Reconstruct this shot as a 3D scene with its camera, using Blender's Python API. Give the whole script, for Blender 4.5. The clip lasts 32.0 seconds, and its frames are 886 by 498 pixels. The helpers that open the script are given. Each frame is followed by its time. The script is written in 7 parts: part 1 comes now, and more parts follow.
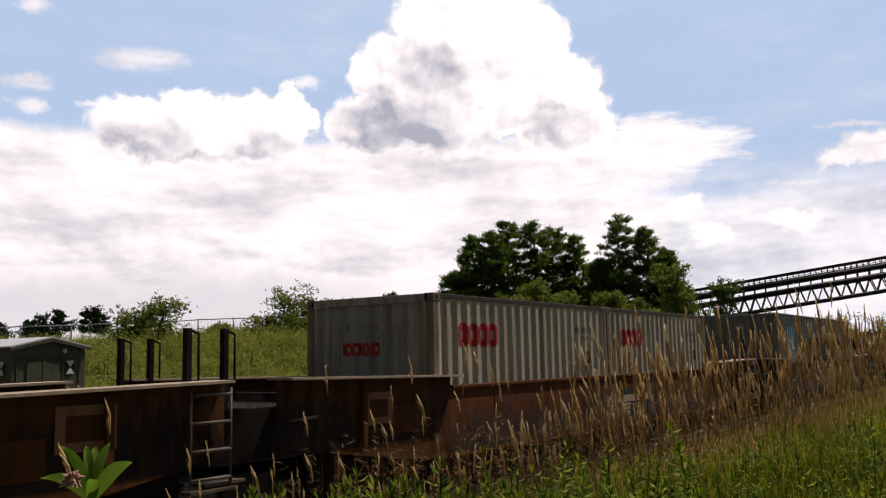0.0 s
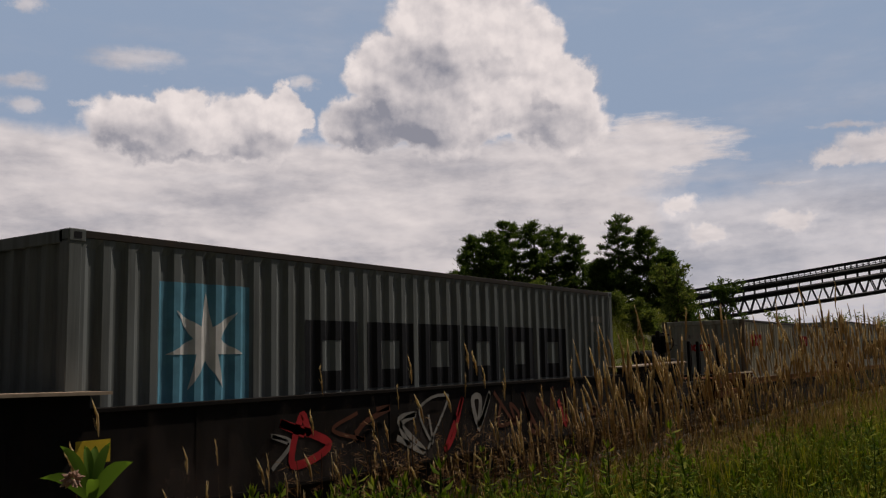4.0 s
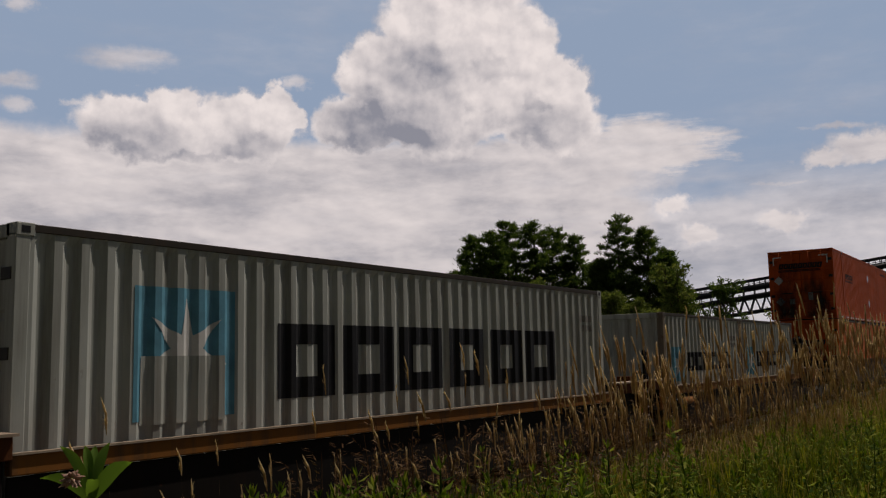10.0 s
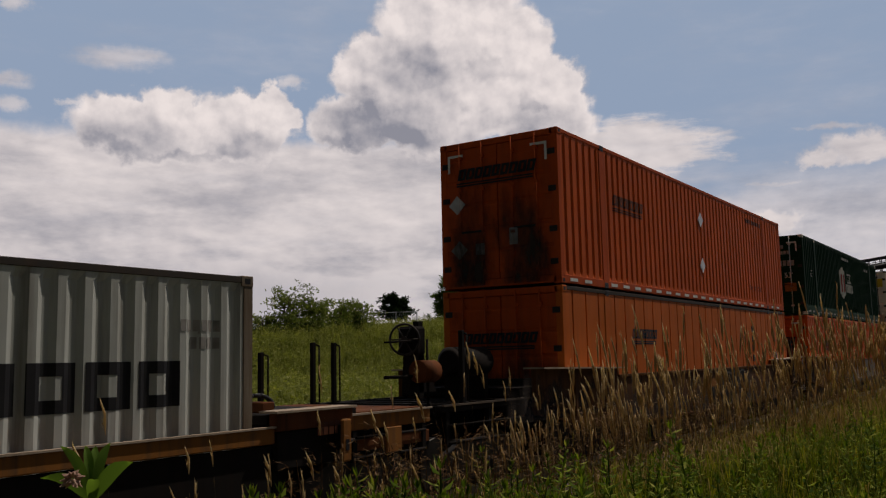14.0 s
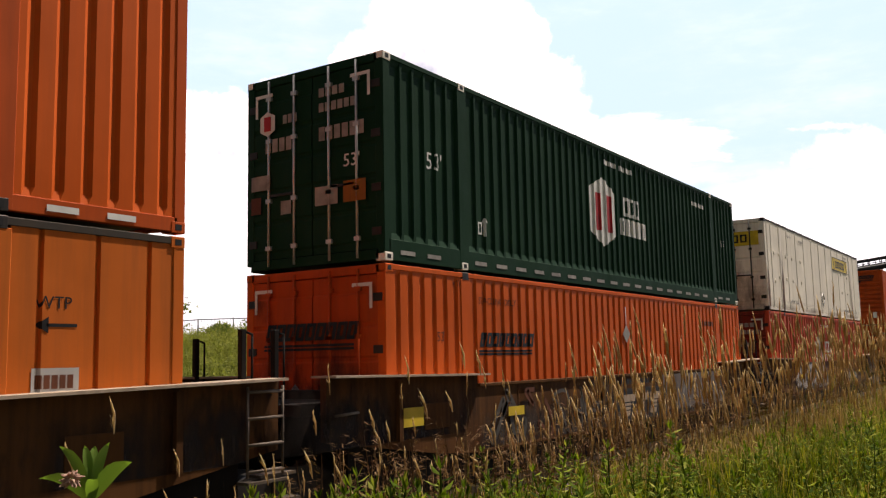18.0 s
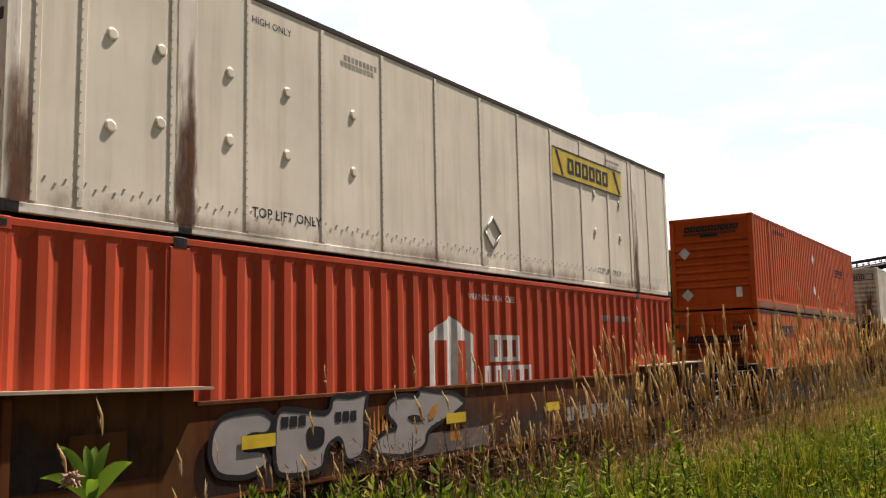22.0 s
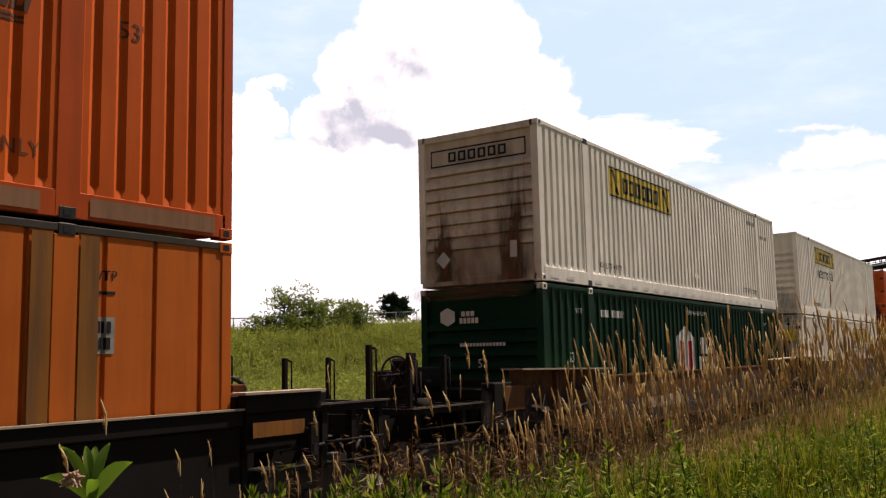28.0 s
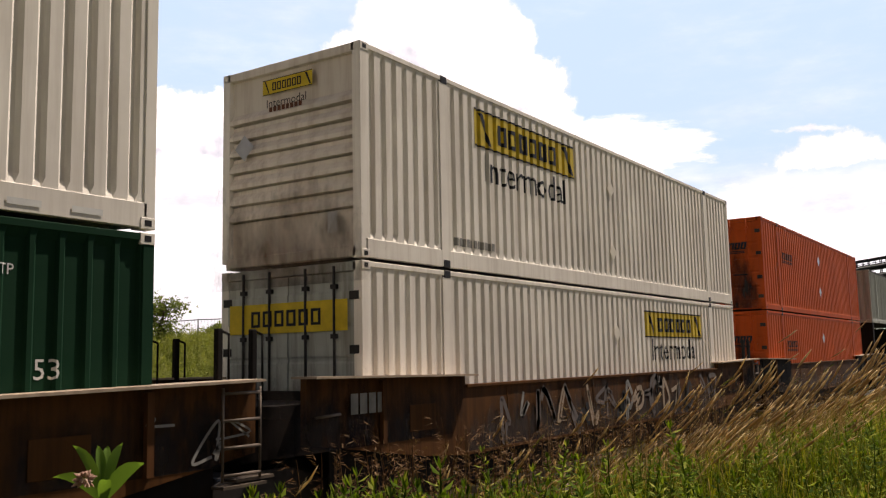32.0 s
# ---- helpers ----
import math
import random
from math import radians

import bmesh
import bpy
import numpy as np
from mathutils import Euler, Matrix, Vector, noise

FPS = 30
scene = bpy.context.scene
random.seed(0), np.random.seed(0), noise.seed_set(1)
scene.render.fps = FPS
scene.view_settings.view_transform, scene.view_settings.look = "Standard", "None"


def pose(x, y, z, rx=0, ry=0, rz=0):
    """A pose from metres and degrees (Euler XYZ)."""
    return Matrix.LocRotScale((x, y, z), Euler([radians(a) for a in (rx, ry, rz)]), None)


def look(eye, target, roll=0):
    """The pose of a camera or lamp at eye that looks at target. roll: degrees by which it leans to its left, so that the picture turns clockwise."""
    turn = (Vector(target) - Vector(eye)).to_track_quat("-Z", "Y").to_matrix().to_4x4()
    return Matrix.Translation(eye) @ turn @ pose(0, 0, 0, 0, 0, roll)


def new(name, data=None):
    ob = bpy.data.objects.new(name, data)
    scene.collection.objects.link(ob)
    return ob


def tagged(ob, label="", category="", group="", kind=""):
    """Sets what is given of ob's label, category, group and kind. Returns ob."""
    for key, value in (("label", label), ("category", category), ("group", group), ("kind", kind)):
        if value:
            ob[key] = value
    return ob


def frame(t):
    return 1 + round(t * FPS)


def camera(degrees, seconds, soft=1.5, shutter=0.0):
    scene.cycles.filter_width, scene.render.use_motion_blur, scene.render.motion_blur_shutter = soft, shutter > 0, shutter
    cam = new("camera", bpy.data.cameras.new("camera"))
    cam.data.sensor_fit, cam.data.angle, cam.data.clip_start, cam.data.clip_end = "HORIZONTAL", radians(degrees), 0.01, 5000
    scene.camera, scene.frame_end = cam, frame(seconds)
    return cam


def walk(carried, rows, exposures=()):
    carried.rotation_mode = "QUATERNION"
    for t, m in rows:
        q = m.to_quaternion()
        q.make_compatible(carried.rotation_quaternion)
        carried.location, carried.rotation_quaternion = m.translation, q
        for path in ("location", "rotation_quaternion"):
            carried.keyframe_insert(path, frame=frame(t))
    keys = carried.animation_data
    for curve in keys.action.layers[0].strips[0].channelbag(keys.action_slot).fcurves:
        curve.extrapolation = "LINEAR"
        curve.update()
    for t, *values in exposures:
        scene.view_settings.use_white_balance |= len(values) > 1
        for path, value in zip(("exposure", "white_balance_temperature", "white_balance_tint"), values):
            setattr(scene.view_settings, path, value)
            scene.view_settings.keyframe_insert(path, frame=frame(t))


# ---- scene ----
# x runs along the railway (away to the right), y across it, z up from the rail heads
cam = camera(52.2, 32.0, soft=1.25)
EYE = (0.0, 0.0, 2.0)
AIM = (0.0 + math.cos(radians(33.849)) * math.cos(radians(6.922)), math.sin(radians(33.849)) * math.cos(radians(6.922)), 2.0 + math.sin(radians(6.922)))
STAND = look(EYE, AIM, -1.19)
LIGHTNESS = [(0, -0.1, 6800, 15), (0.5, -0.33, 6800, 15), (1.0, -0.5, 6800, 15), (2.0, -0.77, 6800, 15), (5.5, -0.9, 6800, 15), (14.0, -0.88, 6800, 15), (14.5, -0.66, 6850, 15), (16.5, 0.3, 7000, 18), (17.2, 0.42, 7000, 18), (18, 0.6, 7000, 18), (19, 0.7, 7000, 18), (20, 0.97, 7000, 18), (21, 0.93, 7000, 18), (22, 0.8, 7000, 18), (23, 0.65, 7000, 18), (24, 0.5, 7000, 18), (25, 0.22, 7000, 18), (28, 0.42, 7000, 18), (29, 0.36, 7000, 18), (30, 0.38, 7000, 18), (32, 0.38, 7000, 18)]
walk(cam, [(0, STAND), (32, STAND)], LIGHTNESS)

# ---- sky and sun ----
SUN_AZ, SUN_EL = radians(-18), radians(59)
world = bpy.data.worlds.new("sky")
scene.world = world
world.use_nodes = True
wn = world.node_tree
sky = wn.nodes.new("ShaderNodeTexSky")
sky.sky_type, sky.sun_disc = "NISHITA", False
sky.sun_elevation, sky.sun_rotation = SUN_EL, math.pi / 2 - SUN_AZ
wn.nodes["Background"].inputs["Strength"].default_value = 0.023
# half of the sky is cloud, so its light is paler than that of a clear one
pale = wn.nodes.new("ShaderNodeMix")
pale.data_type = "RGBA"
pale.inputs[0].default_value, pale.inputs[7].default_value = 0.5, (6.0, 5.6, 5.2, 1)
wn.links.new(sky.outputs[0], pale.inputs[6])
wn.links.new(pale.outputs[2], wn.nodes["Background"].inputs["Color"])
sun = new("sun", bpy.data.lights.new("sun", "SUN"))
sun.data.energy, sun.data.angle, sun.data.color = 4.2, radians(0.6), (1.0, 0.93, 0.82)
sun.matrix_world = look((math.cos(SUN_EL) * math.cos(SUN_AZ) * 80, math.cos(SUN_EL) * math.sin(SUN_AZ) * 80, 80 * math.sin(SUN_EL)), (0, 0, 0))

# how far the train has rolled, every two seconds
ROLLED = [0, 12.833, 25.399, 38.024, 50.693, 63.307, 75.809, 88.21, 100.563, 112.928, 125.335, 137.772, 150.191, 162.541, 174.805, 187.018, 199.13]
ROLLING = []                       # (thing, x, y, z) at the start, keyed in motions()
SWAYING = []                       # (plant, pose, strength)
WHEELS = []                        # (wheel, x at the start, place in its truck)
TRACK_Y, NEAR, WELL = 8.593, 7.298, 0.39


# ---- materials ----
def nodes_of(name):
    m = bpy.data.materials.new(name)
    m.use_nodes = True
    t = m.node_tree
    return m, t, t.nodes["Principled BSDF"], t.links.new


def noise_fac(t, coord, scale, detail=4.0, stretch=(1, 1, 1), rough=0.55):
    mp = t.nodes.new("ShaderNodeMapping")
    mp.inputs["Scale"].default_value = stretch
    t.links.new(coord, mp.inputs["Vector"])
    n = t.nodes.new("ShaderNodeTexNoise")
    n.inputs["Scale"].default_value, n.inputs["Detail"].default_value, n.inputs["Roughness"].default_value = scale, detail, rough
    t.links.new(mp.outputs[0], n.inputs["Vector"])
    return n.outputs["Fac"]


def ramp(t, fac, stops):
    r = t.nodes.new("ShaderNodeValToRGB")
    while len(r.color_ramp.elements) < len(stops):
        r.color_ramp.elements.new(0.5)
    for e, (at, c) in zip(r.color_ramp.elements, stops):
        e.position, e.color = at, (*c, 1) if len(c) == 3 else c
    t.links.new(fac, r.inputs[0])
    return r.outputs["Color"]


def mix(t, fac, a, b, mode="MIX"):
    n = t.nodes.new("ShaderNodeMix")
    n.data_type, n.blend_type = "RGBA", mode
    for sock, v in ((n.inputs[0], fac), (n.inputs[6], a), (n.inputs[7], b)):
        if hasattr(v, "is_linked"):
            t.links.new(v, sock)
        elif isinstance(v, (int, float)):
            sock.default_value = v
        else:
            sock.default_value = (*v, 1)
    return n.outputs[2]


def bump(t, bsdf, height, strength, distance=0.01):
    b = t.nodes.new("ShaderNodeBump")
    b.inputs["Strength"].default_value, b.inputs["Distance"].default_value = strength, distance
    t.links.new(height, b.inputs["Height"])
    t.links.new(b.outputs[0], bsdf.inputs["Normal"])


def paint(name, c, dirt=(0.09, 0.06, 0.04), amount=0.5, rust=0.2, rough=0.55):
    """Weathered paint on steel: faded patches, dirt running down, rust spots."""
    m, t, p, link = nodes_of(name)
    co = t.nodes.new("ShaderNodeTexCoord").outputs["Object"]
    big = noise_fac(t, co, 0.7, 5)
    base = mix(t, ramp(t, big, [(0.3, (0, 0, 0)), (0.75, (1, 1, 1))]), [v * 0.86 for v in c], [min(1, v * 1.1 + 0.008) for v in c])
    run = noise_fac(t, co, 1.0, 6, (5.5, 5.5, 0.35), 0.65)
    dirty = mix(t, ramp(t, run, [(0.46, (0, 0, 0)), (0.7, (amount,) * 3)]), base, dirt)
    spot = noise_fac(t, co, 3.1, 8, (1, 1, 0.55), 0.7)
    lo = 0.72 - 0.16 * rust
    rusty = mix(t, ramp(t, spot, [(lo, (0, 0, 0)), (lo + 0.09, (min(1, rust * 2.2),) * 3)]), dirty, (0.13, 0.045, 0.018))
    link(rusty, p.inputs["Base Color"])
    link(ramp(t, spot, [(0.3, (rough,) * 3), (0.75, (min(1, rough + 0.25),) * 3)]), p.inputs["Roughness"])
    p.inputs["Specular IOR Level"].default_value = 0.08
    bump(t, p, noise_fac(t, co, 14, 3), 0.12, 0.006)
    return m


def plain(name, c, rough=0.6, metal=0.0, vary=0.25, scale=4.0):
    m, t, p, link = nodes_of(name)
    co = t.nodes.new("ShaderNodeTexCoord").outputs["Object"]
    a = noise_fac(t, co, scale, 6)
    link(mix(t, ramp(t, a, [(0.3, (0, 0, 0)), (0.7, (1, 1, 1))]), [v * (1 - vary) for v in c], [min(1, v * (1 + vary)) for v in c]), p.inputs["Base Color"])
    p.inputs["Roughness"].default_value, p.inputs["Metallic"].default_value = rough, metal
    p.inputs["Specular IOR Level"].default_value = 0.25
    bump(t, p, noise_fac(t, co, scale * 8, 4), 0.2, 0.004)
    return m


def stain_material(name, c, strength, stretch=(5, 5, 0.7), scale=1.6):
    """Rust or grime that thins out unevenly towards the rim of its patch."""
    m, t, p, link = nodes_of(name)
    uv = t.nodes.new("ShaderNodeUVMap")
    uv.uv_map = "spot"
    sep = t.nodes.new("ShaderNodeSeparateXYZ")
    link(uv.outputs[0], sep.inputs[0])

    def num(op, a, b=0.0):
        n = t.nodes.new("ShaderNodeMath")
        n.operation = op
        for sock, v in zip(n.inputs, (a, b)):
            if hasattr(v, "is_linked"):
                link(v, sock)
            else:
                sock.default_value = v
        return n.outputs[0]

    d = num("MULTIPLY", num("ABSOLUTE", num("SUBTRACT", sep.outputs[0], 0.5)), 2.0)
    side = num("SUBTRACT", 1.0, num("MULTIPLY", d, d))
    fade = num("MINIMUM", num("MULTIPLY", num("SUBTRACT", 1.0, sep.outputs[1]), 1.5), 1.0)
    co = t.nodes.new("ShaderNodeTexCoord").outputs["Object"]
    n = noise_fac(t, co, scale, 8, stretch, 0.68)
    a = num("ADD", num("MULTIPLY", num("MULTIPLY", side, fade), 1.1), num("MULTIPLY", num("SUBTRACT", n, 0.56), 3.2))
    a = num("MINIMUM", num("MAXIMUM", num("MULTIPLY", num("MULTIPLY", a, num("MINIMUM", num("MULTIPLY", side, 4.0), 1.0)), strength), 0.0), 0.93)
    link(ramp(t, noise_fac(t, co, 7, 6, (1, 1, 0.4)), [(0.3, [v * 0.55 for v in c]), (0.7, [v * 1.5 for v in c])]), p.inputs["Base Color"])
    p.inputs["Roughness"].default_value = 0.85
    clear = t.nodes.new("ShaderNodeBsdfTransparent")
    mx = t.nodes.new("ShaderNodeMixShader")
    link(a, mx.inputs[0])
    link(clear.outputs[0], mx.inputs[1])
    link(p.outputs[0], mx.inputs[2])
    link(mx.outputs[0], t.nodes["Material Output"].inputs["Surface"])
    return m


def leafy(name, stops, through_it=0.4, rough=0.5, tint=(1.0, 1.0, 0.4)):
    """Leaves: a colour of its own for each, light shining through."""
    m, t, p, link = nodes_of(name)
    geo = t.nodes.new("ShaderNodeNewGeometry")
    c = ramp(t, geo.outputs["Random Per Island"], stops)
    co = t.nodes.new("ShaderNodeTexCoord").outputs["Object"]
    c = mix(t, ramp(t, noise_fac(t, co, 0.9, 3), [(0.35, (0, 0, 0)), (0.65, (0.45,) * 3)]), c, [v * 0.75 for v in stops[0][1]])
    link(c, p.inputs["Base Color"])
    p.inputs["Roughness"].default_value = min(1, rough + 0.25)
    p.inputs["Specular IOR Level"].default_value = 0.05
    tr = t.nodes.new("ShaderNodeBsdfTranslucent")
    link(mix(t, 1.0, c, tint, "MULTIPLY"), tr.inputs["Color"])
    mx = t.nodes.new("ShaderNodeMixShader")
    mx.inputs[0].default_value = through_it
    link(p.outputs[0], mx.inputs[1])
    link(tr.outputs[0], mx.inputs[2])
    link(mx.outputs[0], t.nodes["Material Output"].inputs["Surface"])
    return m


M_RUSTPOST = paint("rust_eaten_post_paint", (0.22, 0.185, 0.14), (0.09, 0.045, 0.022), amount=0.9, rust=0.85)
M_OCEAN = paint("grey_white_container_paint", (0.48, 0.465, 0.385), (0.15, 0.11, 0.07), amount=0.62, rust=0.5)
# for the ends: M_OCEAN darkened, their shade put into the colour
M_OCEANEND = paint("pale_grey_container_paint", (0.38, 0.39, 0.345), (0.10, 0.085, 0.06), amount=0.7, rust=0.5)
M_DARKGREY = paint("dull_grey_container_paint", (0.20, 0.22, 0.22), (0.05, 0.045, 0.035), amount=0.6, rust=0.35)
M_MIDGREY = paint("mid_grey_container_paint", (0.46, 0.485, 0.455), (0.12, 0.10, 0.075), amount=0.6, rust=0.42)
M_ORANGE = paint("orange_container_paint", (0.60, 0.100, 0.010), (0.16, 0.05, 0.02), amount=0.2, rust=0.06, rough=0.5)
M_OLDORANGE = paint("faded_orange_container_paint", (0.56, 0.130, 0.017), (0.2, 0.07, 0.025), amount=0.35, rust=0.2)
# also the orange ends' colour, darkened for facing away from the sun
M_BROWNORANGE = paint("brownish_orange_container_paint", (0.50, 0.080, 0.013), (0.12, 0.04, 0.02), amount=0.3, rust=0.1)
M_GREEN = paint("dark_green_container_paint", (0.0024, 0.031, 0.013), (0.012, 0.03, 0.018), amount=0.15, rust=0.03, rough=0.6)
M_RED = paint("red_container_paint", (0.52, 0.078, 0.034), amount=0.3, rust=0.08)
# a darker copy of M_RED: the sunless doors' shade is in it
M_REDSHADE = paint("shaded_red_door_paint", (0.22, 0.030, 0.020), amount=0.4, rust=0.1)
M_WHITE = paint("dirty_white_container_paint", (0.92, 0.865, 0.79), (0.30, 0.22, 0.15), amount=0.28, rust=0.22)
M_PLATE = paint("white_plate_paint", (0.86, 0.81, 0.71), (0.45, 0.38, 0.28), amount=0.3, rust=0.08)
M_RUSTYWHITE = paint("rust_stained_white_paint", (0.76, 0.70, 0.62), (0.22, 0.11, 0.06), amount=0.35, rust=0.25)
M_RUST = paint("rust_brown_car_paint", (0.135, 0.043, 0.013), (0.045, 0.02, 0.009), amount=0.7, rust=0.5, rough=0.7)
M_BROWN = paint("dark_brown_car_paint", (0.108, 0.044, 0.012), (0.03, 0.014, 0.007), amount=0.75, rust=0.35, rough=0.7)
# the cars' black, also used for the shade sheet below the sills
M_BLACKCAR = paint("black_car_and_shade_paint", (0.010, 0.008, 0.007), (0.025, 0.014, 0.009), amount=0.35, rust=0.3, rough=0.7)
M_YELLOWSILL = paint("dull_yellow_car_paint", (0.28, 0.112, 0.024), amount=0.75, rust=0.5, rough=0.65)
M_RUSTRUN = stain_material("rust_run", (0.11, 0.040, 0.014), 1.0)
M_SOOT = stain_material("sooty_grime", (0.022, 0.011, 0.006), 0.8, (2.6, 2.6, 1.0), 1.1)
M_GRIME = stain_material("brown_grime", (0.15, 0.085, 0.045), 0.5, (2.2, 2.2, 1.2), 1.3)
M_TOPRAIL = paint("grimy_dark_rail_paint", (0.055, 0.048, 0.042), amount=0.5, rust=0.4)
M_WORNRAIL = paint("worn_tan_rail_paint", (0.30, 0.155, 0.09), amount=0.5, rust=0.25)
M_DULLSTEEL = plain("scuffed_grey_brown_steel", (0.11, 0.085, 0.065), 0.6, 0.2, 0.4)
M_TANSILL = paint("tan_brown_car_paint", (0.15, 0.062, 0.022), (0.05, 0.024, 0.012), amount=0.6, rust=0.3, rough=0.7)
M_SLATE = paint("slate_grey_spray_paint", (0.15, 0.13, 0.125), amount=0.35, rust=0.08)
M_SMOKE = plain("dark_grey_spray_paint", (0.06, 0.054, 0.048), 0.6, 0, 0.3, 3)
M_SPRAY = plain("silver_grey_spray_paint", (0.33, 0.315, 0.315), 0.55, 0.1, 0.15, 2)
M_FLAME = plain("orange_spray_paint", (0.46, 0.20, 0.04), 0.6, 0, 0.35, 3)
M_STEEL = plain("worn_dark_steel", (0.035, 0.031, 0.029), 0.55, 0.5, 0.35)
M_RAIL = plain("polished_rail_steel", (0.30, 0.28, 0.26), 0.35, 0.9, 0.2)
# worn top edges with their sunlit highlight painted in; pale blocks share it
M_LIP = paint("worn_edge_highlight_and_block_paint", (0.42, 0.33, 0.25), amount=0.4, rust=0.4)
M_BLACK = plain("black_marking_paint", (0.012, 0.012, 0.014), 0.6, 0, 0.3)
M_WHITEINK = plain("white_marking_paint", (0.68, 0.68, 0.66), 0.6, 0, 0.15)
M_REDINK = plain("red_marking_paint", (0.42, 0.02, 0.025), 0.6, 0, 0.25)
M_BLUEINK = plain("pale_blue_marking_paint", (0.12, 0.33, 0.45), 0.6, 0, 0.2)
M_YELLOWINK = plain("yellow_marking_paint", (0.62, 0.45, 0.03), 0.6, 0, 0.2)
M_GREYINK = plain("grey_marking_paint", (0.28, 0.27, 0.25), 0.7, 0, 0.35)
M_BROWNINK = plain("faded_brown_marking_paint", (0.11, 0.035, 0.015), 0.7, 0, 0.3)
M_SILVER = plain("dull_silver_plate", (0.5, 0.5, 0.5), 0.45, 0.5, 0.15)
M_BALLAST = plain("grey_ballast_stone", (0.09, 0.082, 0.075), 0.9, 0, 0.5, 18)
M_TIE = plain("creosoted_wood", (0.055, 0.04, 0.03), 0.85, 0, 0.4, 9)
M_SHED = plain("grey_green_painted_steel_sheet", (0.075, 0.08, 0.058), 0.6, 0, 0.2)
M_SHEDROOF = plain("pale_metal_roof", (0.55, 0.55, 0.56), 0.5, 0.2, 0.15)
M_FENCE = plain("galvanised_fence_steel", (0.13, 0.14, 0.145), 0.6, 0.2, 0.2)
M_CONVEYOR = plain("dark_blue_black_lattice_steel", (0.022, 0.024, 0.029), 0.6, 0.2, 0.3)
M_BARK = plain("grey_brown_bark", (0.085, 0.06, 0.042), 0.9, 0, 0.4, 6)
M_PINE = leafy("dark_pine_needles", [(0, (0.045, 0.085, 0.032)), (0.6, (0.11, 0.18, 0.06)), (1, (0.23, 0.31, 0.10))], 0.5)
M_BUSH = leafy("dull_green_bush_leaves", [(0, (0.10, 0.15, 0.045)), (0.6, (0.21, 0.26, 0.085)), (1, (0.34, 0.38, 0.15))], 0.5)
M_FARLEAF = leafy("far_tree_leaves", [(0, (0.015, 0.032, 0.016)), (1, (0.04, 0.07, 0.03))], 0.25)
M_FIELD = leafy("yellow_green_field_weeds", [(0, (0.16, 0.19, 0.045)), (0.6, (0.26, 0.29, 0.08)), (1, (0.42, 0.42, 0.17))], 0.48)
M_HERB = leafy("fresh_green_weed_leaves", [(0, (0.03, 0.065, 0.006)), (0.45, (0.12, 0.19, 0.016)), (0.8, (0.28, 0.37, 0.04)), (1, (0.50, 0.50, 0.12))], 0.45)
M_BLADE = leafy("green_grass_blades", [(0, (0.03, 0.05, 0.004)), (0.6, (0.14, 0.165, 0.010)), (0.87, (0.29, 0.28, 0.025)), (1, (0.44, 0.30, 0.10))], 0.45)
M_STRAW = leafy("golden_straw_stalks", [(0, (0.17, 0.12, 0.03)), (0.6, (0.34, 0.23, 0.075)), (1, (0.54, 0.39, 0.19))], 0.4, 0.6, (1.0, 0.93, 0.75))
M_HEAD = leafy("golden_seed_heads", [(0, (0.40, 0.26, 0.12)), (0.5, (0.64, 0.47, 0.26)), (1, (0.88, 0.74, 0.49))], 0.45, 0.7, (1.0, 0.95, 0.68))
M_BROWNHEAD = leafy("brown_dry_flower_heads", [(0, (0.09, 0.045, 0.02)), (0.7, (0.22, 0.13, 0.07)), (1, (0.46, 0.32, 0.2))], 0.25, 0.8)
M_MILKLEAF = leafy("broad_green_milkweed_leaves", [(0, (0.08, 0.18, 0.03)), (1, (0.24, 0.37, 0.08))], 0.5, 0.4)
M_BLOSSOM = leafy("dusty_pink_blossom", [(0, (0.40, 0.22, 0.17)), (1, (0.68, 0.50, 0.40))], 0.3, 0.7)


def ground_material():
    m, t, p, link = nodes_of("grassy_soil")
    co = t.nodes.new("ShaderNodeTexCoord").outputs["Object"]
    a = ramp(t, noise_fac(t, co, 0.25, 8), [(0.3, (0.03, 0.04, 0.010)), (0.5, (0.06, 0.07, 0.018)), (0.7, (0.10, 0.08, 0.032))])
    link(mix(t, ramp(t, noise_fac(t, co, 9, 5), [(0.35, (0, 0, 0)), (0.7, (0.6,) * 3)]), a, (0.05, 0.038, 0.022)), p.inputs["Base Color"])
    p.inputs["Roughness"].default_value = 0.95
    bump(t, p, noise_fac(t, co, 12, 6), 0.6, 0.05)
    return m


M_GROUND = ground_material()


# ---- building helpers ----
def part(name, bm, material, parent, label="", kind=""):
    """Links a bmesh as one mesh object under a thing or a part."""
    me = bpy.data.meshes.new(name)
    bm.to_mesh(me)
    bm.free()
    for m in material if isinstance(material, (list, tuple)) else [material]:
        me.materials.append(m)
    ob = new(name, me)
    ob.parent = parent
    return tagged(ob, label, "", "", kind)


def thing(name, m, label, category, group="", kind=""):
    ob = new(name)
    ob.empty_display_size = 0.2
    ob.matrix_world = m
    return tagged(ob, label, category, group, kind)


def box(bm, x0, x1, y0, y1, z0, z1, bevel=0.0, mat=0):
    vs = [bm.verts.new((x, y, z)) for x in (x0, x1) for y in (y0, y1) for z in (z0, z1)]
    fs = []
    for q in ((0, 1, 3, 2), (4, 6, 7, 5), (0, 4, 5, 1), (2, 3, 7, 6), (0, 2, 6, 4), (1, 5, 7, 3)):
        f = bm.faces.new([vs[i] for i in q])
        f.material_index = mat
        fs.append(f)
    if bevel:
        edges = {e for f in fs for e in f.edges}
        bmesh.ops.bevel(bm, geom=list(edges), offset=bevel, segments=1, affect="EDGES", material=mat)
    return bm


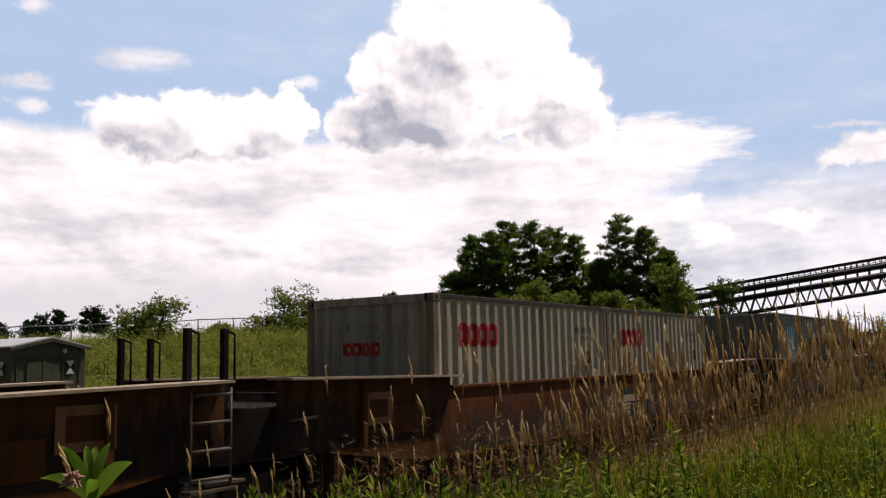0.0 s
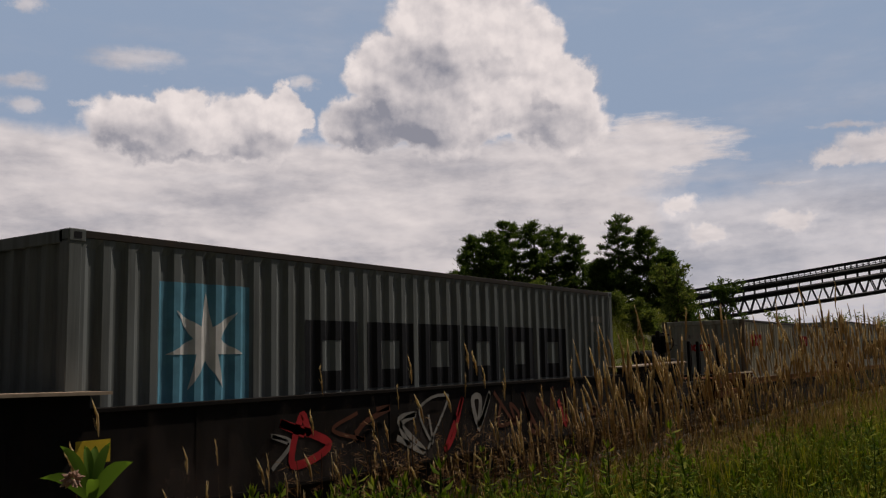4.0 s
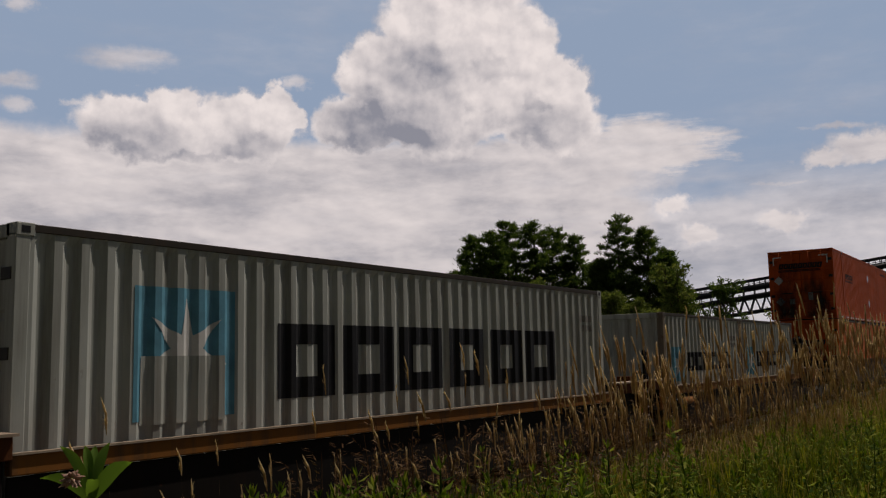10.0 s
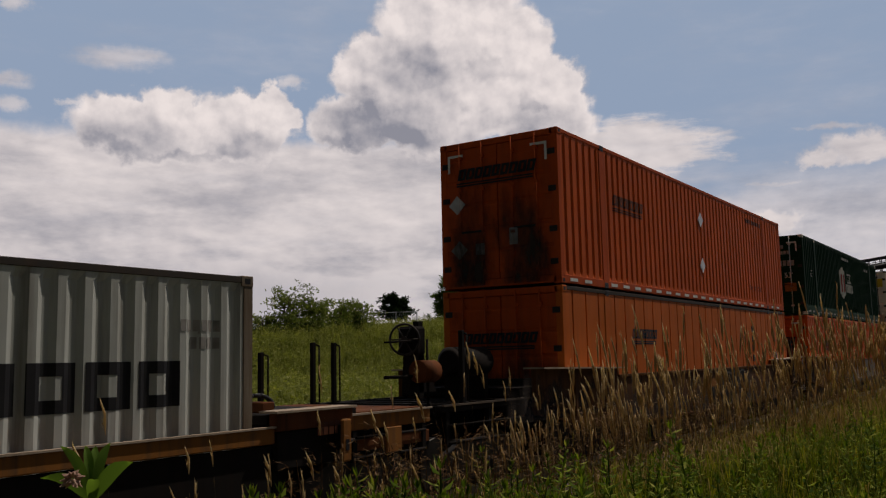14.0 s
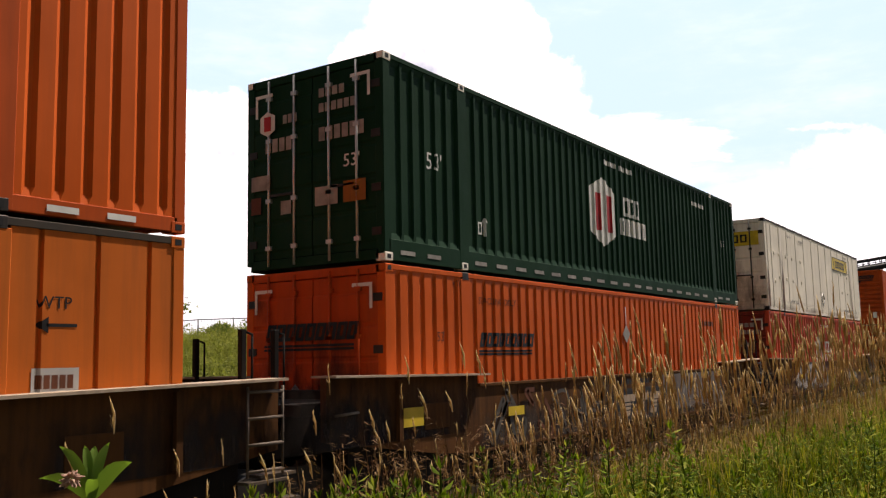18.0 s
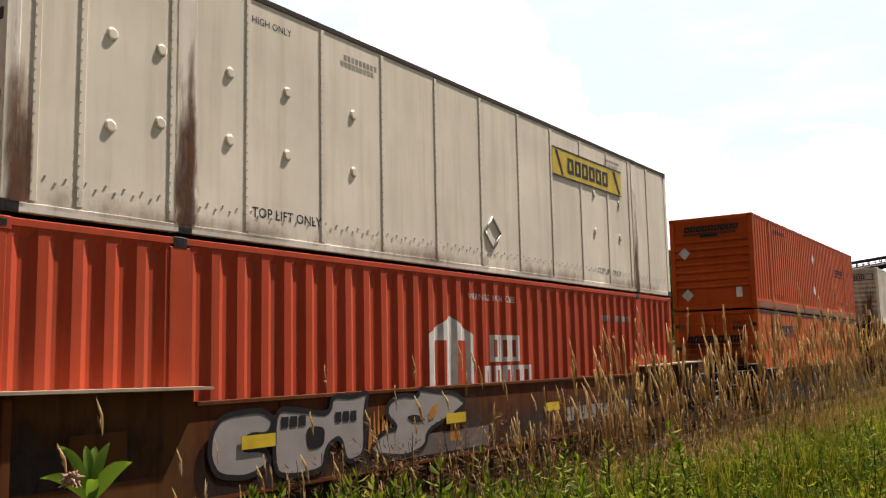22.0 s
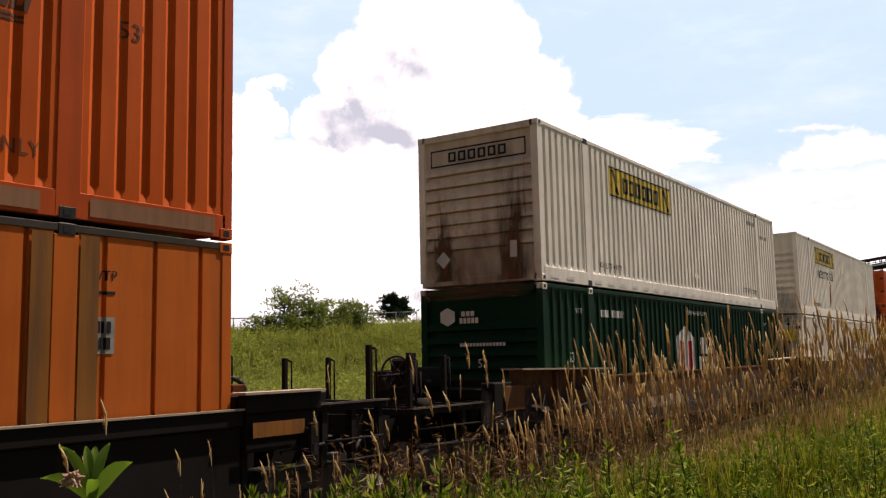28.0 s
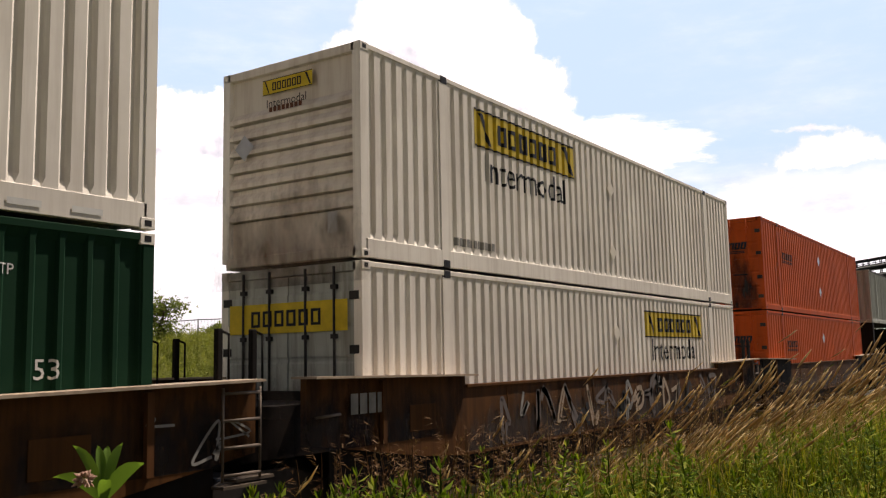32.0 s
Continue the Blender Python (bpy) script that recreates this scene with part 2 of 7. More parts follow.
def boxes(*rows, bevel=0.0):
    bm = bmesh.new()
    for r in rows:
        box(bm, *r, bevel=bevel)
    return bm


def rod(bm, a, b, r, n=8, r2=None, mat=0):
    """A round bar from a to b, its ends closed."""
    a, b = Vector(a), Vector(b)
    q = (b - a).to_track_quat("Z", "Y")
    rings = []
    for c, rr in ((a, r), (b, r if r2 is None else r2)):
        rings.append([bm.verts.new(c + q @ Vector((rr * math.cos(6.28318 * i / n), rr * math.sin(6.28318 * i / n), 0))) for i in range(n)])
    for i in range(n):
        f = bm.faces.new((rings[0][i], rings[0][(i + 1) % n], rings[1][(i + 1) % n], rings[1][i]))
        f.smooth, f.material_index = True, mat
    bm.faces.new(rings[0][::-1]).material_index = mat
    bm.faces.new(rings[1]).material_index = mat
    return bm


def ring(bm, centre, axis, radius, r, n=24, k=6):
    """A round rim about an axis."""
    q = Vector(axis).to_track_quat("Z", "Y")
    loops = []
    for i in range(n):
        a = 6.28318 * i / n
        out = Vector((math.cos(a), math.sin(a), 0))
        loops.append([bm.verts.new(Vector(centre) + q @ (out * (radius + r * math.cos(6.28318 * j / k)) + Vector((0, 0, r * math.sin(6.28318 * j / k))))) for j in range(k)])
    for i in range(n):
        for j in range(k):
            bm.faces.new((loops[i][j], loops[(i + 1) % n][j], loops[(i + 1) % n][(j + 1) % k], loops[i][(j + 1) % k])).smooth = True
    return bm


def prism(bm, poly, y0, y1, mat=0):
    """A plate with an outline in x and z, from y0 to y1."""
    a = [bm.verts.new((x, y0, z)) for x, z in poly]
    b = [bm.verts.new((x, y1, z)) for x, z in poly]
    bm.faces.new(a).material_index = mat
    bm.faces.new(b[::-1]).material_index = mat
    for i in range(len(poly)):
        j = (i + 1) % len(poly)
        bm.faces.new((a[j], a[i], b[i], b[j])).material_index = mat
    return bm


def mesh_np(name, verts, faces, material, index=None, smooth=False):
    """A mesh object's data from arrays of points and of three-sided faces."""
    me = bpy.data.meshes.new(name)
    verts, faces = np.asarray(verts, np.float32), np.asarray(faces, np.int32)
    me.vertices.add(len(verts))
    me.vertices.foreach_set("co", verts.ravel())
    me.loops.add(faces.size)
    me.loops.foreach_set("vertex_index", faces.ravel())
    me.polygons.add(len(faces))
    me.polygons.foreach_set("loop_start", np.arange(len(faces), dtype=np.int32) * 3)
    if index is not None:
        me.polygons.foreach_set("material_index", np.asarray(index, np.int32))
    me.update(calc_edges=True)
    for m in material if isinstance(material, (list, tuple)) else [material]:
        me.materials.append(m)
    return me


class Soup:
    """Gathers small three-sided pieces of plants."""

    def __init__(self):
        self.v, self.f, self.m, self.n = [], [], [], 0

    def add(self, verts, faces, mat=0):
        self.v.append(np.asarray(verts, float))
        self.f.append(np.asarray(faces, int) + self.n)
        self.m.append(np.full(len(faces), mat))
        self.n += len(verts)

    def leaf(self, base, tip, width, side, mat=0, fold=0.15, belly=0.4):
        """A pointed leaf with a folded midrib."""
        base, tip, side = np.asarray(base, float), np.asarray(tip, float), np.asarray(side, float)
        mid = base + (tip - base) * belly
        up = np.cross(side, tip - base)
        up = up / (np.linalg.norm(up) + 1e-9) * width * fold
        self.add([base, mid + side * width / 2 + up, tip, mid - side * width / 2 + up, mid], [(0, 1, 4), (1, 2, 4), (2, 3, 4), (3, 0, 4)], mat)

    def blade(self, pts, width, side, mat=0):
        """A narrow ribbon along a bent line that ends in a point."""
        pts, side = np.asarray(pts, float), np.asarray(side, float)
        k = len(pts)
        w = width * np.linspace(1, 0.5, k - 1)[:, None] / 2
        verts = np.concatenate([pts[:-1] - side * w, pts[:-1] + side * w, pts[-1:]])
        faces = []
        for i in range(k - 2):
            faces += [(i, i + 1, k - 1 + i), (i + 1, k + i, k - 1 + i)]
        faces.append((k - 2, 2 * k - 2, 2 * k - 3))
        self.add(verts, faces, mat)

    def spindle(self, a, b, r, mat=0, n=5, bulge=(0.35, 1.0, 0.7, 0.0)):
        """A thick-in-the-middle head from a to b."""
        a, b = np.asarray(a, float), np.asarray(b, float)
        d = (b - a) / (np.linalg.norm(b - a) + 1e-9)
        s = np.cross(d, [0.3, 0.9, 0.2])
        s /= np.linalg.norm(s) + 1e-9
        u = np.cross(d, s)
        rows = []
        for i, w in enumerate(bulge):
            c = a + (b - a) * i / (len(bulge) - 1)
            for j in range(n):
                an = 6.28318 * j / n
                rows.append(c + (s * math.cos(an) + u * math.sin(an)) * r * w)
        faces = []
        for i in range(len(bulge) - 1):
            for j in range(n):
                p, q = i * n + j, i * n + (j + 1) % n
                faces += [(p, q, p + n), (q, q + n, p + n)]
        self.add(rows, faces, mat)

    def data(self):
        return np.concatenate(self.v), np.concatenate(self.f), np.concatenate(self.m)

    def mesh(self, name, mats):
        v, f, m = self.data()
        return mesh_np(name, v, f, mats, m)


def scatter(name, pieces, places, mats):
    """One mesh of many copies: places are rows of piece, x, y, z, turn, size."""
    vs, fs, ms, n = [], [], [], 0
    for k, x, y, z, turn, size in places:
        v, f, m = pieces[int(k)]
        c, s = math.cos(turn), math.sin(turn)
        w = v @ np.array(((c, s, 0), (-s, c, 0), (0, 0, 1))) * size + (x, y, z)
        vs.append(w)
        fs.append(f + n)
        ms.append(m)
        n += len(v)
    return mesh_np(name, np.concatenate(vs), np.concatenate(fs), mats, np.concatenate(ms))


# ---- ground, railway ----
def smooth_step(a, b, v):
    u = np.clip((v - a) / (b - a), 0, 1)
    return u * u * (3 - 2 * u)


def crest(x):
    """How high the bank behind the railway stands."""
    return np.clip(2.7 + 0.055 * (x - 32), 1.6, 6.5)


def ground_z(x, y):
    x, y = np.asarray(x, float), np.asarray(y, float)
    near = 0.42 - 0.95 * smooth_step(3.4, 6.2, y)
    bank = -0.53 + 0.75 * smooth_step(12, 22, y) + (crest(x) - 0.22) * smooth_step(25, 39, y)
    return np.where(y < 10, near, bank) + 0.05 * np.sin(x * 0.9 + y * 0.7) * np.sin(y * 1.3 - x * 0.35)


def grid_lines(stops):
    out = []
    for (a, n), (b, _) in zip(stops, stops[1:]):
        out += list(np.linspace(a, b, n, endpoint=False))
    return np.array(out + [stops[-1][0]])


gx = grid_lines([(-3500, 6), (-200, 10), (-20, 90), (130, 30), (400, 6), (3500, 1)])
gy = grid_lines([(-3500, 6), (-150, 8), (-12, 60), (50, 20), (160, 6), (3500, 1)])
GX, GY = np.meshgrid(gx, gy, indexing="ij")
gv = np.stack([GX, GY, ground_z(GX, GY)], -1).reshape(-1, 3)
ny = len(gy)
gf = []
for i in range(len(gx) - 1):
    for j in range(ny - 1):
        a = i * ny + j
        gf += [(a, a + ny, a + ny + 1), (a, a + ny + 1, a + 1)]
tagged(new("ground", mesh_np("ground", gv, gf, M_GROUND)), "rough grassy ground with a weedy bank behind the railway", "ground", "", "structure")

bed = prism(bmesh.new(), [(-1.5 - 1.3, -0.6), (1.5 + 1.3, -0.6), (1.75, -0.20), (-1.75, -0.20)], -140, 400)
turned_bed = Matrix(((0, 1, 0, 0), (1, 0, 0, TRACK_Y), (0, 0, 1, 0), (0, 0, 0, 1)))
bmesh.ops.transform(bed, matrix=turned_bed, verts=bed.verts)
tagged(part("ballast", bed, M_BALLAST, None), "grey crushed stone ballast under the rails", "ballast", "", "structure")
bm = bmesh.new()
for i in range(-120, 500):
    if -20 < i * 0.55 < 190:
        box(bm, i * 0.55, i * 0.55 + 0.22, TRACK_Y - 1.3, TRACK_Y + 1.3, -0.3, -0.178)
tagged(part("railway_ties", bm, M_TIE, None), "dark creosoted wooden ties in the ballast", "railway ties", "", "stuff")
for s in (-0.7175, 0.7175):
    y = TRACK_Y + s
    bm = boxes((-140, 400, y - 0.036, y + 0.036, -0.045, 0.0), (-140, 400, y - 0.01, y + 0.01, -0.15, -0.045), (-140, 400, y - 0.07, y + 0.07, -0.178, -0.15))
    tagged(part("rail", bm, M_RAIL, None), "polished steel rail on wooden ties", "rail", "rails", "structure")


# ---- the sky's clouds: a far shell that drifts slowly ----
def cloud_material():
    m = bpy.data.materials.new("cloud_cover")
    m.use_nodes = True
    t = m.node_tree
    t.nodes.clear()
    link = t.links.new
    uv = t.nodes.new("ShaderNodeUVMap")
    uv.uv_map = "angles"

    def node(kind, *ins, op=None):
        n = t.nodes.new(kind)
        if op:
            n.operation = op
        for sock, v in zip(n.inputs, ins):
            if hasattr(v, "is_linked"):
                link(v, sock)
            elif v is not None:
                sock.default_value = v
        return n

    def num(op, *ins):
        return node("ShaderNodeMath", *ins, op=op).outputs[0]

    def fbm(scale, detail, rough, offset=(0, 0, 0), squash=(1, 1, 1)):
        mp = node("ShaderNodeMapping", uv.outputs[0], offset, (0, 0, 0), squash)
        n = node("ShaderNodeTexNoise", mp.outputs[0])
        n.inputs["Scale"].default_value, n.inputs["Detail"].default_value, n.inputs["Roughness"].default_value = scale, detail, rough
        return n.outputs["Fac"]

    def soft(x, a, b):
        n = node("ShaderNodeMapRange", x, a, b, 0.0, 1.0)
        n.interpolation_type = "SMOOTHSTEP"
        return n.outputs[0]

    def bent(scale, detail, rough, wide, high):
        """The angles pushed about by noise, so that outlines billow."""
        n = node("ShaderNodeTexNoise", uv.outputs[0])
        n.inputs["Scale"].default_value, n.inputs["Detail"].default_value, n.inputs["Roughness"].default_value = scale, detail, rough
        off = node("ShaderNodeVectorMath", n.outputs["Color"], (0.5, 0.5, 0.5), op="SUBTRACT").outputs[0]
        return node("ShaderNodeVectorMath", off, (wide, high, 0), uv.outputs[0], op="MULTIPLY_ADD").outputs[0]

    def split(vec):
        sep = node("ShaderNodeSeparateXYZ", vec)
        return sep.outputs[0], sep.outputs[1]

    def blob(u, v, cx, cy, rx, ry):
        """1 at the middle, 0 at the rim of an oval, negative beyond."""
        a = num("MULTIPLY_ADD", u, 1 / rx, -cx / rx)
        b = num("MULTIPLY_ADD", v, 1 / ry, -cy / ry)
        return num("SUBTRACT", 1.0, num("SQRT", num("MULTIPLY_ADD", a, a, num("MULTIPLY", b, b))))

    def join(u, v, rows):
        out = None
        for row in rows:
            b = blob(u, v, *row)
            out = b if out is None else num("SMOOTH_MAX", out, b, 0.12)
        return out

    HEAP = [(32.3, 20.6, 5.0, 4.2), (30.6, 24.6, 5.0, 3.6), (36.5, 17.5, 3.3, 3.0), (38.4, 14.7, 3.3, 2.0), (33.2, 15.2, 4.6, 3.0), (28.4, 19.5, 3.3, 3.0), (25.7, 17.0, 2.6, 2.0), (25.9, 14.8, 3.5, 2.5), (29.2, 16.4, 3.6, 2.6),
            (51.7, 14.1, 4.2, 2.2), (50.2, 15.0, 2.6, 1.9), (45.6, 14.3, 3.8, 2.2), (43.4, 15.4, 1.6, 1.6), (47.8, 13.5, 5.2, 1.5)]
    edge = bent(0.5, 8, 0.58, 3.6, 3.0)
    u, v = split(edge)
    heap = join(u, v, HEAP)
    # the same heaps a step towards the sun: what stands higher there leaves this side in shade
    lu, lv = split(node("ShaderNodeVectorMath", edge, (-1.0, 1.15, 0), op="ADD").outputs[0])
    away = num("SUBTRACT", join(lu, lv, HEAP), heap)
    # flat streaky cloud: the deck below the heaps, a wing to the right, thin scraps
    su, sv = split(bent(0.32, 8, 0.66, 5.5, 1.5))
    streak = fbm(0.35, 8, 0.66, (0, 0, 0), (0.45, 2.2, 1))
    deck = num("MULTIPLY", soft(sv, 14.3, 13.2), soft(su, 15.0, 21.5))
    wing = soft(num("ADD", blob(su, sv, 20.6, 12.5, 6.0, 2.3), num("MULTIPLY", num("SUBTRACT", streak, 0.5), 1.6)), -0.12, 0.42)
    low = num("MULTIPLY", soft(num("ADD", sv, num("MULTIPLY", streak, 3.0)), 14.0, 9.6), 0.8)
    gap = num("MULTIPLY", soft(blob(su, sv, 17.6, 9.8, 5.0, 0.9), 0.0, 0.6), 0.3)
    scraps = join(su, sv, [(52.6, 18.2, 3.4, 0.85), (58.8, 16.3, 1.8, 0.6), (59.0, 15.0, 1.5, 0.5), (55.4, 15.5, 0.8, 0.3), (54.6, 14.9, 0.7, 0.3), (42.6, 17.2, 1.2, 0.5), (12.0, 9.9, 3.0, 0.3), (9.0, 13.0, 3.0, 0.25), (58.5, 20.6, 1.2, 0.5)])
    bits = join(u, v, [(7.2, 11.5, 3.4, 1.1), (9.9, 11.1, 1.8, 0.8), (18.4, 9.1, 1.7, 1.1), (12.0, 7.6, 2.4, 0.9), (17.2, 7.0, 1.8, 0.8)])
    scraps = num("MULTIPLY", soft(num("ADD", scraps, num("MULTIPLY", num("SUBTRACT", streak, 0.5), 1.2)), -0.1, 0.8), 0.75)
    thin = num("MULTIPLY", soft(fbm(0.12, 8, 0.64, (7, 3, 0), (0.5, 1.6, 1)), 0.46, 0.85), 0.3)
    flat = num("SUBTRACT", num("MAXIMUM", num("MAXIMUM", deck, wing), low), gap)
    flat = num("MULTIPLY", flat, num("ADD", 0.84, num("MULTIPLY", streak, 0.32)))
    solid = soft(heap, -0.07, 0.2)
    cover = num("MINIMUM", num("MAXIMUM", num("MAXIMUM", solid, flat), num("MAXIMUM", num("MAXIMUM", scraps, soft(bits, -0.1, 0.55)), thin)), 1.0)
    # the heaps' shade: the side turned from the sun, their grey bases, small billows; thin rims stay bright
    eu, ev = split(bent(0.3, 5, 0.6, 2.6, 1.8))
    base = None
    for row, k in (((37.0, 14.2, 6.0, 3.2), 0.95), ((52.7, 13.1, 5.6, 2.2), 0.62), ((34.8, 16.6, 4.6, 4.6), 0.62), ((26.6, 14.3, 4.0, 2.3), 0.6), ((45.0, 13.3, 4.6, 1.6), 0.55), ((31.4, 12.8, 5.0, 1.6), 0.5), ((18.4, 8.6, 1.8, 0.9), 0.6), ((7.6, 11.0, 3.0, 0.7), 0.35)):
        d = num("MULTIPLY", soft(blob(eu, ev, *row), 0.0, 0.7), k)
        base = d if base is None else num("MAXIMUM", base, d)
    puffs = num("SUBTRACT", fbm(0.42, 6, 0.52), fbm(0.42, 6, 0.52, (-0.4, 0.5, 0)))
    shade = num("ADD", num("MULTIPLY", soft(away, -0.02, 0.42), 0.3), num("MULTIPLY", base, 0.8))
    shade = num("ADD", num("MULTIPLY", shade, num("ADD", 0.25, num("MULTIPLY", soft(heap, 0.02, 0.34), 0.75))), num("MULTIPLY_ADD", puffs, 1.4, 0.06))
    # the deck's grey streaks and the murk over the skyline
    ripple = num("SUBTRACT", fbm(0.42, 7, 0.56, (3, 0, 0), (0.6, 1.4, 1)), fbm(0.42, 7, 0.56, (2.7, 0.45, 0), (0.6, 1.4, 1)))
    bands = num("ADD", num("ADD", 0.24, num("MULTIPLY", soft(fbm(0.15, 6, 0.58, (4, 1, 0), (0.6, 1.7, 1)), 0.4, 0.68), 0.42)), num("MULTIPLY", ripple, 0.9))
    haze = num("MULTIPLY", soft(v, 8.4, 4.0), num("ADD", 0.24, num("MULTIPLY", soft(u, 30, 46), 0.36)))
    bands = num("SUBTRACT", num("MAXIMUM", bands, haze), num("MULTIPLY", soft(bits, 0.0, 0.5), 0.22))
    lean = t.nodes.new("ShaderNodeMix")
    for sock, val in zip((lean.inputs[0], lean.inputs[2], lean.inputs[3]), (soft(heap, -0.02, 0.2), bands, shade)):
        link(val, sock)
    dark = num("MAXIMUM", num("MINIMUM", lean.outputs[0], 1.0), -0.1)
    tone = t.nodes.new("ShaderNodeMix")
    tone.data_type, tone.clamp_factor = "RGBA", False
    link(dark, tone.inputs[0])
    tone.inputs[6].default_value, tone.inputs[7].default_value = (1.0, 0.955, 0.95, 1), (0.34, 0.36, 0.43, 1)
    glow = t.nodes.new("ShaderNodeEmission")
    link(tone.outputs[2], glow.inputs["Color"])
    glow.inputs["Strength"].default_value = 1.36
    clear = t.nodes.new("ShaderNodeEmission")
    clear.inputs["Color"].default_value, clear.inputs["Strength"].default_value = (0.347, 0.47, 0.655, 1), 1.37
    mx = t.nodes.new("ShaderNodeMixShader")
    link(cover, mx.inputs[0])
    link(clear.outputs[0], mx.inputs[1])
    link(glow.outputs[0], mx.inputs[2])
    out = t.nodes.new("ShaderNodeOutputMaterial")
    link(mx.outputs[0], out.inputs["Surface"])
    return m


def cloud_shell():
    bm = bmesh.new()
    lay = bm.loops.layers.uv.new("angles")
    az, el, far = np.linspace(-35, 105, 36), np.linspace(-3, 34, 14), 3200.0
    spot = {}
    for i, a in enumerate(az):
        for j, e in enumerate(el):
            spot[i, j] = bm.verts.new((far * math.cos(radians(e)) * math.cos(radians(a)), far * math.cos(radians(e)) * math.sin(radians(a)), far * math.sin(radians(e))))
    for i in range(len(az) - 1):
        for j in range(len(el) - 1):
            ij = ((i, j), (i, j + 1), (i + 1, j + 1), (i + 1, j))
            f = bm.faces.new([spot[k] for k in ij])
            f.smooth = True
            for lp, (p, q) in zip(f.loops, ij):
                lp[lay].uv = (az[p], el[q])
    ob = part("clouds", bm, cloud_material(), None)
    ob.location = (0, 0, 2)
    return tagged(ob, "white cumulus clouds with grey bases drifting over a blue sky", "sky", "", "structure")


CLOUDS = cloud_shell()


# ---- behind the railway ----
def shed():
    m = pose(16.22, 25.3, 0.32)
    root = thing("equipment_shed", m, "grey-green steel equipment shed with a pale gabled roof on the bank", "shed")
    w, d, h, peak = 1.2, 3.4, 2.3, 2.54
    bm = bmesh.new()
    prism(bm, [(-w, 0), (w, 0), (w, h), (0, peak), (-w, h)], 0, d)
    part("wall", bm, M_SHED, root)
    for s in (-1, 1):
        bm = prism(bmesh.new(), [(0, peak + 0.01), (s * (w + 0.14), h - 0.04), (s * (w + 0.14), h + 0.005), (0, peak + 0.055)], -0.14, d + 0.14)
        part("roof", bm, M_SHEDROOF, root)
        bm = prism(bmesh.new(), [(0, peak - 0.09), (s * (w + 0.14), h - 0.14), (s * (w + 0.14), h - 0.045), (0, peak + 0.005)], -0.14, -0.11)
        part("fascia", bm, M_SHED, root)
    part("door", boxes((-0.75, 0.3, -0.03, 0.0, 0.12, 1.82), bevel=0.01), M_SHED, root)
    part("lintel", boxes((-0.95, 0.95, -0.05, 0.0, 1.94, 2.0), bevel=0.01), M_SHED, root)
    for u in (-1.05, -0.22, 0.45, 1.0):
        part("wall_rib", boxes((u - 0.02, u + 0.02, -0.02 if u != -0.22 else -0.04, 0.0, 0.0, 1.9)), M_SHED, root)
    for cx, turn in ((0.68, Matrix()), (-0.5, Matrix.Translation((-w, 0, 0)) @ Matrix.Rotation(-math.pi / 2, 4, "Z"))):
        bm = bmesh.new()
        for s in (-1, 1):
            bm.faces.new([bm.verts.new((px, -0.03, pz)) for px, pz in ((cx, 1.66), (cx - 0.14, 1.66 + s * 0.2), (cx + 0.14, 1.66 + s * 0.2))])
        bmesh.ops.transform(bm, matrix=turn, verts=bm.verts)
        part("marker", bm, M_WHITEINK, root, "white hourglass marker")
        bm = bmesh.new()
        for s in (-1, 1):
            bm.faces.new([bm.verts.new((px, -0.03, pz)) for px, pz in ((cx, 1.66), (cx + s * 0.14, 1.46), (cx + s * 0.14, 1.86))])
        bmesh.ops.transform(bm, matrix=turn, verts=bm.verts)
        part("marker", bm, M_BLACK, root, "black half of a marker")
    part("lamp", boxes((0.42, 0.52, -0.08, 0.0, 2.1, 2.22), bevel=0.01), M_WHITEINK, root)
    part("notice", boxes((0.15, 0.42, -0.034, -0.031, 0.45, 0.55)), M_WHITEINK, root)
    step = thing("step_box", pose(18.6, 25.6, 0.3), "small pale-topped steel box beside the shed", "box")
    part("body", boxes((-0.5, 0.3, -0.3, 0.5, 0, 0.72), bevel=0.02), M_SHED, step)
    part("lid", boxes((-0.55, 0.35, -0.35, 0.55, 0.72, 0.77), bevel=0.01), M_SHEDROOF, step)


shed()


def fence():
    root = thing("fence", pose(0, 0, 0), "galvanised post and rail fence along the bank's crest", "fence")
    xs = [14 + 2.75 * i for i in range(17)]
    y = 41.5
    tops = [(x, y, float(ground_z(x, y)) + 1.62) for x in xs]
    for x, yy, z in tops:
        part("post", rod(bmesh.new(), (x, yy, z - 1.9), (x, yy, z + 0.06), 0.04, 8), M_FENCE, root)
    for a, b in zip(tops, tops[1:]):
        part("top_rail", rod(bmesh.new(), a, b, 0.035, 6), M_FENCE, root)
    bm = bmesh.new()
    for a, b in zip(tops, tops[1:]):
        for k in range(11):
            u0 = k / 11
            p, q = Vector(a).lerp(Vector(b), u0), Vector(a).lerp(Vector(b), min(1, u0 + 0.09))
            rod(bm, p - Vector((0, 0, 0.02)), q - Vector((0, 0, 1.5)), 0.004, 3)
            rod(bm, q - Vector((0, 0, 0.02)), p - Vector((0, 0, 1.5)), 0.004, 3)
    part("mesh", bm, M_FENCE, root, "thin wire mesh", "stuff")


fence()


def limb(bm, a, b, r0, r1, rnd, bends=3, sway=0.08):
    """A bent, tapering branch; returns the points along it."""
    a, b = Vector(a), Vector(b)
    pts = [a]
    for i in range(1, bends):
        k = i / bends
        pts.append(a.lerp(b, k) + Vector((rnd.uniform(-1, 1), rnd.uniform(-1, 1), rnd.uniform(-1, 1))) * (b - a).length * sway)
    pts.append(b)
    for i in range(len(pts) - 1):
        rod(bm, pts[i], pts[i + 1], r0 + (r1 - r0) * i / bends, 6, r0 + (r1 - r0) * (i + 1) / bends)
    return pts


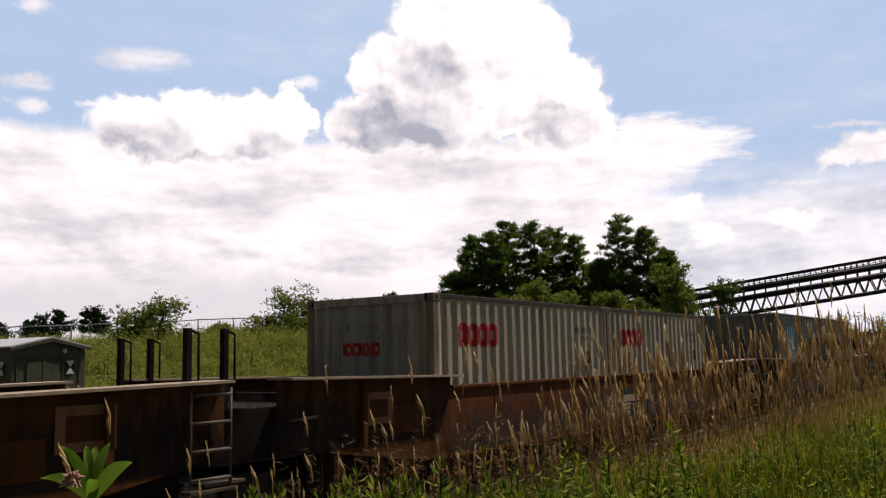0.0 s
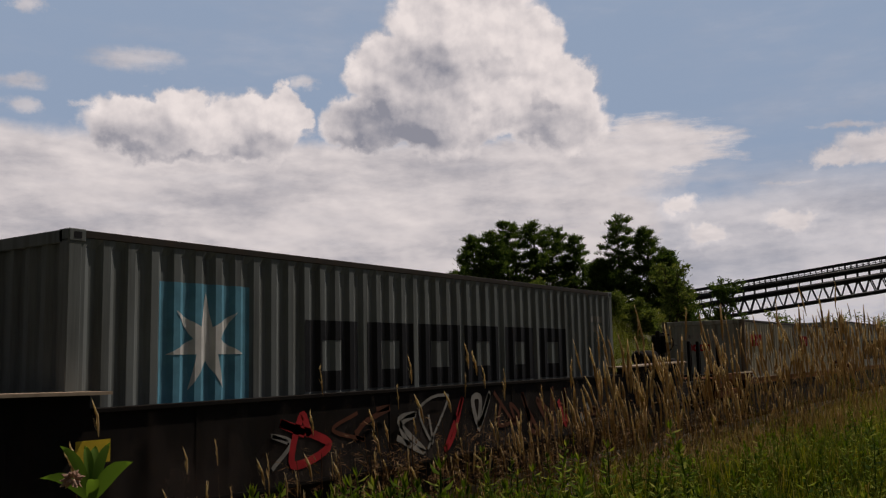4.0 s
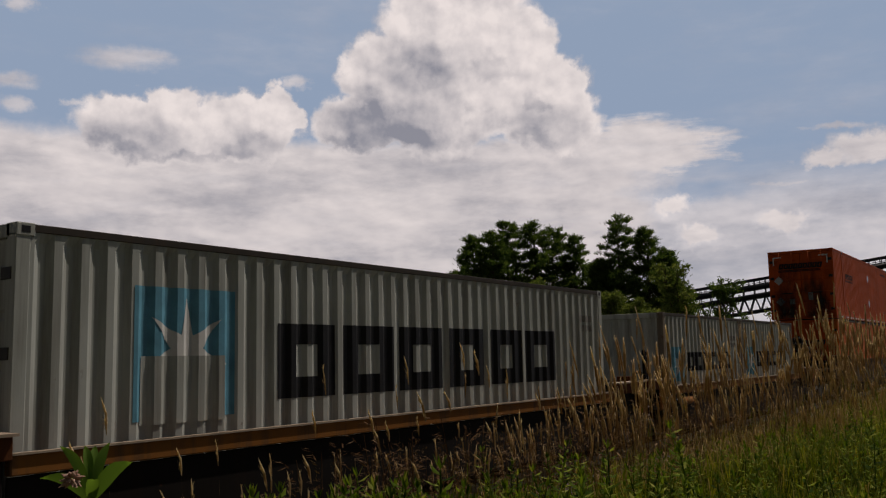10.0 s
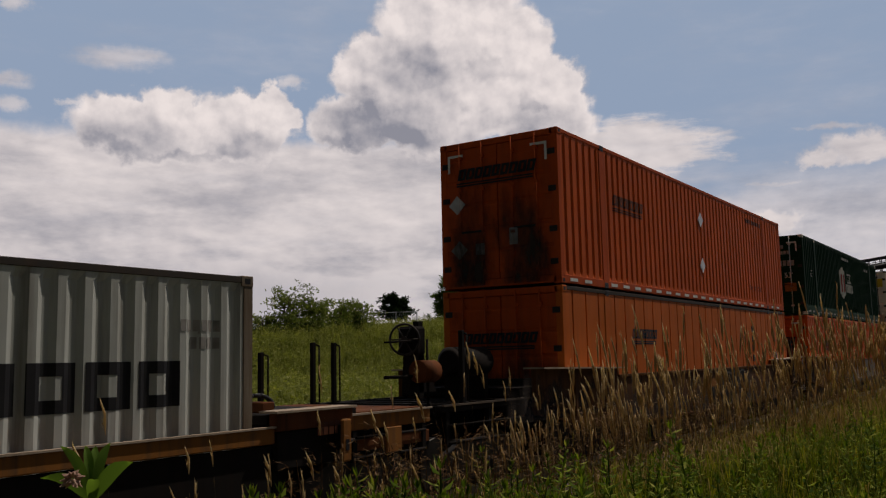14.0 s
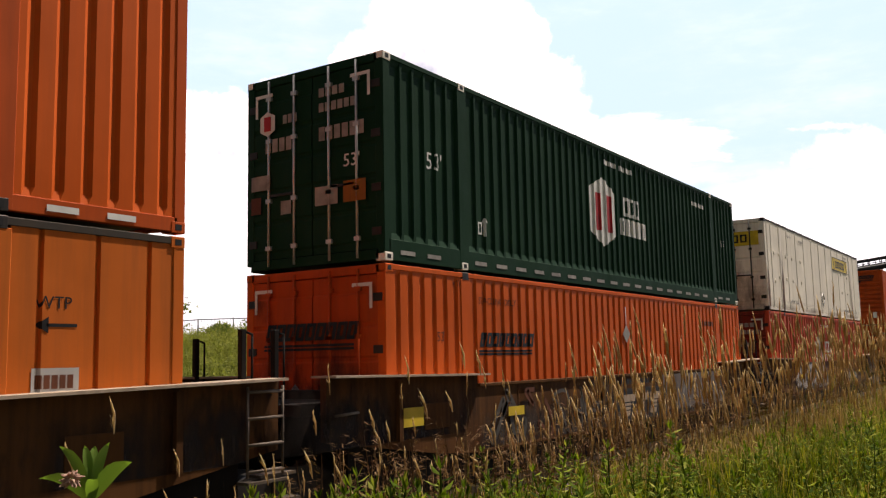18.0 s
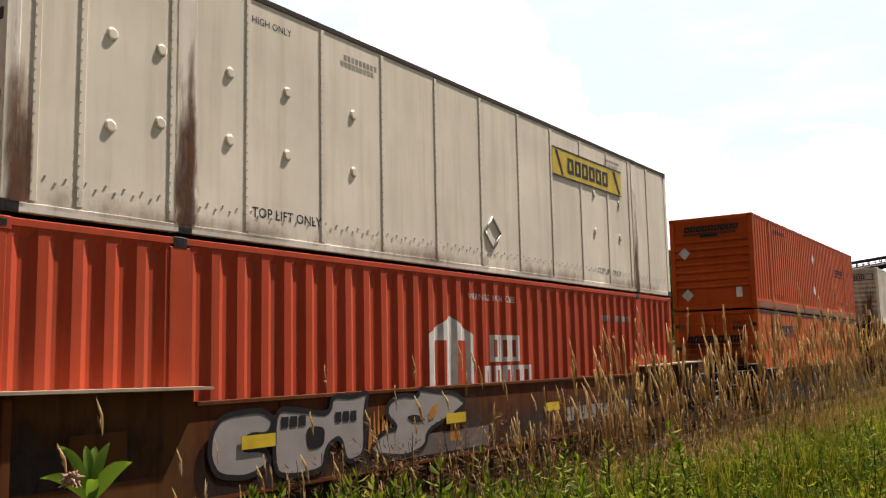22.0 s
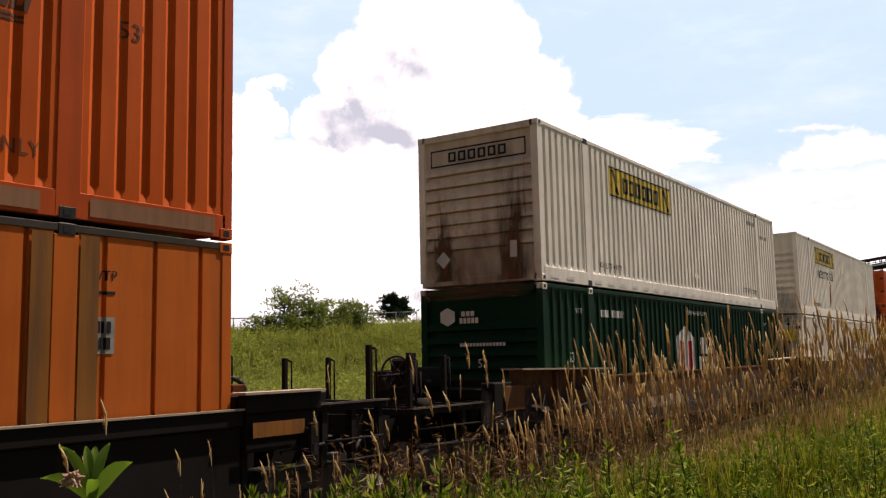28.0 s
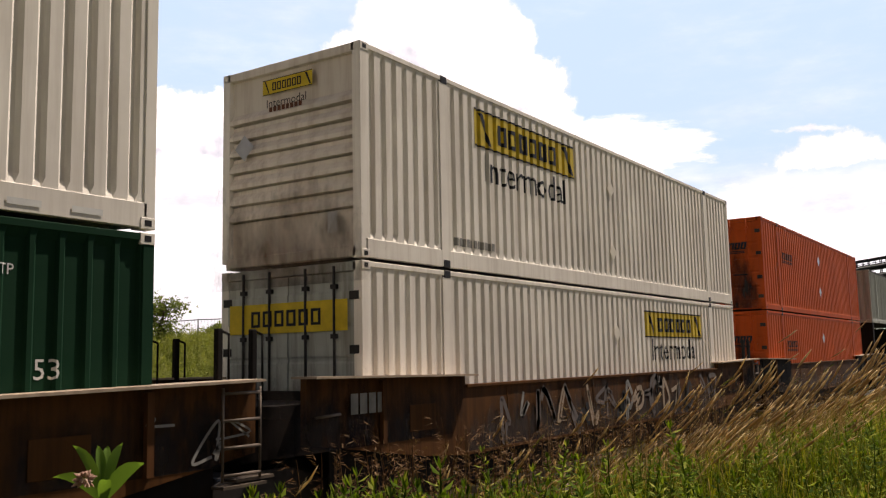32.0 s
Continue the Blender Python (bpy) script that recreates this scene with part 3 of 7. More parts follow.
def pine(x, y, height, spread, label, seed):
    """An old pine: a bare-footed trunk, uneven level limbs, flat pads of needles with sky between them."""
    rnd = random.Random(seed)
    z = float(ground_z(x, y)) - 0.3
    root = thing("pine_tree", pose(x, y, z), label, "tree", "pines behind the bank")
    bm = bmesh.new()
    limb(bm, (0, 0, 0), (rnd.uniform(-0.5, 0.5), rnd.uniform(-0.5, 0.5), height * 0.97), 0.36, 0.04, rnd, 6, 0.012)
    soup = Soup()
    n = 60
    for i in range(n):
        k = 0.08 + 0.9 * i / n
        h = height * k
        reach = spread * min(1.0, 1.65 * (1.03 - k)) ** 0.8 * rnd.choice((0.5, 0.75, 0.9, 1.05, 1.3)) + 0.32
        a = i * 2.399 + rnd.uniform(-0.5, 0.5)
        tip = Vector((math.cos(a) * reach, math.sin(a) * reach, h + reach * rnd.uniform(-0.05, 0.28)))
        pts = limb(bm, (0, 0, h - 0.25), tip, 0.07 * (1 - k) + 0.02, 0.012, rnd, 3, 0.05)
        out = Vector((math.cos(a), math.sin(a), 0.5))
        for _ in range(int(3 + reach * 2.4)):
            u = rnd.uniform(0.15, 1.0) ** 0.8
            pad = pts[0].lerp(tip, u) + Vector((rnd.gauss(0, 0.22), rnd.gauss(0, 0.22), rnd.gauss(0.05, 0.12))) * (0.5 + 0.35 * reach * u)
            wide = rnd.uniform(0.3, 0.66)
            for _ in range(34):
                c = pad + Vector((rnd.gauss(0, wide * 0.55), rnd.gauss(0, wide * 0.55), rnd.gauss(0, 0.13)))
                d = (Vector((rnd.gauss(0, 0.6), rnd.gauss(0, 0.6), rnd.gauss(0.3, 0.4))) + out * 0.9).normalized() * rnd.uniform(0.25, 0.6)
                s = d.cross(Vector((rnd.gauss(0, 1), rnd.gauss(0, 1), rnd.gauss(0, 1)))).normalized()
                soup.add([c - s * 0.06, c + s * 0.06, c + d], [(0, 1, 2)])
    part("trunk", bm, M_BARK, root)
    crown = new("crown", soup.mesh("crown", [M_PINE]))
    crown.parent = root
    return root


for i, (az, far, h, sp) in enumerate(((32.0, 118, 12.4, 3.4), (29.7, 122, 15.0, 3.4), (28.2, 119, 14.4, 3.2), (26.9, 121, 13.6, 3.0), (25.5, 122, 12.6, 2.9), (22.7, 120, 14.6, 3.3), (21.1, 118, 12.6, 2.8), (24.2, 126, 8.6, 2.6), (33.0, 117, 7.6, 3.0), (30.7, 116, 12.6, 3.2), (23.8, 118, 8.6, 2.6), (19.9, 119, 9.6, 2.4))):
    pine(math.cos(radians(az)) * far, math.sin(radians(az)) * far, h * 0.96, sp, "tall dark green pine with open layered branches", 20 + i)


def bush(name, x, y, height, spread, leaf, label, seed, material, density=1.0, trunk_k=0.12, category="bush", group="", lift=0.0):
    rnd = random.Random(seed)
    z = float(ground_z(x, y)) - 0.1 + lift
    root = thing(name, pose(x, y, z), label, category, group)
    bm = bmesh.new()
    soup = Soup()
    stems = 5 if category == "bush" else 1
    for s in range(stems):
        a = rnd.uniform(0, 6.28)
        foot = Vector((rnd.uniform(-1, 1), rnd.uniform(-1, 1), 0)) * spread * (0.12 if stems > 1 else 0.0)
        top = foot + Vector((math.cos(a) * spread * 0.35 * (stems > 1), math.sin(a) * spread * 0.35 * (stems > 1), height * rnd.uniform(0.75, 0.95)))
        limb(bm, foot, top, 0.03 * height * (0.35 if stems > 1 else 0.7), 0.02, rnd, 4, 0.04)
        for k in range(9 if stems > 1 else 26):
            u = rnd.uniform(0.25, 1.0)
            c0 = foot.lerp(top, u)
            b = rnd.uniform(0, 6.28)
            reach = spread * rnd.uniform(0.3, 0.95) * (1.15 - 0.75 * abs(u - 0.45))
            tip = c0 + Vector((math.cos(b) * reach, math.sin(b) * reach, height * rnd.uniform(0.0, 0.2)))
            limb(bm, c0, tip, 0.012 * height * 0.4 + 0.01, 0.006, rnd, 3, 0.08)
            for _ in range(int(26 * density)):
                c = c0.lerp(tip, rnd.uniform(0.3, 1.05)) + Vector((rnd.gauss(0, 1), rnd.gauss(0, 1), rnd.gauss(0, 0.8))) * spread * 0.11
                for _ in range(3):
                    d = Vector((rnd.gauss(0, 1), rnd.gauss(0, 1), rnd.gauss(0.1, 0.7))).normalized() * leaf * rnd.uniform(0.7, 1.3)
                    side = d.cross(Vector((rnd.gauss(0, 1), rnd.gauss(0, 1), rnd.gauss(0, 1)))).normalized()
                    soup.leaf(c, c + d, leaf * 0.55, side)
    part("trunk", bm, M_BARK, root)
    crown = new("crown", soup.mesh("crown", [material]))
    crown.parent = root
    return root


def at(az, far):
    return math.cos(radians(az)) * far, math.sin(radians(az)) * far


for i, (az, far, h, sp, lf) in enumerate(((51.6, 50, 3.0, 1.7, 0.16), (52.8, 49, 2.2, 1.5, 0.15), (43.6, 58, 3.4, 1.9, 0.16), (42.4, 58, 2.6, 1.6, 0.16), (40.8, 62, 2.8, 1.9, 0.17), (39.5, 64, 2.4, 1.6, 0.17), (45.2, 57, 1.7, 1.2, 0.15), (47.6, 55, 1.5, 1.2, 0.15))):
    bush("bush", *at(az, far), h, sp, lf, "straggling green bush on the weedy bank", 40 + i, M_BUSH, group="bushes on the bank")
for i, (az, far, h, sp) in enumerate(((28.0, 84, 3.7, 2.0), (26.2, 86, 3.0, 1.8), (29.6, 82, 2.6, 1.6), (19.6, 98, 8.0, 2.2), (16.6, 94, 9.2, 2.0), (19.0, 100, 6.2, 1.8), (15.6, 97, 5.6, 2.2), (13.6, 110, 6.4, 2.6), (10.8, 120, 5.6, 3.4), (12.2, 118, 4.6, 2.8), (8.0, 160, 7.5, 4.2), (6.8, 160, 6.5, 3.5), (23.5, 92, 3.4, 2.0), (21.5, 90, 3.6, 2.0))):
    bush("bush", *at(az, far), h, sp, 0.26, "leafy yellowish green bush beside the pines", 60 + i, M_PINE if 15 < az < 19.5 else M_BUSH, 1.3, group="bushes by the pines")
for i, (az, far, h, sp) in enumerate(((55.2, 165, 5.6, 2.4), (54.7, 168, 5.2, 2.2), (56.8, 160, 5.2, 2.2), (57.6, 160, 5.0, 2.0), (58.4, 165, 4.6, 2.0), (60.2, 150, 3.2, 3.0), (37.2, 120, 4.6, 2.0), (36.6, 122, 4.0, 1.8))):
    bush("far_tree", *at(az, far), h, sp, 0.42, "small dark tree on the skyline", 80 + i, M_FARLEAF, 1.2, category="tree", group="trees on the skyline")


def conveyor():
    """A long lattice gallery that climbs to the right beyond the trees."""
    root = thing("conveyor_gallery", pose(0, 0, 0), "dark steel lattice conveyor gallery climbing past the trees", "conveyor")
    a, b = Vector((*at(19.2, 150), 11.6)), Vector((*at(5.5, 150), 16.3))
    side = Vector((b.y - a.y, a.x - b.x, 0)).normalized() * -1.3
    n = 22
    for d, names in ((Vector((0, 0, 0)), "near"), (side * -2, "far")):
        bm = bmesh.new()
        for lift, r in ((0.0, 0.15), (-1.25, 0.34), (-2.6, 0.36), (-4.9, 0.28)):
            rod(bm, a + d + Vector((0, 0, lift)), b + d + Vector((0, 0, lift)), r, 6)
        part("chord", bm, M_CONVEYOR, root)
        for i in range(n):
            p, q = a.lerp(b, i / n) + d, a.lerp(b, (i + 1) / n) + d
            m = p.lerp(q, 0.5)
            bm = bmesh.new()
            rod(bm, p, p - Vector((0, 0, 1.25)), 0.07, 5)
            rod(bm, m, m - Vector((0, 0, 1.25)), 0.05, 5)
            rod(bm, p - Vector((0, 0, 0.6)), q - Vector((0, 0, 0.6)), 0.05, 5)
            rod(bm, p - Vector((0, 0, 2.6)), m - Vector((0, 0, 4.9)), 0.1, 5)
            rod(bm, m - Vector((0, 0, 4.9)), q - Vector((0, 0, 2.6)), 0.1, 5)
            rod(bm, p - Vector((0, 0, 1.25)), p - Vector((0, 0, 2.6)), 0.09, 5)
            part("lattice_bay", bm, M_CONVEYOR, root)
    for k in (0.03, 0.97):
        p = a.lerp(b, k) - side
        for s in (-1, 1):
            bm = rod(bmesh.new(), p + side * s - Vector((0, 0, 4.8)), Vector((p.x, p.y, float(ground_z(p.x, p.y)) - 0.2)) + side * s * 1.6, 0.2, 6)
            part("support_leg", bm, M_CONVEYOR, root)
    bm = bmesh.new()
    w = side * -1
    for lift, t in ((-1.15, 0.3), (-2.45, 0.25)):
        vs = [bm.verts.new(p + o + Vector((0, 0, lift + z))) for p in (a, b) for o in (Vector((0, 0, 0)), w * 2) for z in (0, t)]
        for q in ((0, 1, 3, 2), (4, 6, 7, 5), (0, 4, 5, 1), (2, 3, 7, 6), (0, 2, 6, 4), (1, 5, 7, 3)):
            bm.faces.new([vs[i] for i in q])
    part("belt_deck", bm, M_CONVEYOR, root)


conveyor()


# ---- weeds on the bank ----
def weed_piece(rnd, height, leaves, spread, leaf, mats=(0, 0)):
    s = Soup()
    for _ in range(leaves):
        a, k = rnd.uniform(0, 6.28), rnd.random()
        foot = np.array([rnd.gauss(0, spread), rnd.gauss(0, spread), 0])
        h = height * rnd.uniform(0.45, 1.1)
        lean = np.array([rnd.gauss(0, 0.18), rnd.gauss(0, 0.18), 1.0]) * h
        s.blade([foot, foot + lean * 0.55, foot + lean + (math.cos(a) * leaf, math.sin(a) * leaf, 0)], 0.05 + 0.03 * k, (math.cos(a + 1.57), math.sin(a + 1.57), 0), mats[0])
        for _ in range(3):
            u = rnd.uniform(0.35, 1.0)
            b = rnd.uniform(0, 6.28)
            p = foot + lean * u
            s.leaf(p, p + np.array([math.cos(b), math.sin(b), rnd.uniform(-0.2, 0.7)]) * leaf, leaf * 0.5, (math.cos(b + 1.57), math.sin(b + 1.57), 0), mats[1])
    return s.data()


rnd = random.Random(7)
pieces = [weed_piece(rnd, rnd.uniform(0.7, 1.35), 26, 0.34, 0.15) for _ in range(5)]
rows = []
for _ in range(7200):
    y = rnd.uniform(13.5, 46)
    az = rnd.uniform(16, 64)
    x = y / math.tan(radians(az)) + rnd.uniform(-3, 3)
    if x > 110 or (abs(x - 16.4) < 2.4 and 22.6 < y < 29.2):
        continue
    rows.append((rnd.randrange(5), x, y, float(ground_z(x, y)) - 0.05, rnd.uniform(0, 6.28), rnd.uniform(0.55, 1.15)))
tagged(new("field_weeds", scatter("field_weeds", pieces, rows, [M_FIELD])), "tall yellow-green weeds covering the bank", "weeds", "", "stuff")


# ---- the train: containers ----
class Folds:
    """The folds of a corrugated side: depth by the way along it."""

    def __init__(self, x0, x1, pitch, depth, out=0.25, slope=0.25):
        n = max(1, round((x1 - x0) / pitch))
        p = (x1 - x0) / n
        self.x, self.d = [x0], [0.0]
        for i in range(n):
            a = x0 + p * i
            for u, d in ((out / 2, 0), (out / 2 + slope, depth), (1 - out / 2 - slope, depth), (1 - out / 2, 0)):
                self.x.append(a + p * u)
                self.d.append(d)
        self.x.append(x1)
        self.d.append(0.0)

    def at(self, x):
        return float(np.interp(x, self.x, self.d))


FLAT = Folds(-1, 60, 100, 0.0)


def corrugated(folds, z0, z1, y=0.0, cap=0.0):
    """A folded sheet facing -y; cap: the height over which the folds run out at the top and bottom."""
    bm = bmesh.new()
    levels = [(z0, 1), (z1, 1)] if not cap else [(z0, 0), (z0 + cap, 1), (z1 - cap, 1), (z1, 0)]
    cols = [[bm.verts.new((x, y + d * k, z)) for z, k in levels] for x, d in zip(folds.x, folds.d)]
    for a, b in zip(cols, cols[1:]):
        for i in range(len(levels) - 1):
            bm.faces.new((a[i], b[i], b[i + 1], a[i + 1]))
    return bm


def pressed(x0, x1, prof, y):
    """A sheet pressed into level ribs: rows of height and depth, with closed edges behind."""
    bm = bmesh.new()
    cols = [[bm.verts.new((x, y + d, z)) for z, d in prof] for x in (x0, x1)]
    back = [[bm.verts.new((x, y + 0.085, z)) for z, d in prof] for x in (x0, x1)]
    for i in range(len(prof) - 1):
        bm.faces.new((cols[0][i], cols[1][i], cols[1][i + 1], cols[0][i + 1]))
        bm.faces.new((back[0][i], cols[0][i], cols[0][i + 1], back[0][i + 1]))
        bm.faces.new((cols[1][i], back[1][i], back[1][i + 1], cols[1][i + 1]))
    return bm


def turned(bm, m):
    bmesh.ops.transform(bm, matrix=m, verts=bm.verts)
    return bm


END = Matrix(((0, 1, 0, 0), (-1, 0, 0, 0), (0, 0, 1, 0), (0, 0, 0, 1)))     # a sheet facing -y to one facing -x; its x then runs towards -y


def mark(name, polys, material, parent, folds=FLAT, lift=0.004, label="", y=0.0, onto=None):
    """Paint on a side: outlines in x and z that follow its folds."""
    if name != "name_block" and 1 < len(polys) < 40 and name != "logo_star":
        return [mark(name, [poly], material, parent, folds, lift, label, y, onto) for poly in polys][0]
    bm = bmesh.new()
    for poly in polys:
        bm.faces.new([bm.verts.new((px, 0, pz)) for px, pz in poly])
    if name == "name_block":
        bmesh.ops.remove_doubles(bm, verts=bm.verts[:], dist=1e-5)
    return settle(bm, name, material, parent, folds, lift, label, y, onto)


def settle(bm, name, material, parent, folds, lift, label, y, onto):
    lo, hi = min(v.co.x for v in bm.verts), max(v.co.x for v in bm.verts)
    for fx in folds.x:
        if lo < fx < hi:
            bmesh.ops.bisect_plane(bm, geom=list(bm.verts) + list(bm.edges) + list(bm.faces), plane_co=(fx, 0, 0), plane_no=(1, 0, 0))
    for v in bm.verts:
        v.co.y = y + folds.at(v.co.x) - lift
    for f in bm.faces:
        f.normal_update()
        if f.normal.y > 0:
            f.normal_flip()
    if onto:
        turned(bm, onto)
    return part(name, bm, material, parent, label)


def stain(parent, x0, x1, z0, z1, material, lift=0.008, onto=None, label=""):
    """A patch of rust or grime on a side."""
    bm = bmesh.new()
    lay = bm.loops.layers.uv.new("spot")
    fc = bm.faces.new([bm.verts.new((px, -lift, pz)) for px, pz in rect(x0, x1, z0, z1)])
    for lp, uv in zip(fc.loops, ((0, 0), (1, 0), (1, 1), (0, 1))):
        lp[lay].uv = uv
    if onto:
        turned(bm, onto)
    return part("stain", bm, material, parent, label)


def words(text, size, x, z, material, parent, folds=FLAT, lift=0.004, y=0.0, onto=None, column=False, label=""):
    """Letters in the built-in font, their left end at x and their foot at z."""
    bm = bmesh.new()
    for i, piece in enumerate(text if column else [text]):
        cu = bpy.data.curves.new("letters", "FONT")
        cu.body, cu.size, cu.resolution_u = piece, size, 2
        ob = bpy.data.objects.new("letters", cu)
        scene.collection.objects.link(ob)
        me = bpy.data.meshes.new_from_object(ob.evaluated_get(bpy.context.evaluated_depsgraph_get()))
        k = len(bm.verts)
        bm.from_mesh(me)
        bm.verts.ensure_lookup_table()
        for v in bm.verts[k:]:
            v.co = Vector((x + v.co.x, 0, z + v.co.y - (i * size * 0.95 if column else 0)))
        bpy.data.objects.remove(ob)
        bpy.data.curves.remove(cu)
        bpy.data.meshes.remove(me)
    return settle(bm, "lettering", material, parent, folds, lift, label, y, onto)


def rect(x0, x1, z0, z1):
    return [(x0, z0), (x1, z0), (x1, z1), (x0, z1)]


def bars(x0, x1, z0, z1, n, gap=0.22, seed=1):
    """A row of upright bars that stands for a name: one for each sign."""
    w = (x1 - x0) / n
    return [rect(x0 + i * w, x0 + (i + 1 - gap) * w, z0, z1) for i in range(n)]


def hollow(x0, x1, z0, z1, k=0.27, slant=0.0):
    """An upright ring of four bars, leaning over by slant."""
    w, cut = (x1 - x0) * k, min((x1 - x0) * k * 0.8, (z1 - z0) * 0.28)
    at_ = lambda x, z: (x + slant * (z - z0), z)
    o = [at_(x0, z0), at_(x1, z0), at_(x1, z1), at_(x0, z1)]
    i = [at_(x0 + w, z0 + cut), at_(x1 - w, z0 + cut), at_(x1 - w, z1 - cut), at_(x0 + w, z1 - cut)]
    return [[o[a], o[(a + 1) % 4], i[(a + 1) % 4], i[a]] for a in range(4)]


def name_row(x0, x1, z0, z1, n, material, root, folds, lift=0.004, label="", y=0.0, onto=None, gap=0.22, k=0.27, slant=0.0):
    """A painted name: a row of hollow blocks, each a part of its own."""
    w = (x1 - x0) / n
    for a in range(n):
        mark("name_block", hollow(x0 + a * w, x0 + (a + 1 - gap) * w, z0, z1, k, slant), material, root, folds, lift, label, y, onto)


def diamond(x, z, r):
    return [(x - r, z), (x, z - r), (x + r, z), (x, z + r)]


def disc(x, z, rx, rz=None, n=14):
    rz = rz or rx
    return [(x + rx * math.cos(6.28318 * i / n), z + rz * math.sin(6.28318 * i / n)) for i in range(n)]


def casting(bm, x, y, z):
    """A corner fitting; raised black blocks stand for the shade in its holes."""
    box(bm, x, x + 0.178, y, y + 0.162, z, z + 0.118, 0.008)
    box(bm, x + 0.05, x + 0.13, y - 0.002, y + 0.01, z + 0.03, z + 0.09, mat=1)
    return bm


def container(x, z, length, height, width, material, label, end="folded", posts=(), pitch=0.278, depth=0.036, end_material=None,
              cast=None, rail=0.06, skirt=0.16, smooth=False, sheet=None, bar_material=None, post_material=None, rib=False, out=0.3, slope=0.22, group="shipping containers"):
    """A shipping container, its near lower left corner at x; returns it and its side's folds."""
    y = TRACK_Y - width / 2
    root = thing("shipping_container", pose(x, y, z), label, "container", group)
    ROLLING.append((root, x, y, z))
    # end_material is mostly a darker copy: the ends' shade put into colour
    em, bar_material, post_material = end_material or material, bar_material or material, post_material or material
    pw = 0.14
    # the near side, in fields between the posts
    edges = [pw] + [v for a in posts for v in (a - 0.12, a + 0.12)] + [length - pw]
    zt = height - rail - 0.02
    allx, alld = [0.0], [0.0]
    for a, b in zip(edges[::2], edges[1::2]):
        if smooth:
            f = Folds(a, b, 100, 0.0)
        elif rib:
            f = Folds(a, b, pitch, depth, 0.9, 0.016)
        else:
            f = Folds(a, b, pitch, depth, out, slope)
        part("side_panel", corrugated(f, skirt, zt, 0.012, cap=0.0 if (smooth or rib) else 0.09), sheet or material, root)
        allx += f.x
        alld += [d + 0.012 for d in f.d]
    folds = Folds(0, length, 100, 0)
    folds.x, folds.d = allx + [length], alld + [0.0]
    part("side_panel", boxes((pw, length - pw, width - 0.05, width - 0.012, skirt, zt)), material, root)
    for yy in (0.0, width - 0.07):
        part("top_rail", boxes((0.1, length - 0.1, yy, yy + 0.07, zt, height - 0.008), bevel=0.006), M_TOPRAIL if smooth or material in (M_OCEAN, M_MIDGREY, M_DARKGREY, M_OLDORANGE) else material, root)
        part("bottom_rail", boxes((0.1, length - 0.1, yy + 0.002, yy + 0.09, 0.012, skirt), bevel=0.006), bar_material, root)
    part("roof", boxes((0.08, length - 0.08, 0.05, width - 0.05, height - 0.035, height - 0.012)), material, root)
    part("floor", boxes((0.08, length - 0.08, 0.06, width - 0.06, 0.1, 0.15)), M_STEEL, root)
    for xx in (0.0, length - pw):
        for yy in (0.002, width - 0.142):
            part("corner_post", boxes((xx, xx + pw, yy, yy + 0.14, 0.09, height - 0.09), bevel=0.008), post_material, root)
    for xx in posts:
        part("lift_post", boxes((xx - 0.13, xx + 0.13, 0.0, 0.12, 0.012, height - 0.1), bevel=0.01), material, root)
    for xx in [0.0, length - 0.178] + [p - 0.089 for p in posts]:
        for yy in (-0.004, width - 0.158):
            for zz in (0.0, height - 0.118):
                if yy > 0 and zz == 0.0:
                    continue
                lifted = xx not in (0.0, length - 0.178)
                part("corner_casting", casting(bmesh.new(), xx, yy, zz), [cast or (M_STEEL if lifted else post_material), M_BLACK], root)
    # the far end, plain folds
    part("end_panel", turned(corrugated(Folds(0.12, width - 0.12, 0.25, 0.03), 0.05, height - 0.02, 0.02), Matrix(((0, -1, 0, length), (1, 0, 0, 0), (0, 0, 1, 0), (0, 0, 0, 1)))), material, root)
    # the end towards the camera; on it x runs from the far side (0) to the near one (width)
    face = Matrix.Translation((0, width, 0)) @ END
    lo, hi = 0.14, width - 0.14
    part("end_sill", boxes((0.0, 0.09, 0.1, width - 0.1, 0.02, 0.16), bevel=0.008), em, root)
    part("end_header", boxes((0.0, 0.09, 0.1, width - 0.1, height - 0.13, height - 0.006), bevel=0.008), em, root)
    if end == "folded":
        part("end_panel", turned(corrugated(Folds(lo, hi, 0.26, 0.04), 0.16, height - 0.13, 0.02), face), em, root)
    elif end == "ribbed":
        step = 0.238
        prof = [(0.16, 0.075)]
        for i in range(7):
            zz = 0.69 + i * step
            # a deep slot added under each rib makes its dark shade line
            prof += [(zz - 0.026, 0.075), (zz - 0.025, 0.15), (zz - 0.001, 0.15), (zz, 0.0), (zz + 0.06, 0.0), (zz + step - 0.08, 0.075)]
        prof.append((height - 0.13, 0.075))
        part("end_panel", turned(pressed(lo, hi, prof, 0.012), face), em, root)
    elif end == "doors":
        mid = width / 2
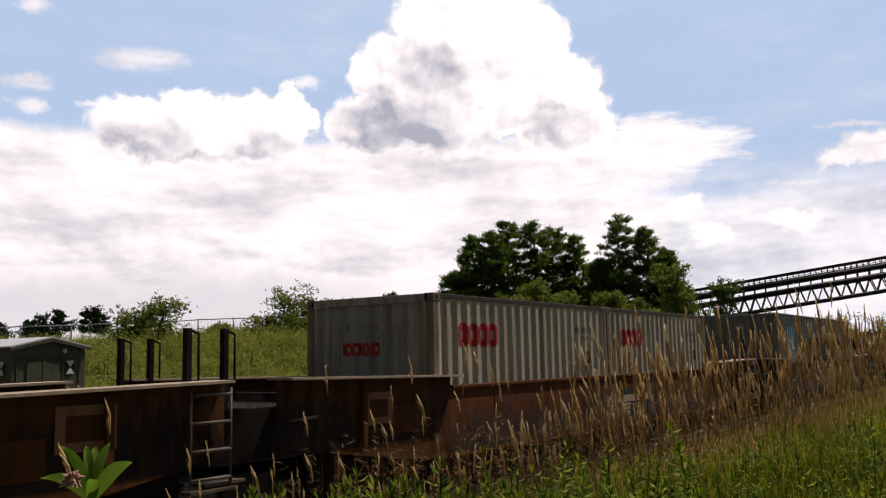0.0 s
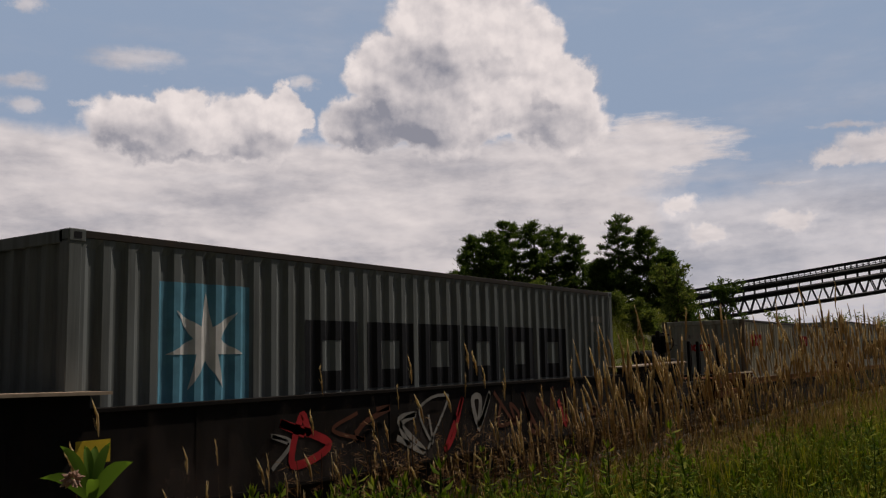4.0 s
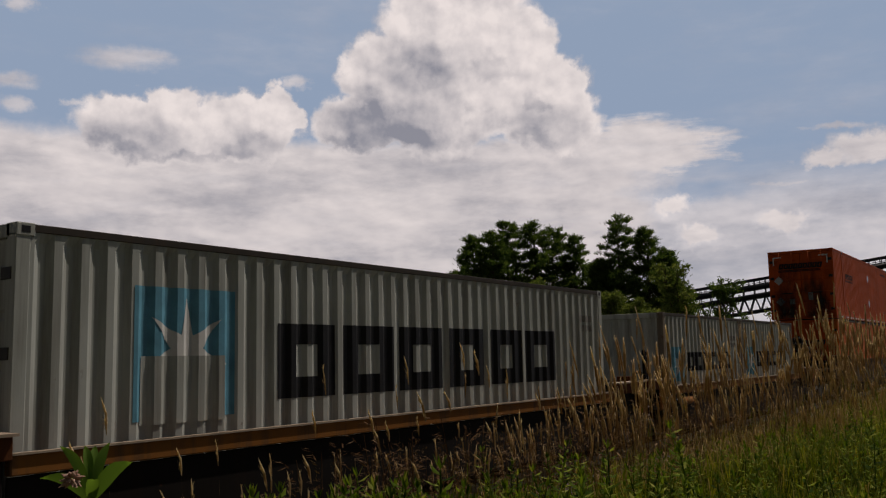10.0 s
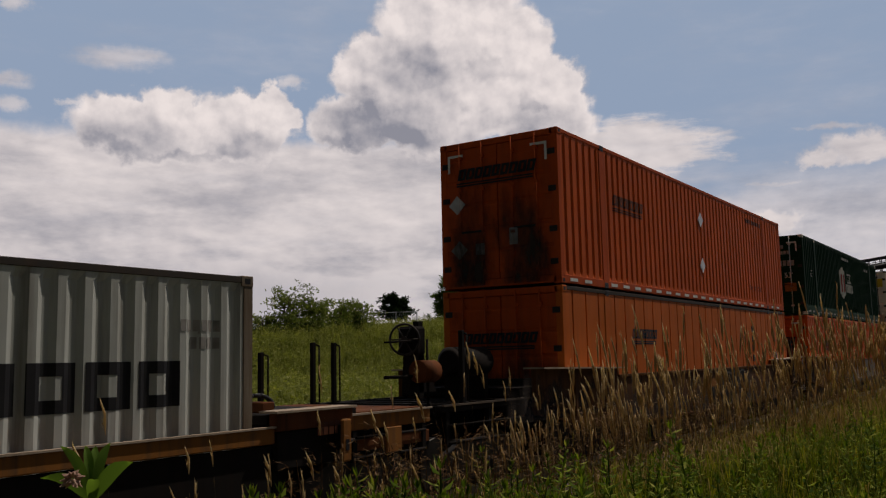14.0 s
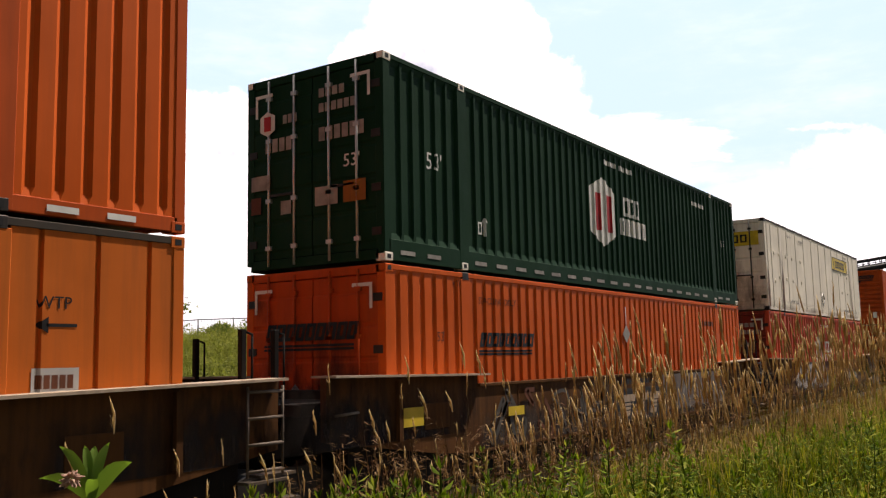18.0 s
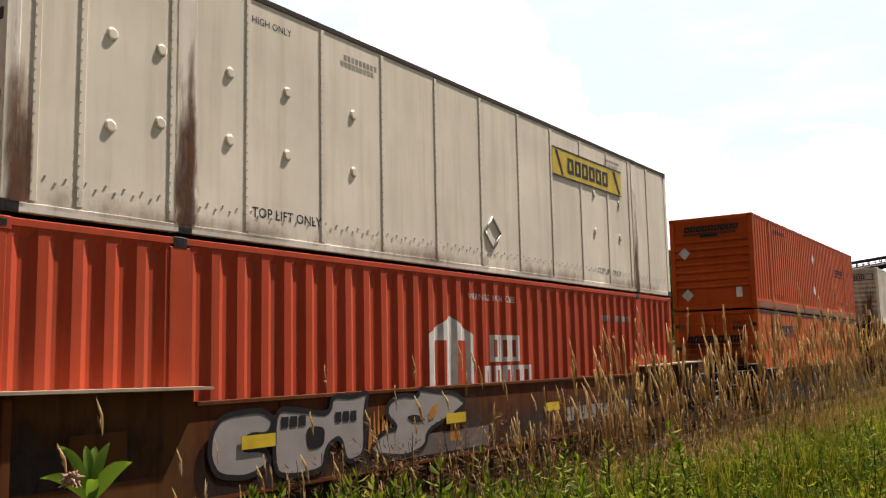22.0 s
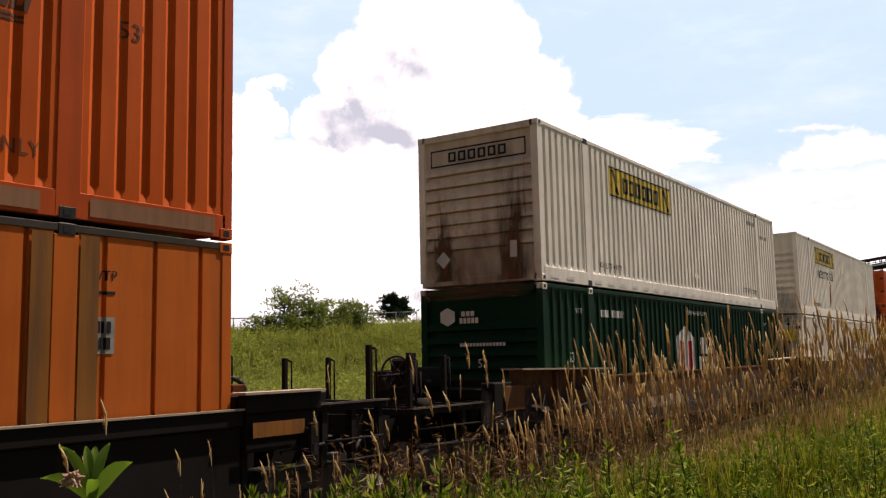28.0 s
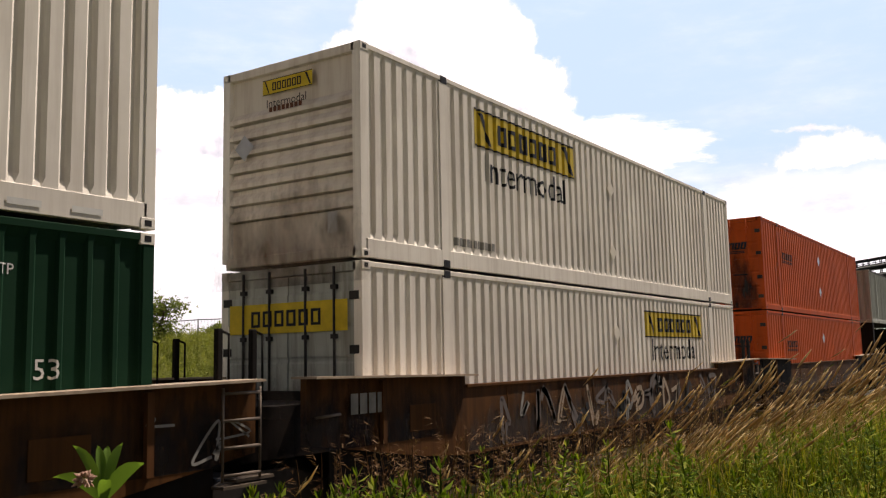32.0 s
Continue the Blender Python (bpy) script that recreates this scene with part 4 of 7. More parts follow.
        for a, b in ((lo, mid - 0.012), (mid + 0.012, hi)):
            prof, step = [(0.17, 0.0)], (height - 0.6) / 5
            for k in range(5):
                zz = 0.3 + k * step
                prof += [(zz - 0.03, 0.0), (zz, -0.014), (zz + step - 0.1, -0.014), (zz + step - 0.07, 0.0)]
            prof.append((height - 0.14, 0.0))
            bm = pressed(a, b, prof, 0.02)
            leaf = part("door", turned(bm, face), em, root)
            for u in (0.28, 0.72):
                bm = rod(bmesh.new(), (a + (b - a) * u, -0.012, 0.06), (a + (b - a) * u, -0.012, height - 0.05), 0.019, 8)
                for zz in (0.3, 1.0, 1.9, height - 0.35):
                    box(bm, a + (b - a) * u - 0.05, a + (b - a) * u + 0.05, -0.03, 0.02, zz, zz + 0.06)
                part("lock_rod", turned(bm, face), M_SILVER if em is M_GREEN else em if em is M_BROWNORANGE else M_STEEL, leaf)
            u = a + (b - a) * 0.5
            part("door_handle", turned(boxes((u - 0.22, u + 0.22, -0.03, -0.012, 1.08, 1.12), bevel=0.004), face), M_STEEL, leaf)
            hx = a - 0.04 if a == lo else b - 0.02
            for zz in (0.35, 0.95, 1.7, height - 0.5):
                part("hinge", turned(boxes((hx - 0.05, hx + 0.11, -0.008, 0.03, zz, zz + 0.11), bevel=0.004), face), M_STEEL, leaf)
    return root, folds, face


L20, L40, L53, LOW, HIGH = 6.058, 12.192, 16.154, 2.591, 2.896
W8, W85 = 2.438, 2.591
UP = WELL + HIGH + 0.035
OCEAN_Z = 0.365
P53 = (1.981, 14.173)
STACK = "double-stacked domestic containers"


def corner_strips(root, face):
    for a in ([rect(0.2, 0.55, 2.6, 2.65), rect(0.2, 0.25, 2.3, 2.599)], [rect(2.04, 2.39, 2.6, 2.65), rect(2.34, 2.39, 2.3, 2.599)]):
        mark("reflective_strip", a, M_WHITEINK, root, FLAT, 0.028, "white corner strip", 0.0, face)


def end_bars(root, face, rows, material):
    mark("marking", [r for x0, x1, z0, z1, n in rows for r in bars(x0, x1, z0, z1, n)], material, root, FLAT, 0.02, "", 0.0, face)


def ring_logo(x, z, w, h, root, folds, y=0.0, onto=None, n=4):
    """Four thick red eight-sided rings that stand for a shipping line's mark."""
    k = w / n
    for i in range(n):
        m, a, b, c = x + k * (i + 0.5), k * 0.47, h / 2, k * 0.2
        outer = [(m - a, z - b + c), (m - a + c, z - b), (m + a - c, z - b), (m + a, z - b + c), (m + a, z + b - c), (m + a - c, z + b), (m - a + c, z + b), (m - a, z + b - c)]
        inner = [(m + (px - m) * 0.34, z + (pz - z) * 0.42) for px, pz in outer]
        mark("name_block", [[outer[q], outer[(q + 1) % 8], inner[(q + 1) % 8], inner[q]] for q in range(8)], M_REDINK, root, folds, 0.004, "faded red ring painted on the folds", y, onto)


def ocean_grey(x, label, logo_size=1.0, first=True):
    r, f, face = container(x, OCEAN_Z, L20, LOW, W8, M_OCEAN, label, "folded", end_material=M_OCEANEND, post_material=M_RUSTPOST)
    ring_logo(0.66, 1.99, 1.16, 0.36, r, f)
    mark("marking", bars(4.6, 5.4, 2.06, 2.17, 8) + bars(4.95, 5.4, 1.92, 2.0, 4), M_GREYINK, r, f)
    mark("marking", [rect(5.1, 5.3, 1.5, 1.54), rect(5.1, 5.3, 1.68, 1.72), rect(5.1, 5.13, 1.54, 1.68), rect(5.27, 5.3, 1.54, 1.68)], M_BROWNINK, r, f)
    if first:
        ring_logo(0.72, 1.8, 0.72, 0.2, r, Folds(0.14, W8 - 0.14, 0.26, 0.04), 0.02, face)
        mark("marking", bars(0.65, 2.05, 2.08, 2.19, 12, 0.4) + bars(1.15, 1.7, 1.93, 2.02, 5, 0.4), M_GREYINK, r, Folds(0.14, W8 - 0.14, 0.26, 0.04), 0.004, "", 0.02, face)
    return r


def star(x, z, r, n=7):
    return [(x + (r if i % 2 == 0 else r * 0.35) * math.sin(math.pi * i / n), z + (r if i % 2 == 0 else r * 0.35) * math.cos(math.pi * i / n)) for i in range(2 * n)]


def fan(poly):
    """Splits a star into kites so that it can be folded."""
    cx, cz = sum(p[0] for p in poly) / len(poly), sum(p[1] for p in poly) / len(poly)
    return [[(cx, cz), poly[i - 1], poly[i], poly[(i + 1) % len(poly)]] for i in range(0, len(poly), 2)]


def star_box(x, length, height, material, label, end, logo, name_x, name_w, name_z, name_h):
    r, f, face = container(x, OCEAN_Z, length, height, W8, material, label, end, end_material=material, post_material=M_RUSTPOST if length == L20 else None)
    lx, lz, s = logo
    mark("logo", [rect(lx - s, lx + s, lz - s, lz + s)], M_BLUEINK, r, f, 0.004, "pale blue square painted on the folds")
    mark("logo_star", fan(star(lx, lz, s * 0.86)), M_WHITEINK, r, f, 0.008, "white seven-pointed star")
    name_row(name_x, name_x + name_w, name_z, name_z + name_h, 6, M_BLACK, r, f, label="heavy black hollow block", gap=0.14, k=0.3)
    mark("marking", bars(length - 1.0, length - 0.45, height - 0.62, height - 0.5, 6) + bars(length - 0.85, length - 0.45, height - 0.8, height - 0.68, 4), M_GREYINK, r, f)
    return r, f, face


def domestic(x, z, material, label, end, **more):
    if material is M_GREEN:
        more = dict({"out": 0.16, "slope": 0.1, "depth": 0.03}, **more)
    more.setdefault("bar_material", material)
    more.setdefault("depth", 0.036 if material is M_WHITE else 0.026)
    root, folds, face = container(x, z, L53, HIGH, W85, material, label, end, P53, group=STACK, **more)
    if end == "doors" and material not in (M_WHITE, M_GREEN):
        stain(root, 0.1, 1.3, 0.05, 2.5, M_SOOT, 0.0362, face, "sooty streaks down the doors")
        stain(root, 1.2, 2.5, 0.05, 2.2, M_SOOT, 0.0366, face, "sooty streaks down the doors")
    return root, folds, face


def orange_name(root, folds, x, z, w, h, material=M_BLACK, lift=0.004, y=0.0, onto=None):
    """A leaning nine-block name over two thin stripes."""
    name_row(x, x + w, z, z + h, 9, material, root, folds, lift, "", y, onto, 0.1, 0.37, 0.25)
    for a, b in ((0.22, 0.36), (0.44, 0.58)):
        mark("name_stripe", [rect(x - h * 0.1, x + w * 0.97, z - h * b, z - h * a)], material, root, folds, lift, "", y, onto)


def dashes(root, folds, z, h, material, step=0.62, w=0.32, start=0.35):
    u = start
    while u < L53 - 0.5:
        if min(abs(u + w / 2 - p) for p in P53) > 0.35:
            mark("reflective_strip", [rect(u, u + w, z, z + h)], material, root, FLAT, 0.004)
        u += step


def hub_mark(root, folds, x, z, s, ground, letter, wide=0.85):
    hexa = [(x - wide * s, z + 0.62 * s), (x, z + 0.98 * s), (x + wide * s, z + 0.62 * s), (x + wide * s, z - 0.62 * s), (x, z - 0.98 * s), (x - wide * s, z - 0.62 * s)]
    mark("logo", [hexa], ground, root, folds, 0.004, "white six-sided shield")
    for g in (-1, 1):
        mark("logo_block", [rect(x + (g * 0.375 - 0.175) * s, x + (g * 0.375 + 0.175) * s, z - 0.55 * s, z + 0.5 * s)], letter, root, folds, 0.008, "dark block on the shield")
    name_row(x + 1.5 * s, x + 2.75 * s, z + 0.06 * s, z + 0.62 * s, 3, M_WHITEINK, root, folds, label="white name block", gap=0.16, k=0.34)
    name_row(x + 1.2 * s, x + 3.25 * s, z - 0.52 * s, z - 0.02 * s, 5, M_WHITEINK, root, folds, label="white name block", gap=0.16, k=0.34)


def yellow_mark(root, folds, x, z, w, h, n=6, onto=None, y=0.0, sub=False):
    mark("logo", [rect(x, x + w, z, z + h)], M_YELLOWINK, root, folds, 0.004, "yellow name panel", y, onto)
    for a, b in ((0.0, 0.05), (0.95, 1.0)):
        mark("panel_edge", [rect(x, x + w, z + h * a, z + h * b)], M_BLACK, root, folds, 0.008, "", y, onto)
    name_row(x + w * 0.2, x + w * 0.8, z + h * 0.22, z + h * 0.76, n, M_BLACK, root, folds, 0.008, "", y, onto, 0.2, 0.3)
    for a, b, c in ((0.04, 0.12, 0.03), (0.86, 0.95, 0.04)):
        mark("panel_slash", [[(x + w * a, z + h * 0.9), (x + w * b, z + h * 0.1), (x + w * (b + c * 0.7), z + h * 0.1), (x + w * (a + c), z + h * 0.9)]], M_BLACK, root, folds, 0.008, "", y, onto)
    if sub:
        words("Intermodal", w * 0.185, x + w * 0.07, z - h * 0.85, M_BLACK, root, folds, 0.004, y, onto)


def placard(root, folds, x, z, r=0.2, material=M_SILVER):
    ob = mark("placard", [diamond(x, z, r)], material, root, FLAT, 0.01, "square silver placard on its corner")
    return ob


# the first articulated car carries grey boxes in deep wells
ocean_grey(10.71, "weathered grey-white container with faded red blocks and rusty corner posts")
ocean_grey(16.81, "weathered grey-white container with faded red blocks behind its twin", first=False)
star_box(30.28, L40, HIGH, M_DARKGREY, "dull dark grey forty-foot container with a pale blue star square", "folded", (1.65, 1.85, 0.62), 3.15, 7.1, 1.28, 0.85)
# the second one has low yellow sills
ocean_grey(51.82, "grimy grey-white twenty-foot container with red blocks, in a yellow well car")
ocean_grey(57.92, "grimy grey-white twenty-foot container with red blocks and dents", first=False)
r, f, face = star_box(67.68, L40, HIGH, M_MIDGREY, "grey forty-foot container with closed doors and black name blocks", "doors", (1.9, 1.75, 0.66), 3.2, 7.1, 1.22, 0.86)
mark("repair_patch", [rect(1.34, 2.4, 1.05, 1.72)], M_MIDGREY, r, f, 0.012, "grey repainted patch over the star's lower half")
mark("logo", [rect(0.62, 0.88, 1.63, 1.9)], M_BLUEINK, r, FLAT, 0.004, "small pale blue square", 0.008, face)
end_bars(r, face, [(1.45, 2.0, 2.52, 2.61, 9), (1.7, 1.98, 2.38, 2.46, 4)], M_BLACK)
star_box(83.22, L20, LOW, M_MIDGREY, "grey twenty-foot container with a blue square, white star and black blocks", "folded", (0.97, 1.4, 0.4), 1.64, 3.5, 1.22, 0.45)
star_box(89.33, L20, LOW, M_MIDGREY, "grey twenty-foot container with a blue square and rusty front post", "folded", (0.97, 1.4, 0.4), 1.64, 3.5, 1.22, 0.45)

# double stacks
r, f, face = domestic(102.92, UP, M_BROWNORANGE, "brownish orange domestic container with closed doors, on top of another", "doors", sheet=M_ORANGE, out=0.56, slope=0.15)
orange_name(r, FLAT, 0.42, 2.13, 1.72, 0.22, lift=0.034, onto=face)
corner_strips(r, face)
for shape in (diamond(0.4, 1.65, 0.19), diamond(0.43, 0.76, 0.19), rect(0.8, 1.0, 0.64, 0.86), rect(1.55, 1.73, 0.78, 1.1),):
    mark("placard", [shape], M_SILVER, r, FLAT, 0.03, "silver placard", 0.0, face)
orange_name(r, f, 2.5, 1.75, 1.6, 0.22, M_BROWNINK)
placard(r, f, 8.03, 2.08)
placard(r, f, 8.03, 0.9)
words("TOP LIFT ONLY", 0.2, 12.3, 0.5, M_BROWNINK, r, f)
mark("marking", bars(12.2, 13.9, 2.5, 2.62, 10), M_BROWNINK, r, f)
dashes(r, f, 0.05, 0.06, M_WHITEINK)
r, f, face = domestic(102.92, WELL, M_OLDORANGE, "faded orange domestic container with flat ribs and closed doors", "doors", pitch=0.53, depth=0.035, rib=True, end_material=M_BROWNORANGE, skirt=0.2)
orange_name(r, f, 3.2, 1.95, 1.4, 0.2, M_BLACK)
orange_name(r, FLAT, 0.5, 1.87, 1.56, 0.2, M_BLACK, y=0.0, onto=face, lift=0.03)
words("SNLU", 0.26, 11.4, 2.15, M_BLACK, r, f, column=True)
mark("marking", [rect(12.2, 12.38, 2.2 - i * 0.28, 2.38 - i * 0.28) for i in range(6)], M_BLACK, r, f)
words("WTP", 0.16, 14.55, 2.12, M_BLACK, r, f)
mark("marking", [rect(14.65, 14.95, 1.96, 1.99), [(14.55, 1.975), (14.67, 2.05), (14.67, 1.90)]], M_BLACK, r, f)
mark("marking", [rect(14.52, 14.98, 1.15, 1.6)], M_SILVER, r, f, 0.006, "pale notice plate with worn writing")
mark("marking", bars(14.56, 14.94, 1.42, 1.54, 5) + bars(14.56, 14.94, 1.22, 1.36, 4), M_BROWNINK, r, f, 0.009)

r, f, face = domestic(122.42, UP, M_GREEN, "dark green domestic container with a white six-sided shield, doors closed", "doors", cast=M_WHITE, skirt=0.3)
hub_mark(r, f, 7.24, 1.55, 0.72, M_WHITEINK, M_REDINK, 0.85)
words("53'", 0.36, 1.04, 1.42, M_WHITEINK, r, f)
mark("marking", [rect(2.44, 2.47, 0.6, 0.8), rect(2.53, 2.56, 0.6, 0.8), rect(2.47, 2.53, 0.6, 0.63), rect(2.47, 2.53, 0.77, 0.8), rect(2.6, 2.64, 0.58, 0.8), [(2.56, 0.8), (2.68, 0.8), (2.62, 0.88)]], M_WHITEINK, r, f)
mark("marking", bars(7.35, 7.95, 2.54, 2.64, 5) + bars(8.15, 8.9, 2.54, 2.64, 7) + bars(12.7, 13.7, 2.4, 2.5, 6), M_WHITEINK, r, f)
words("53'", 0.24, 15.0, 1.55, M_WHITEINK, r, f)
dashes(r, f, 0.10, 0.06, M_GREYINK, 0.64, 0.34)
end_bars(r, face, [(0.75, 1.05, 2.15, 2.28, 3), (1.45, 1.95, 2.42, 2.55, 4), (1.45, 2.15, 2.2, 2.33, 6), (0.4, 0.95, 1.75, 1.95, 4), (1.45, 2.3, 1.78, 1.98, 6)], M_GREYINK)
corner_strips(r, face)
words("53'", 0.26, 1.9, 1.35, M_WHITEINK, r, FLAT, 0.03, 0.0, face)
mark("logo", [[(0.45, 2.0), (0.6, 2.08), (0.6, 2.3), (0.45, 2.38), (0.3, 2.3), (0.3, 2.08)]], M_WHITEINK, r, FLAT, 0.03, "small white shield", 0.0, face)
mark("logo", [rect(0.38, 0.52, 2.08, 2.3)], M_REDINK, r, FLAT, 0.034, "", 0.0, face)
for shape, ink in ((rect(0.12, 0.5, 1.2, 1.42), M_GREYINK), (rect(0.12, 0.32, 0.85, 1.1), M_BROWNINK), (rect(0.72, 0.92, 0.8, 1.0), M_GREYINK), (rect(1.38, 1.8, 0.85, 1.12), M_GREYINK), (rect(1.9, 2.3, 0.85, 1.15), M_YELLOWSILL)):
    mark("sticker", [shape], ink, r, FLAT, 0.03, "", 0.0, face)
r, f, face = domestic(122.42, WELL, M_ORANGE, "clean orange domestic container with black name blocks, doors closed", "doors", end_material=M_BROWNORANGE, out=0.56, slope=0.15)
orange_name(r, f, 2.36, 1.78, 1.72, 0.22)
words("STACKING ONLY", 0.15, 2.35, 2.44, M_BROWNINK, r, f)
words("WTP", 0.12, 1.62, 2.68, M_BROWNINK, r, f)
words("53'", 0.2, 1.2, 1.86, M_BROWNINK, r, f)
mark("placard", [diamond(8.07, 2.04, 0.19)], M_GREYINK, r, FLAT, 0.01, "grey-green placard on its corner")
mark("marking", [rect(8.06, 8.09, 2.24, 2.6)], M_SILVER, r, FLAT, 0.008)
mark("marking", bars(13.0, 13.9, 2.3, 2.42, 6), M_BROWNINK, r, f)
orange_name(r, FLAT, 0.42, 1.9, 1.7, 0.24, y=0.0, onto=face, lift=0.03)
corner_strips(r, face)
for shape in (diamond(0.5, 1.1, 0.2), diamond(1.0, 1.1, 0.2),):
    mark("placard", [shape], M_SILVER, r, FLAT, 0.03, "silver placard", 0.0, face)

# the smooth white plate container
r, f, face = domestic(141.94, UP, M_WHITE, "dirty white plate-sided domestic container with yellow panels, doors closed", "doors", smooth=True, sheet=M_PLATE, cast=M_STEEL, skirt=0.1)
seams = [u for u in (0.3, 0.76, 1.8, 2.85, 4.1, 5.32, 6.6, 7.85, 9.08, 10.29, 11.52, 12.77, 13.9, 14.93)]
for u in seams:
    part("seam_strip", boxes((u - 0.035, u + 0.035, 0.0, 0.014, 0.12, HIGH - 0.09), bevel=0.004), M_PLATE, r)
bm = bmesh.new()
for u in seams:
    for k in range(26):
        box(bm, u - 0.026, u - 0.012, -0.005, 0.002, 0.2 + k * 0.1, 0.214 + k * 0.1)
for k in range(150):
    box(bm, 0.3 + k * 0.104, 0.318 + k * 0.104, 0.002, 0.014, 0.30 + 0.05 * (k % 2), 0.318 + 0.05 * (k % 2))
part("rivets", bm, M_SILVER, r, "rows of small rivets", "stuff")
for u, z in ((1.07, 1.86), (1.07, 0.95), (1.65, 1.86), (1.65, 1.1), (2.58, 1.86), (2.58, 1.1), (3.48, 1.85), (3.48, 1.09), (4.7, 1.84), (4.7, 1.09), (12.11, 1.86), (12.11, 1.1), (13.34, 1.8), (13.34, 1.1)):
    bm = rod(bmesh.new(), (u, 0.012, z), (u, -0.012, z), 0.07, 12, 0.045)
    part("vent_cap", bm, M_PLATE, r)
yellow_mark(r, FLAT, 10.32, 1.96, 3.15, 0.54)
words("TOP LIFT ONLY", 0.165, 2.92, 0.3, M_BLACK, r, FLAT, 0.002, 0.012)
words("TOP LIFT ONLY", 0.165, 12.15, 0.28, M_BLACK, r, FLAT, 0.002, 0.012)
words("HIGH ONLY", 0.12, 2.9, 2.55, M_BLACK, r, FLAT, 0.002, 0.012)
mark("marking", bars(4.5, 5.2, 2.52, 2.6, 9) + bars(12.7, 13.4, 2.6, 2.66, 8), M_GREYINK, r, FLAT)
bm = bmesh.new()
for a in (diamond(8.15, 0.66, 0.25),):
    for i in range(4):
        p, q = a[i], a[(i + 1) % 4]
        rod(bm, (p[0], 0.0, p[1]), (q[0], 0.0, q[1]), 0.02, 5)
part("placard_holder", bm, M_SILVER, r, "empty metal placard frame on its corner")
stain(r, 1.84, 2.14, 0.12, 2.3, M_RUSTRUN, 0.006, None, "rust run down from the lifting post")
stain(r, 1.82, 2.16, 0.1, 1.35, M_RUSTRUN, 0.008, None, "heavy rust at the lifting post's foot")
stain(r, -0.3, 2.9, -0.1, 1.7, M_GRIME, 0.036, face, "grimy foot of the doors")
stain(r, 14.04, 14.3, 0.1, 2.2, M_RUSTRUN, 0.006)
stain(r, 0.0, 0.3, 0.1, 1.9, M_RUSTRUN, 0.006)
for u in range(4):
    stain(r, 0.2 + 3.9 * u, 4.4 + 3.9 * u, 0.06, 0.3, M_GRIME, 0.007)
mark("marking", [rect(0.2, 2.4, 2.05, 2.5)], M_YELLOWINK, r, FLAT, 0.012, "yellow panel across the doors", 0.0, face)
name_row(0.5, 2.1, 2.15, 2.4, 6, M_BLACK, r, FLAT, 0.016, "", 0.0, face)
r, f, face = domestic(141.88, WELL, M_RED, "red corrugated domestic container with a white shield, doors closed", "doors", pitch=0.36, depth=0.04, end_material=M_REDSHADE)
hub_mark(r, f, 6.97, 1.5, 0.75, M_WHITEINK, M_RED, 0.78)
words("WARNING HIGH CUBE", 0.14, 7.45, 2.5, M_WHITEINK, r, f)
mark("marking", bars(12.3, 12.8, 2.28, 2.4, 3) + bars(12.95, 13.75, 2.28, 2.4, 5), M_GREYINK, r, f)
corner_strips(r, face)
mark("logo", [[(0.45, 2.05), (0.62, 2.15), (0.62, 2.37), (0.45, 2.47), (0.28, 2.37), (0.28, 2.15)]], M_WHITEINK, r, FLAT, 0.03, "small white shield", 0.0, face)
end_bars(r, face, [(0.7, 1.05, 2.15, 2.3, 3), (1.5, 2.15, 2.4, 2.53, 4), (1.5, 2.3, 2.18, 2.31, 6), (1.5, 1.95, 1.8, 1.92, 4)], M_GREYINK)
words("53", 0.26, 0.35, 1.5, M_WHITEINK, r, FLAT, 0.012, 0.0, face)

# a single well car with two orange boxes
r, f, face = domestic(165.44, UP, M_BROWNORANGE, "orange-red domestic container with a ribbed front, stacked on another", "ribbed", sheet=M_ORANGE, skirt=0.26, out=0.56, slope=0.15)
orange_name(r, FLAT, 0.46, 2.44, 1.7, 0.18, y=0.0, onto=face, lift=0.006)
mark("marking", [rect(0.97, 1.51, 2.26, 2.34)], M_BLACK, r, FLAT, 0.008, "", 0.0, face)
for shape in (diamond(0.46, 1.79, 0.19), diamond(0.5, 0.48, 0.19), rect(2.0, 2.18, 0.36, 0.66),):
    mark("placard", [shape], M_SILVER, r, FLAT, 0.012, "silver placard", 0.0, face)
placard(r, f, 8.03, 2.08)
placard(r, f, 8.03, 0.9)
orange_name(r, f, 12.0, 1.8, 1.75, 0.2, M_BROWNINK)
words("TOP LIFT ONLY", 0.16, 2.2, 0.38, M_BROWNINK, r, f)
words("TOP LIFT ONLY", 0.2, 12.5, 0.52, M_BROWNINK, r, f)
words("53'", 0.26, 14.68, 1.86, M_BROWNINK, r, f)
mark("marking", bars(2.4, 4.0, 2.5, 2.62, 8), M_BROWNINK, r, f)
mark("reflective_strip", [rect(0.2, 1.75, 0.05, 0.22), rect(2.2, 13.9, 0.05, 0.22), rect(14.4, 15.9, 0.05, 0.22)], M_WORNRAIL, r, FLAT, 0.004, "pale worn band along the lower rail")
r, f, face = domestic(165.44, WELL, M_OLDORANGE, "faded orange domestic container with yellow posts, flat ribs, closed doors", "doors", pitch=0.53, depth=0.035, rib=True, end_material=M_BROWNORANGE, skirt=0.2)
for u in P53:
    mark("post_paint", [rect(u - 0.34, u - 0.14, 0.05, 2.8), rect(u + 0.14, u + 0.34, 0.05, 2.8)], M_YELLOWSILL, r, FLAT, 0.006, "yellow-brown post strips")
orange_name(r, f, 2.86, 2.24, 1.8, 0.22)
orange_name(r, FLAT, 0.4, 1.92, 1.7, 0.22, y=0.0, onto=face, lift=0.03)
words("SNLU", 0.17, 1.82, 2.47, M_BLACK, r, FLAT, 0.03, 0.0, face)
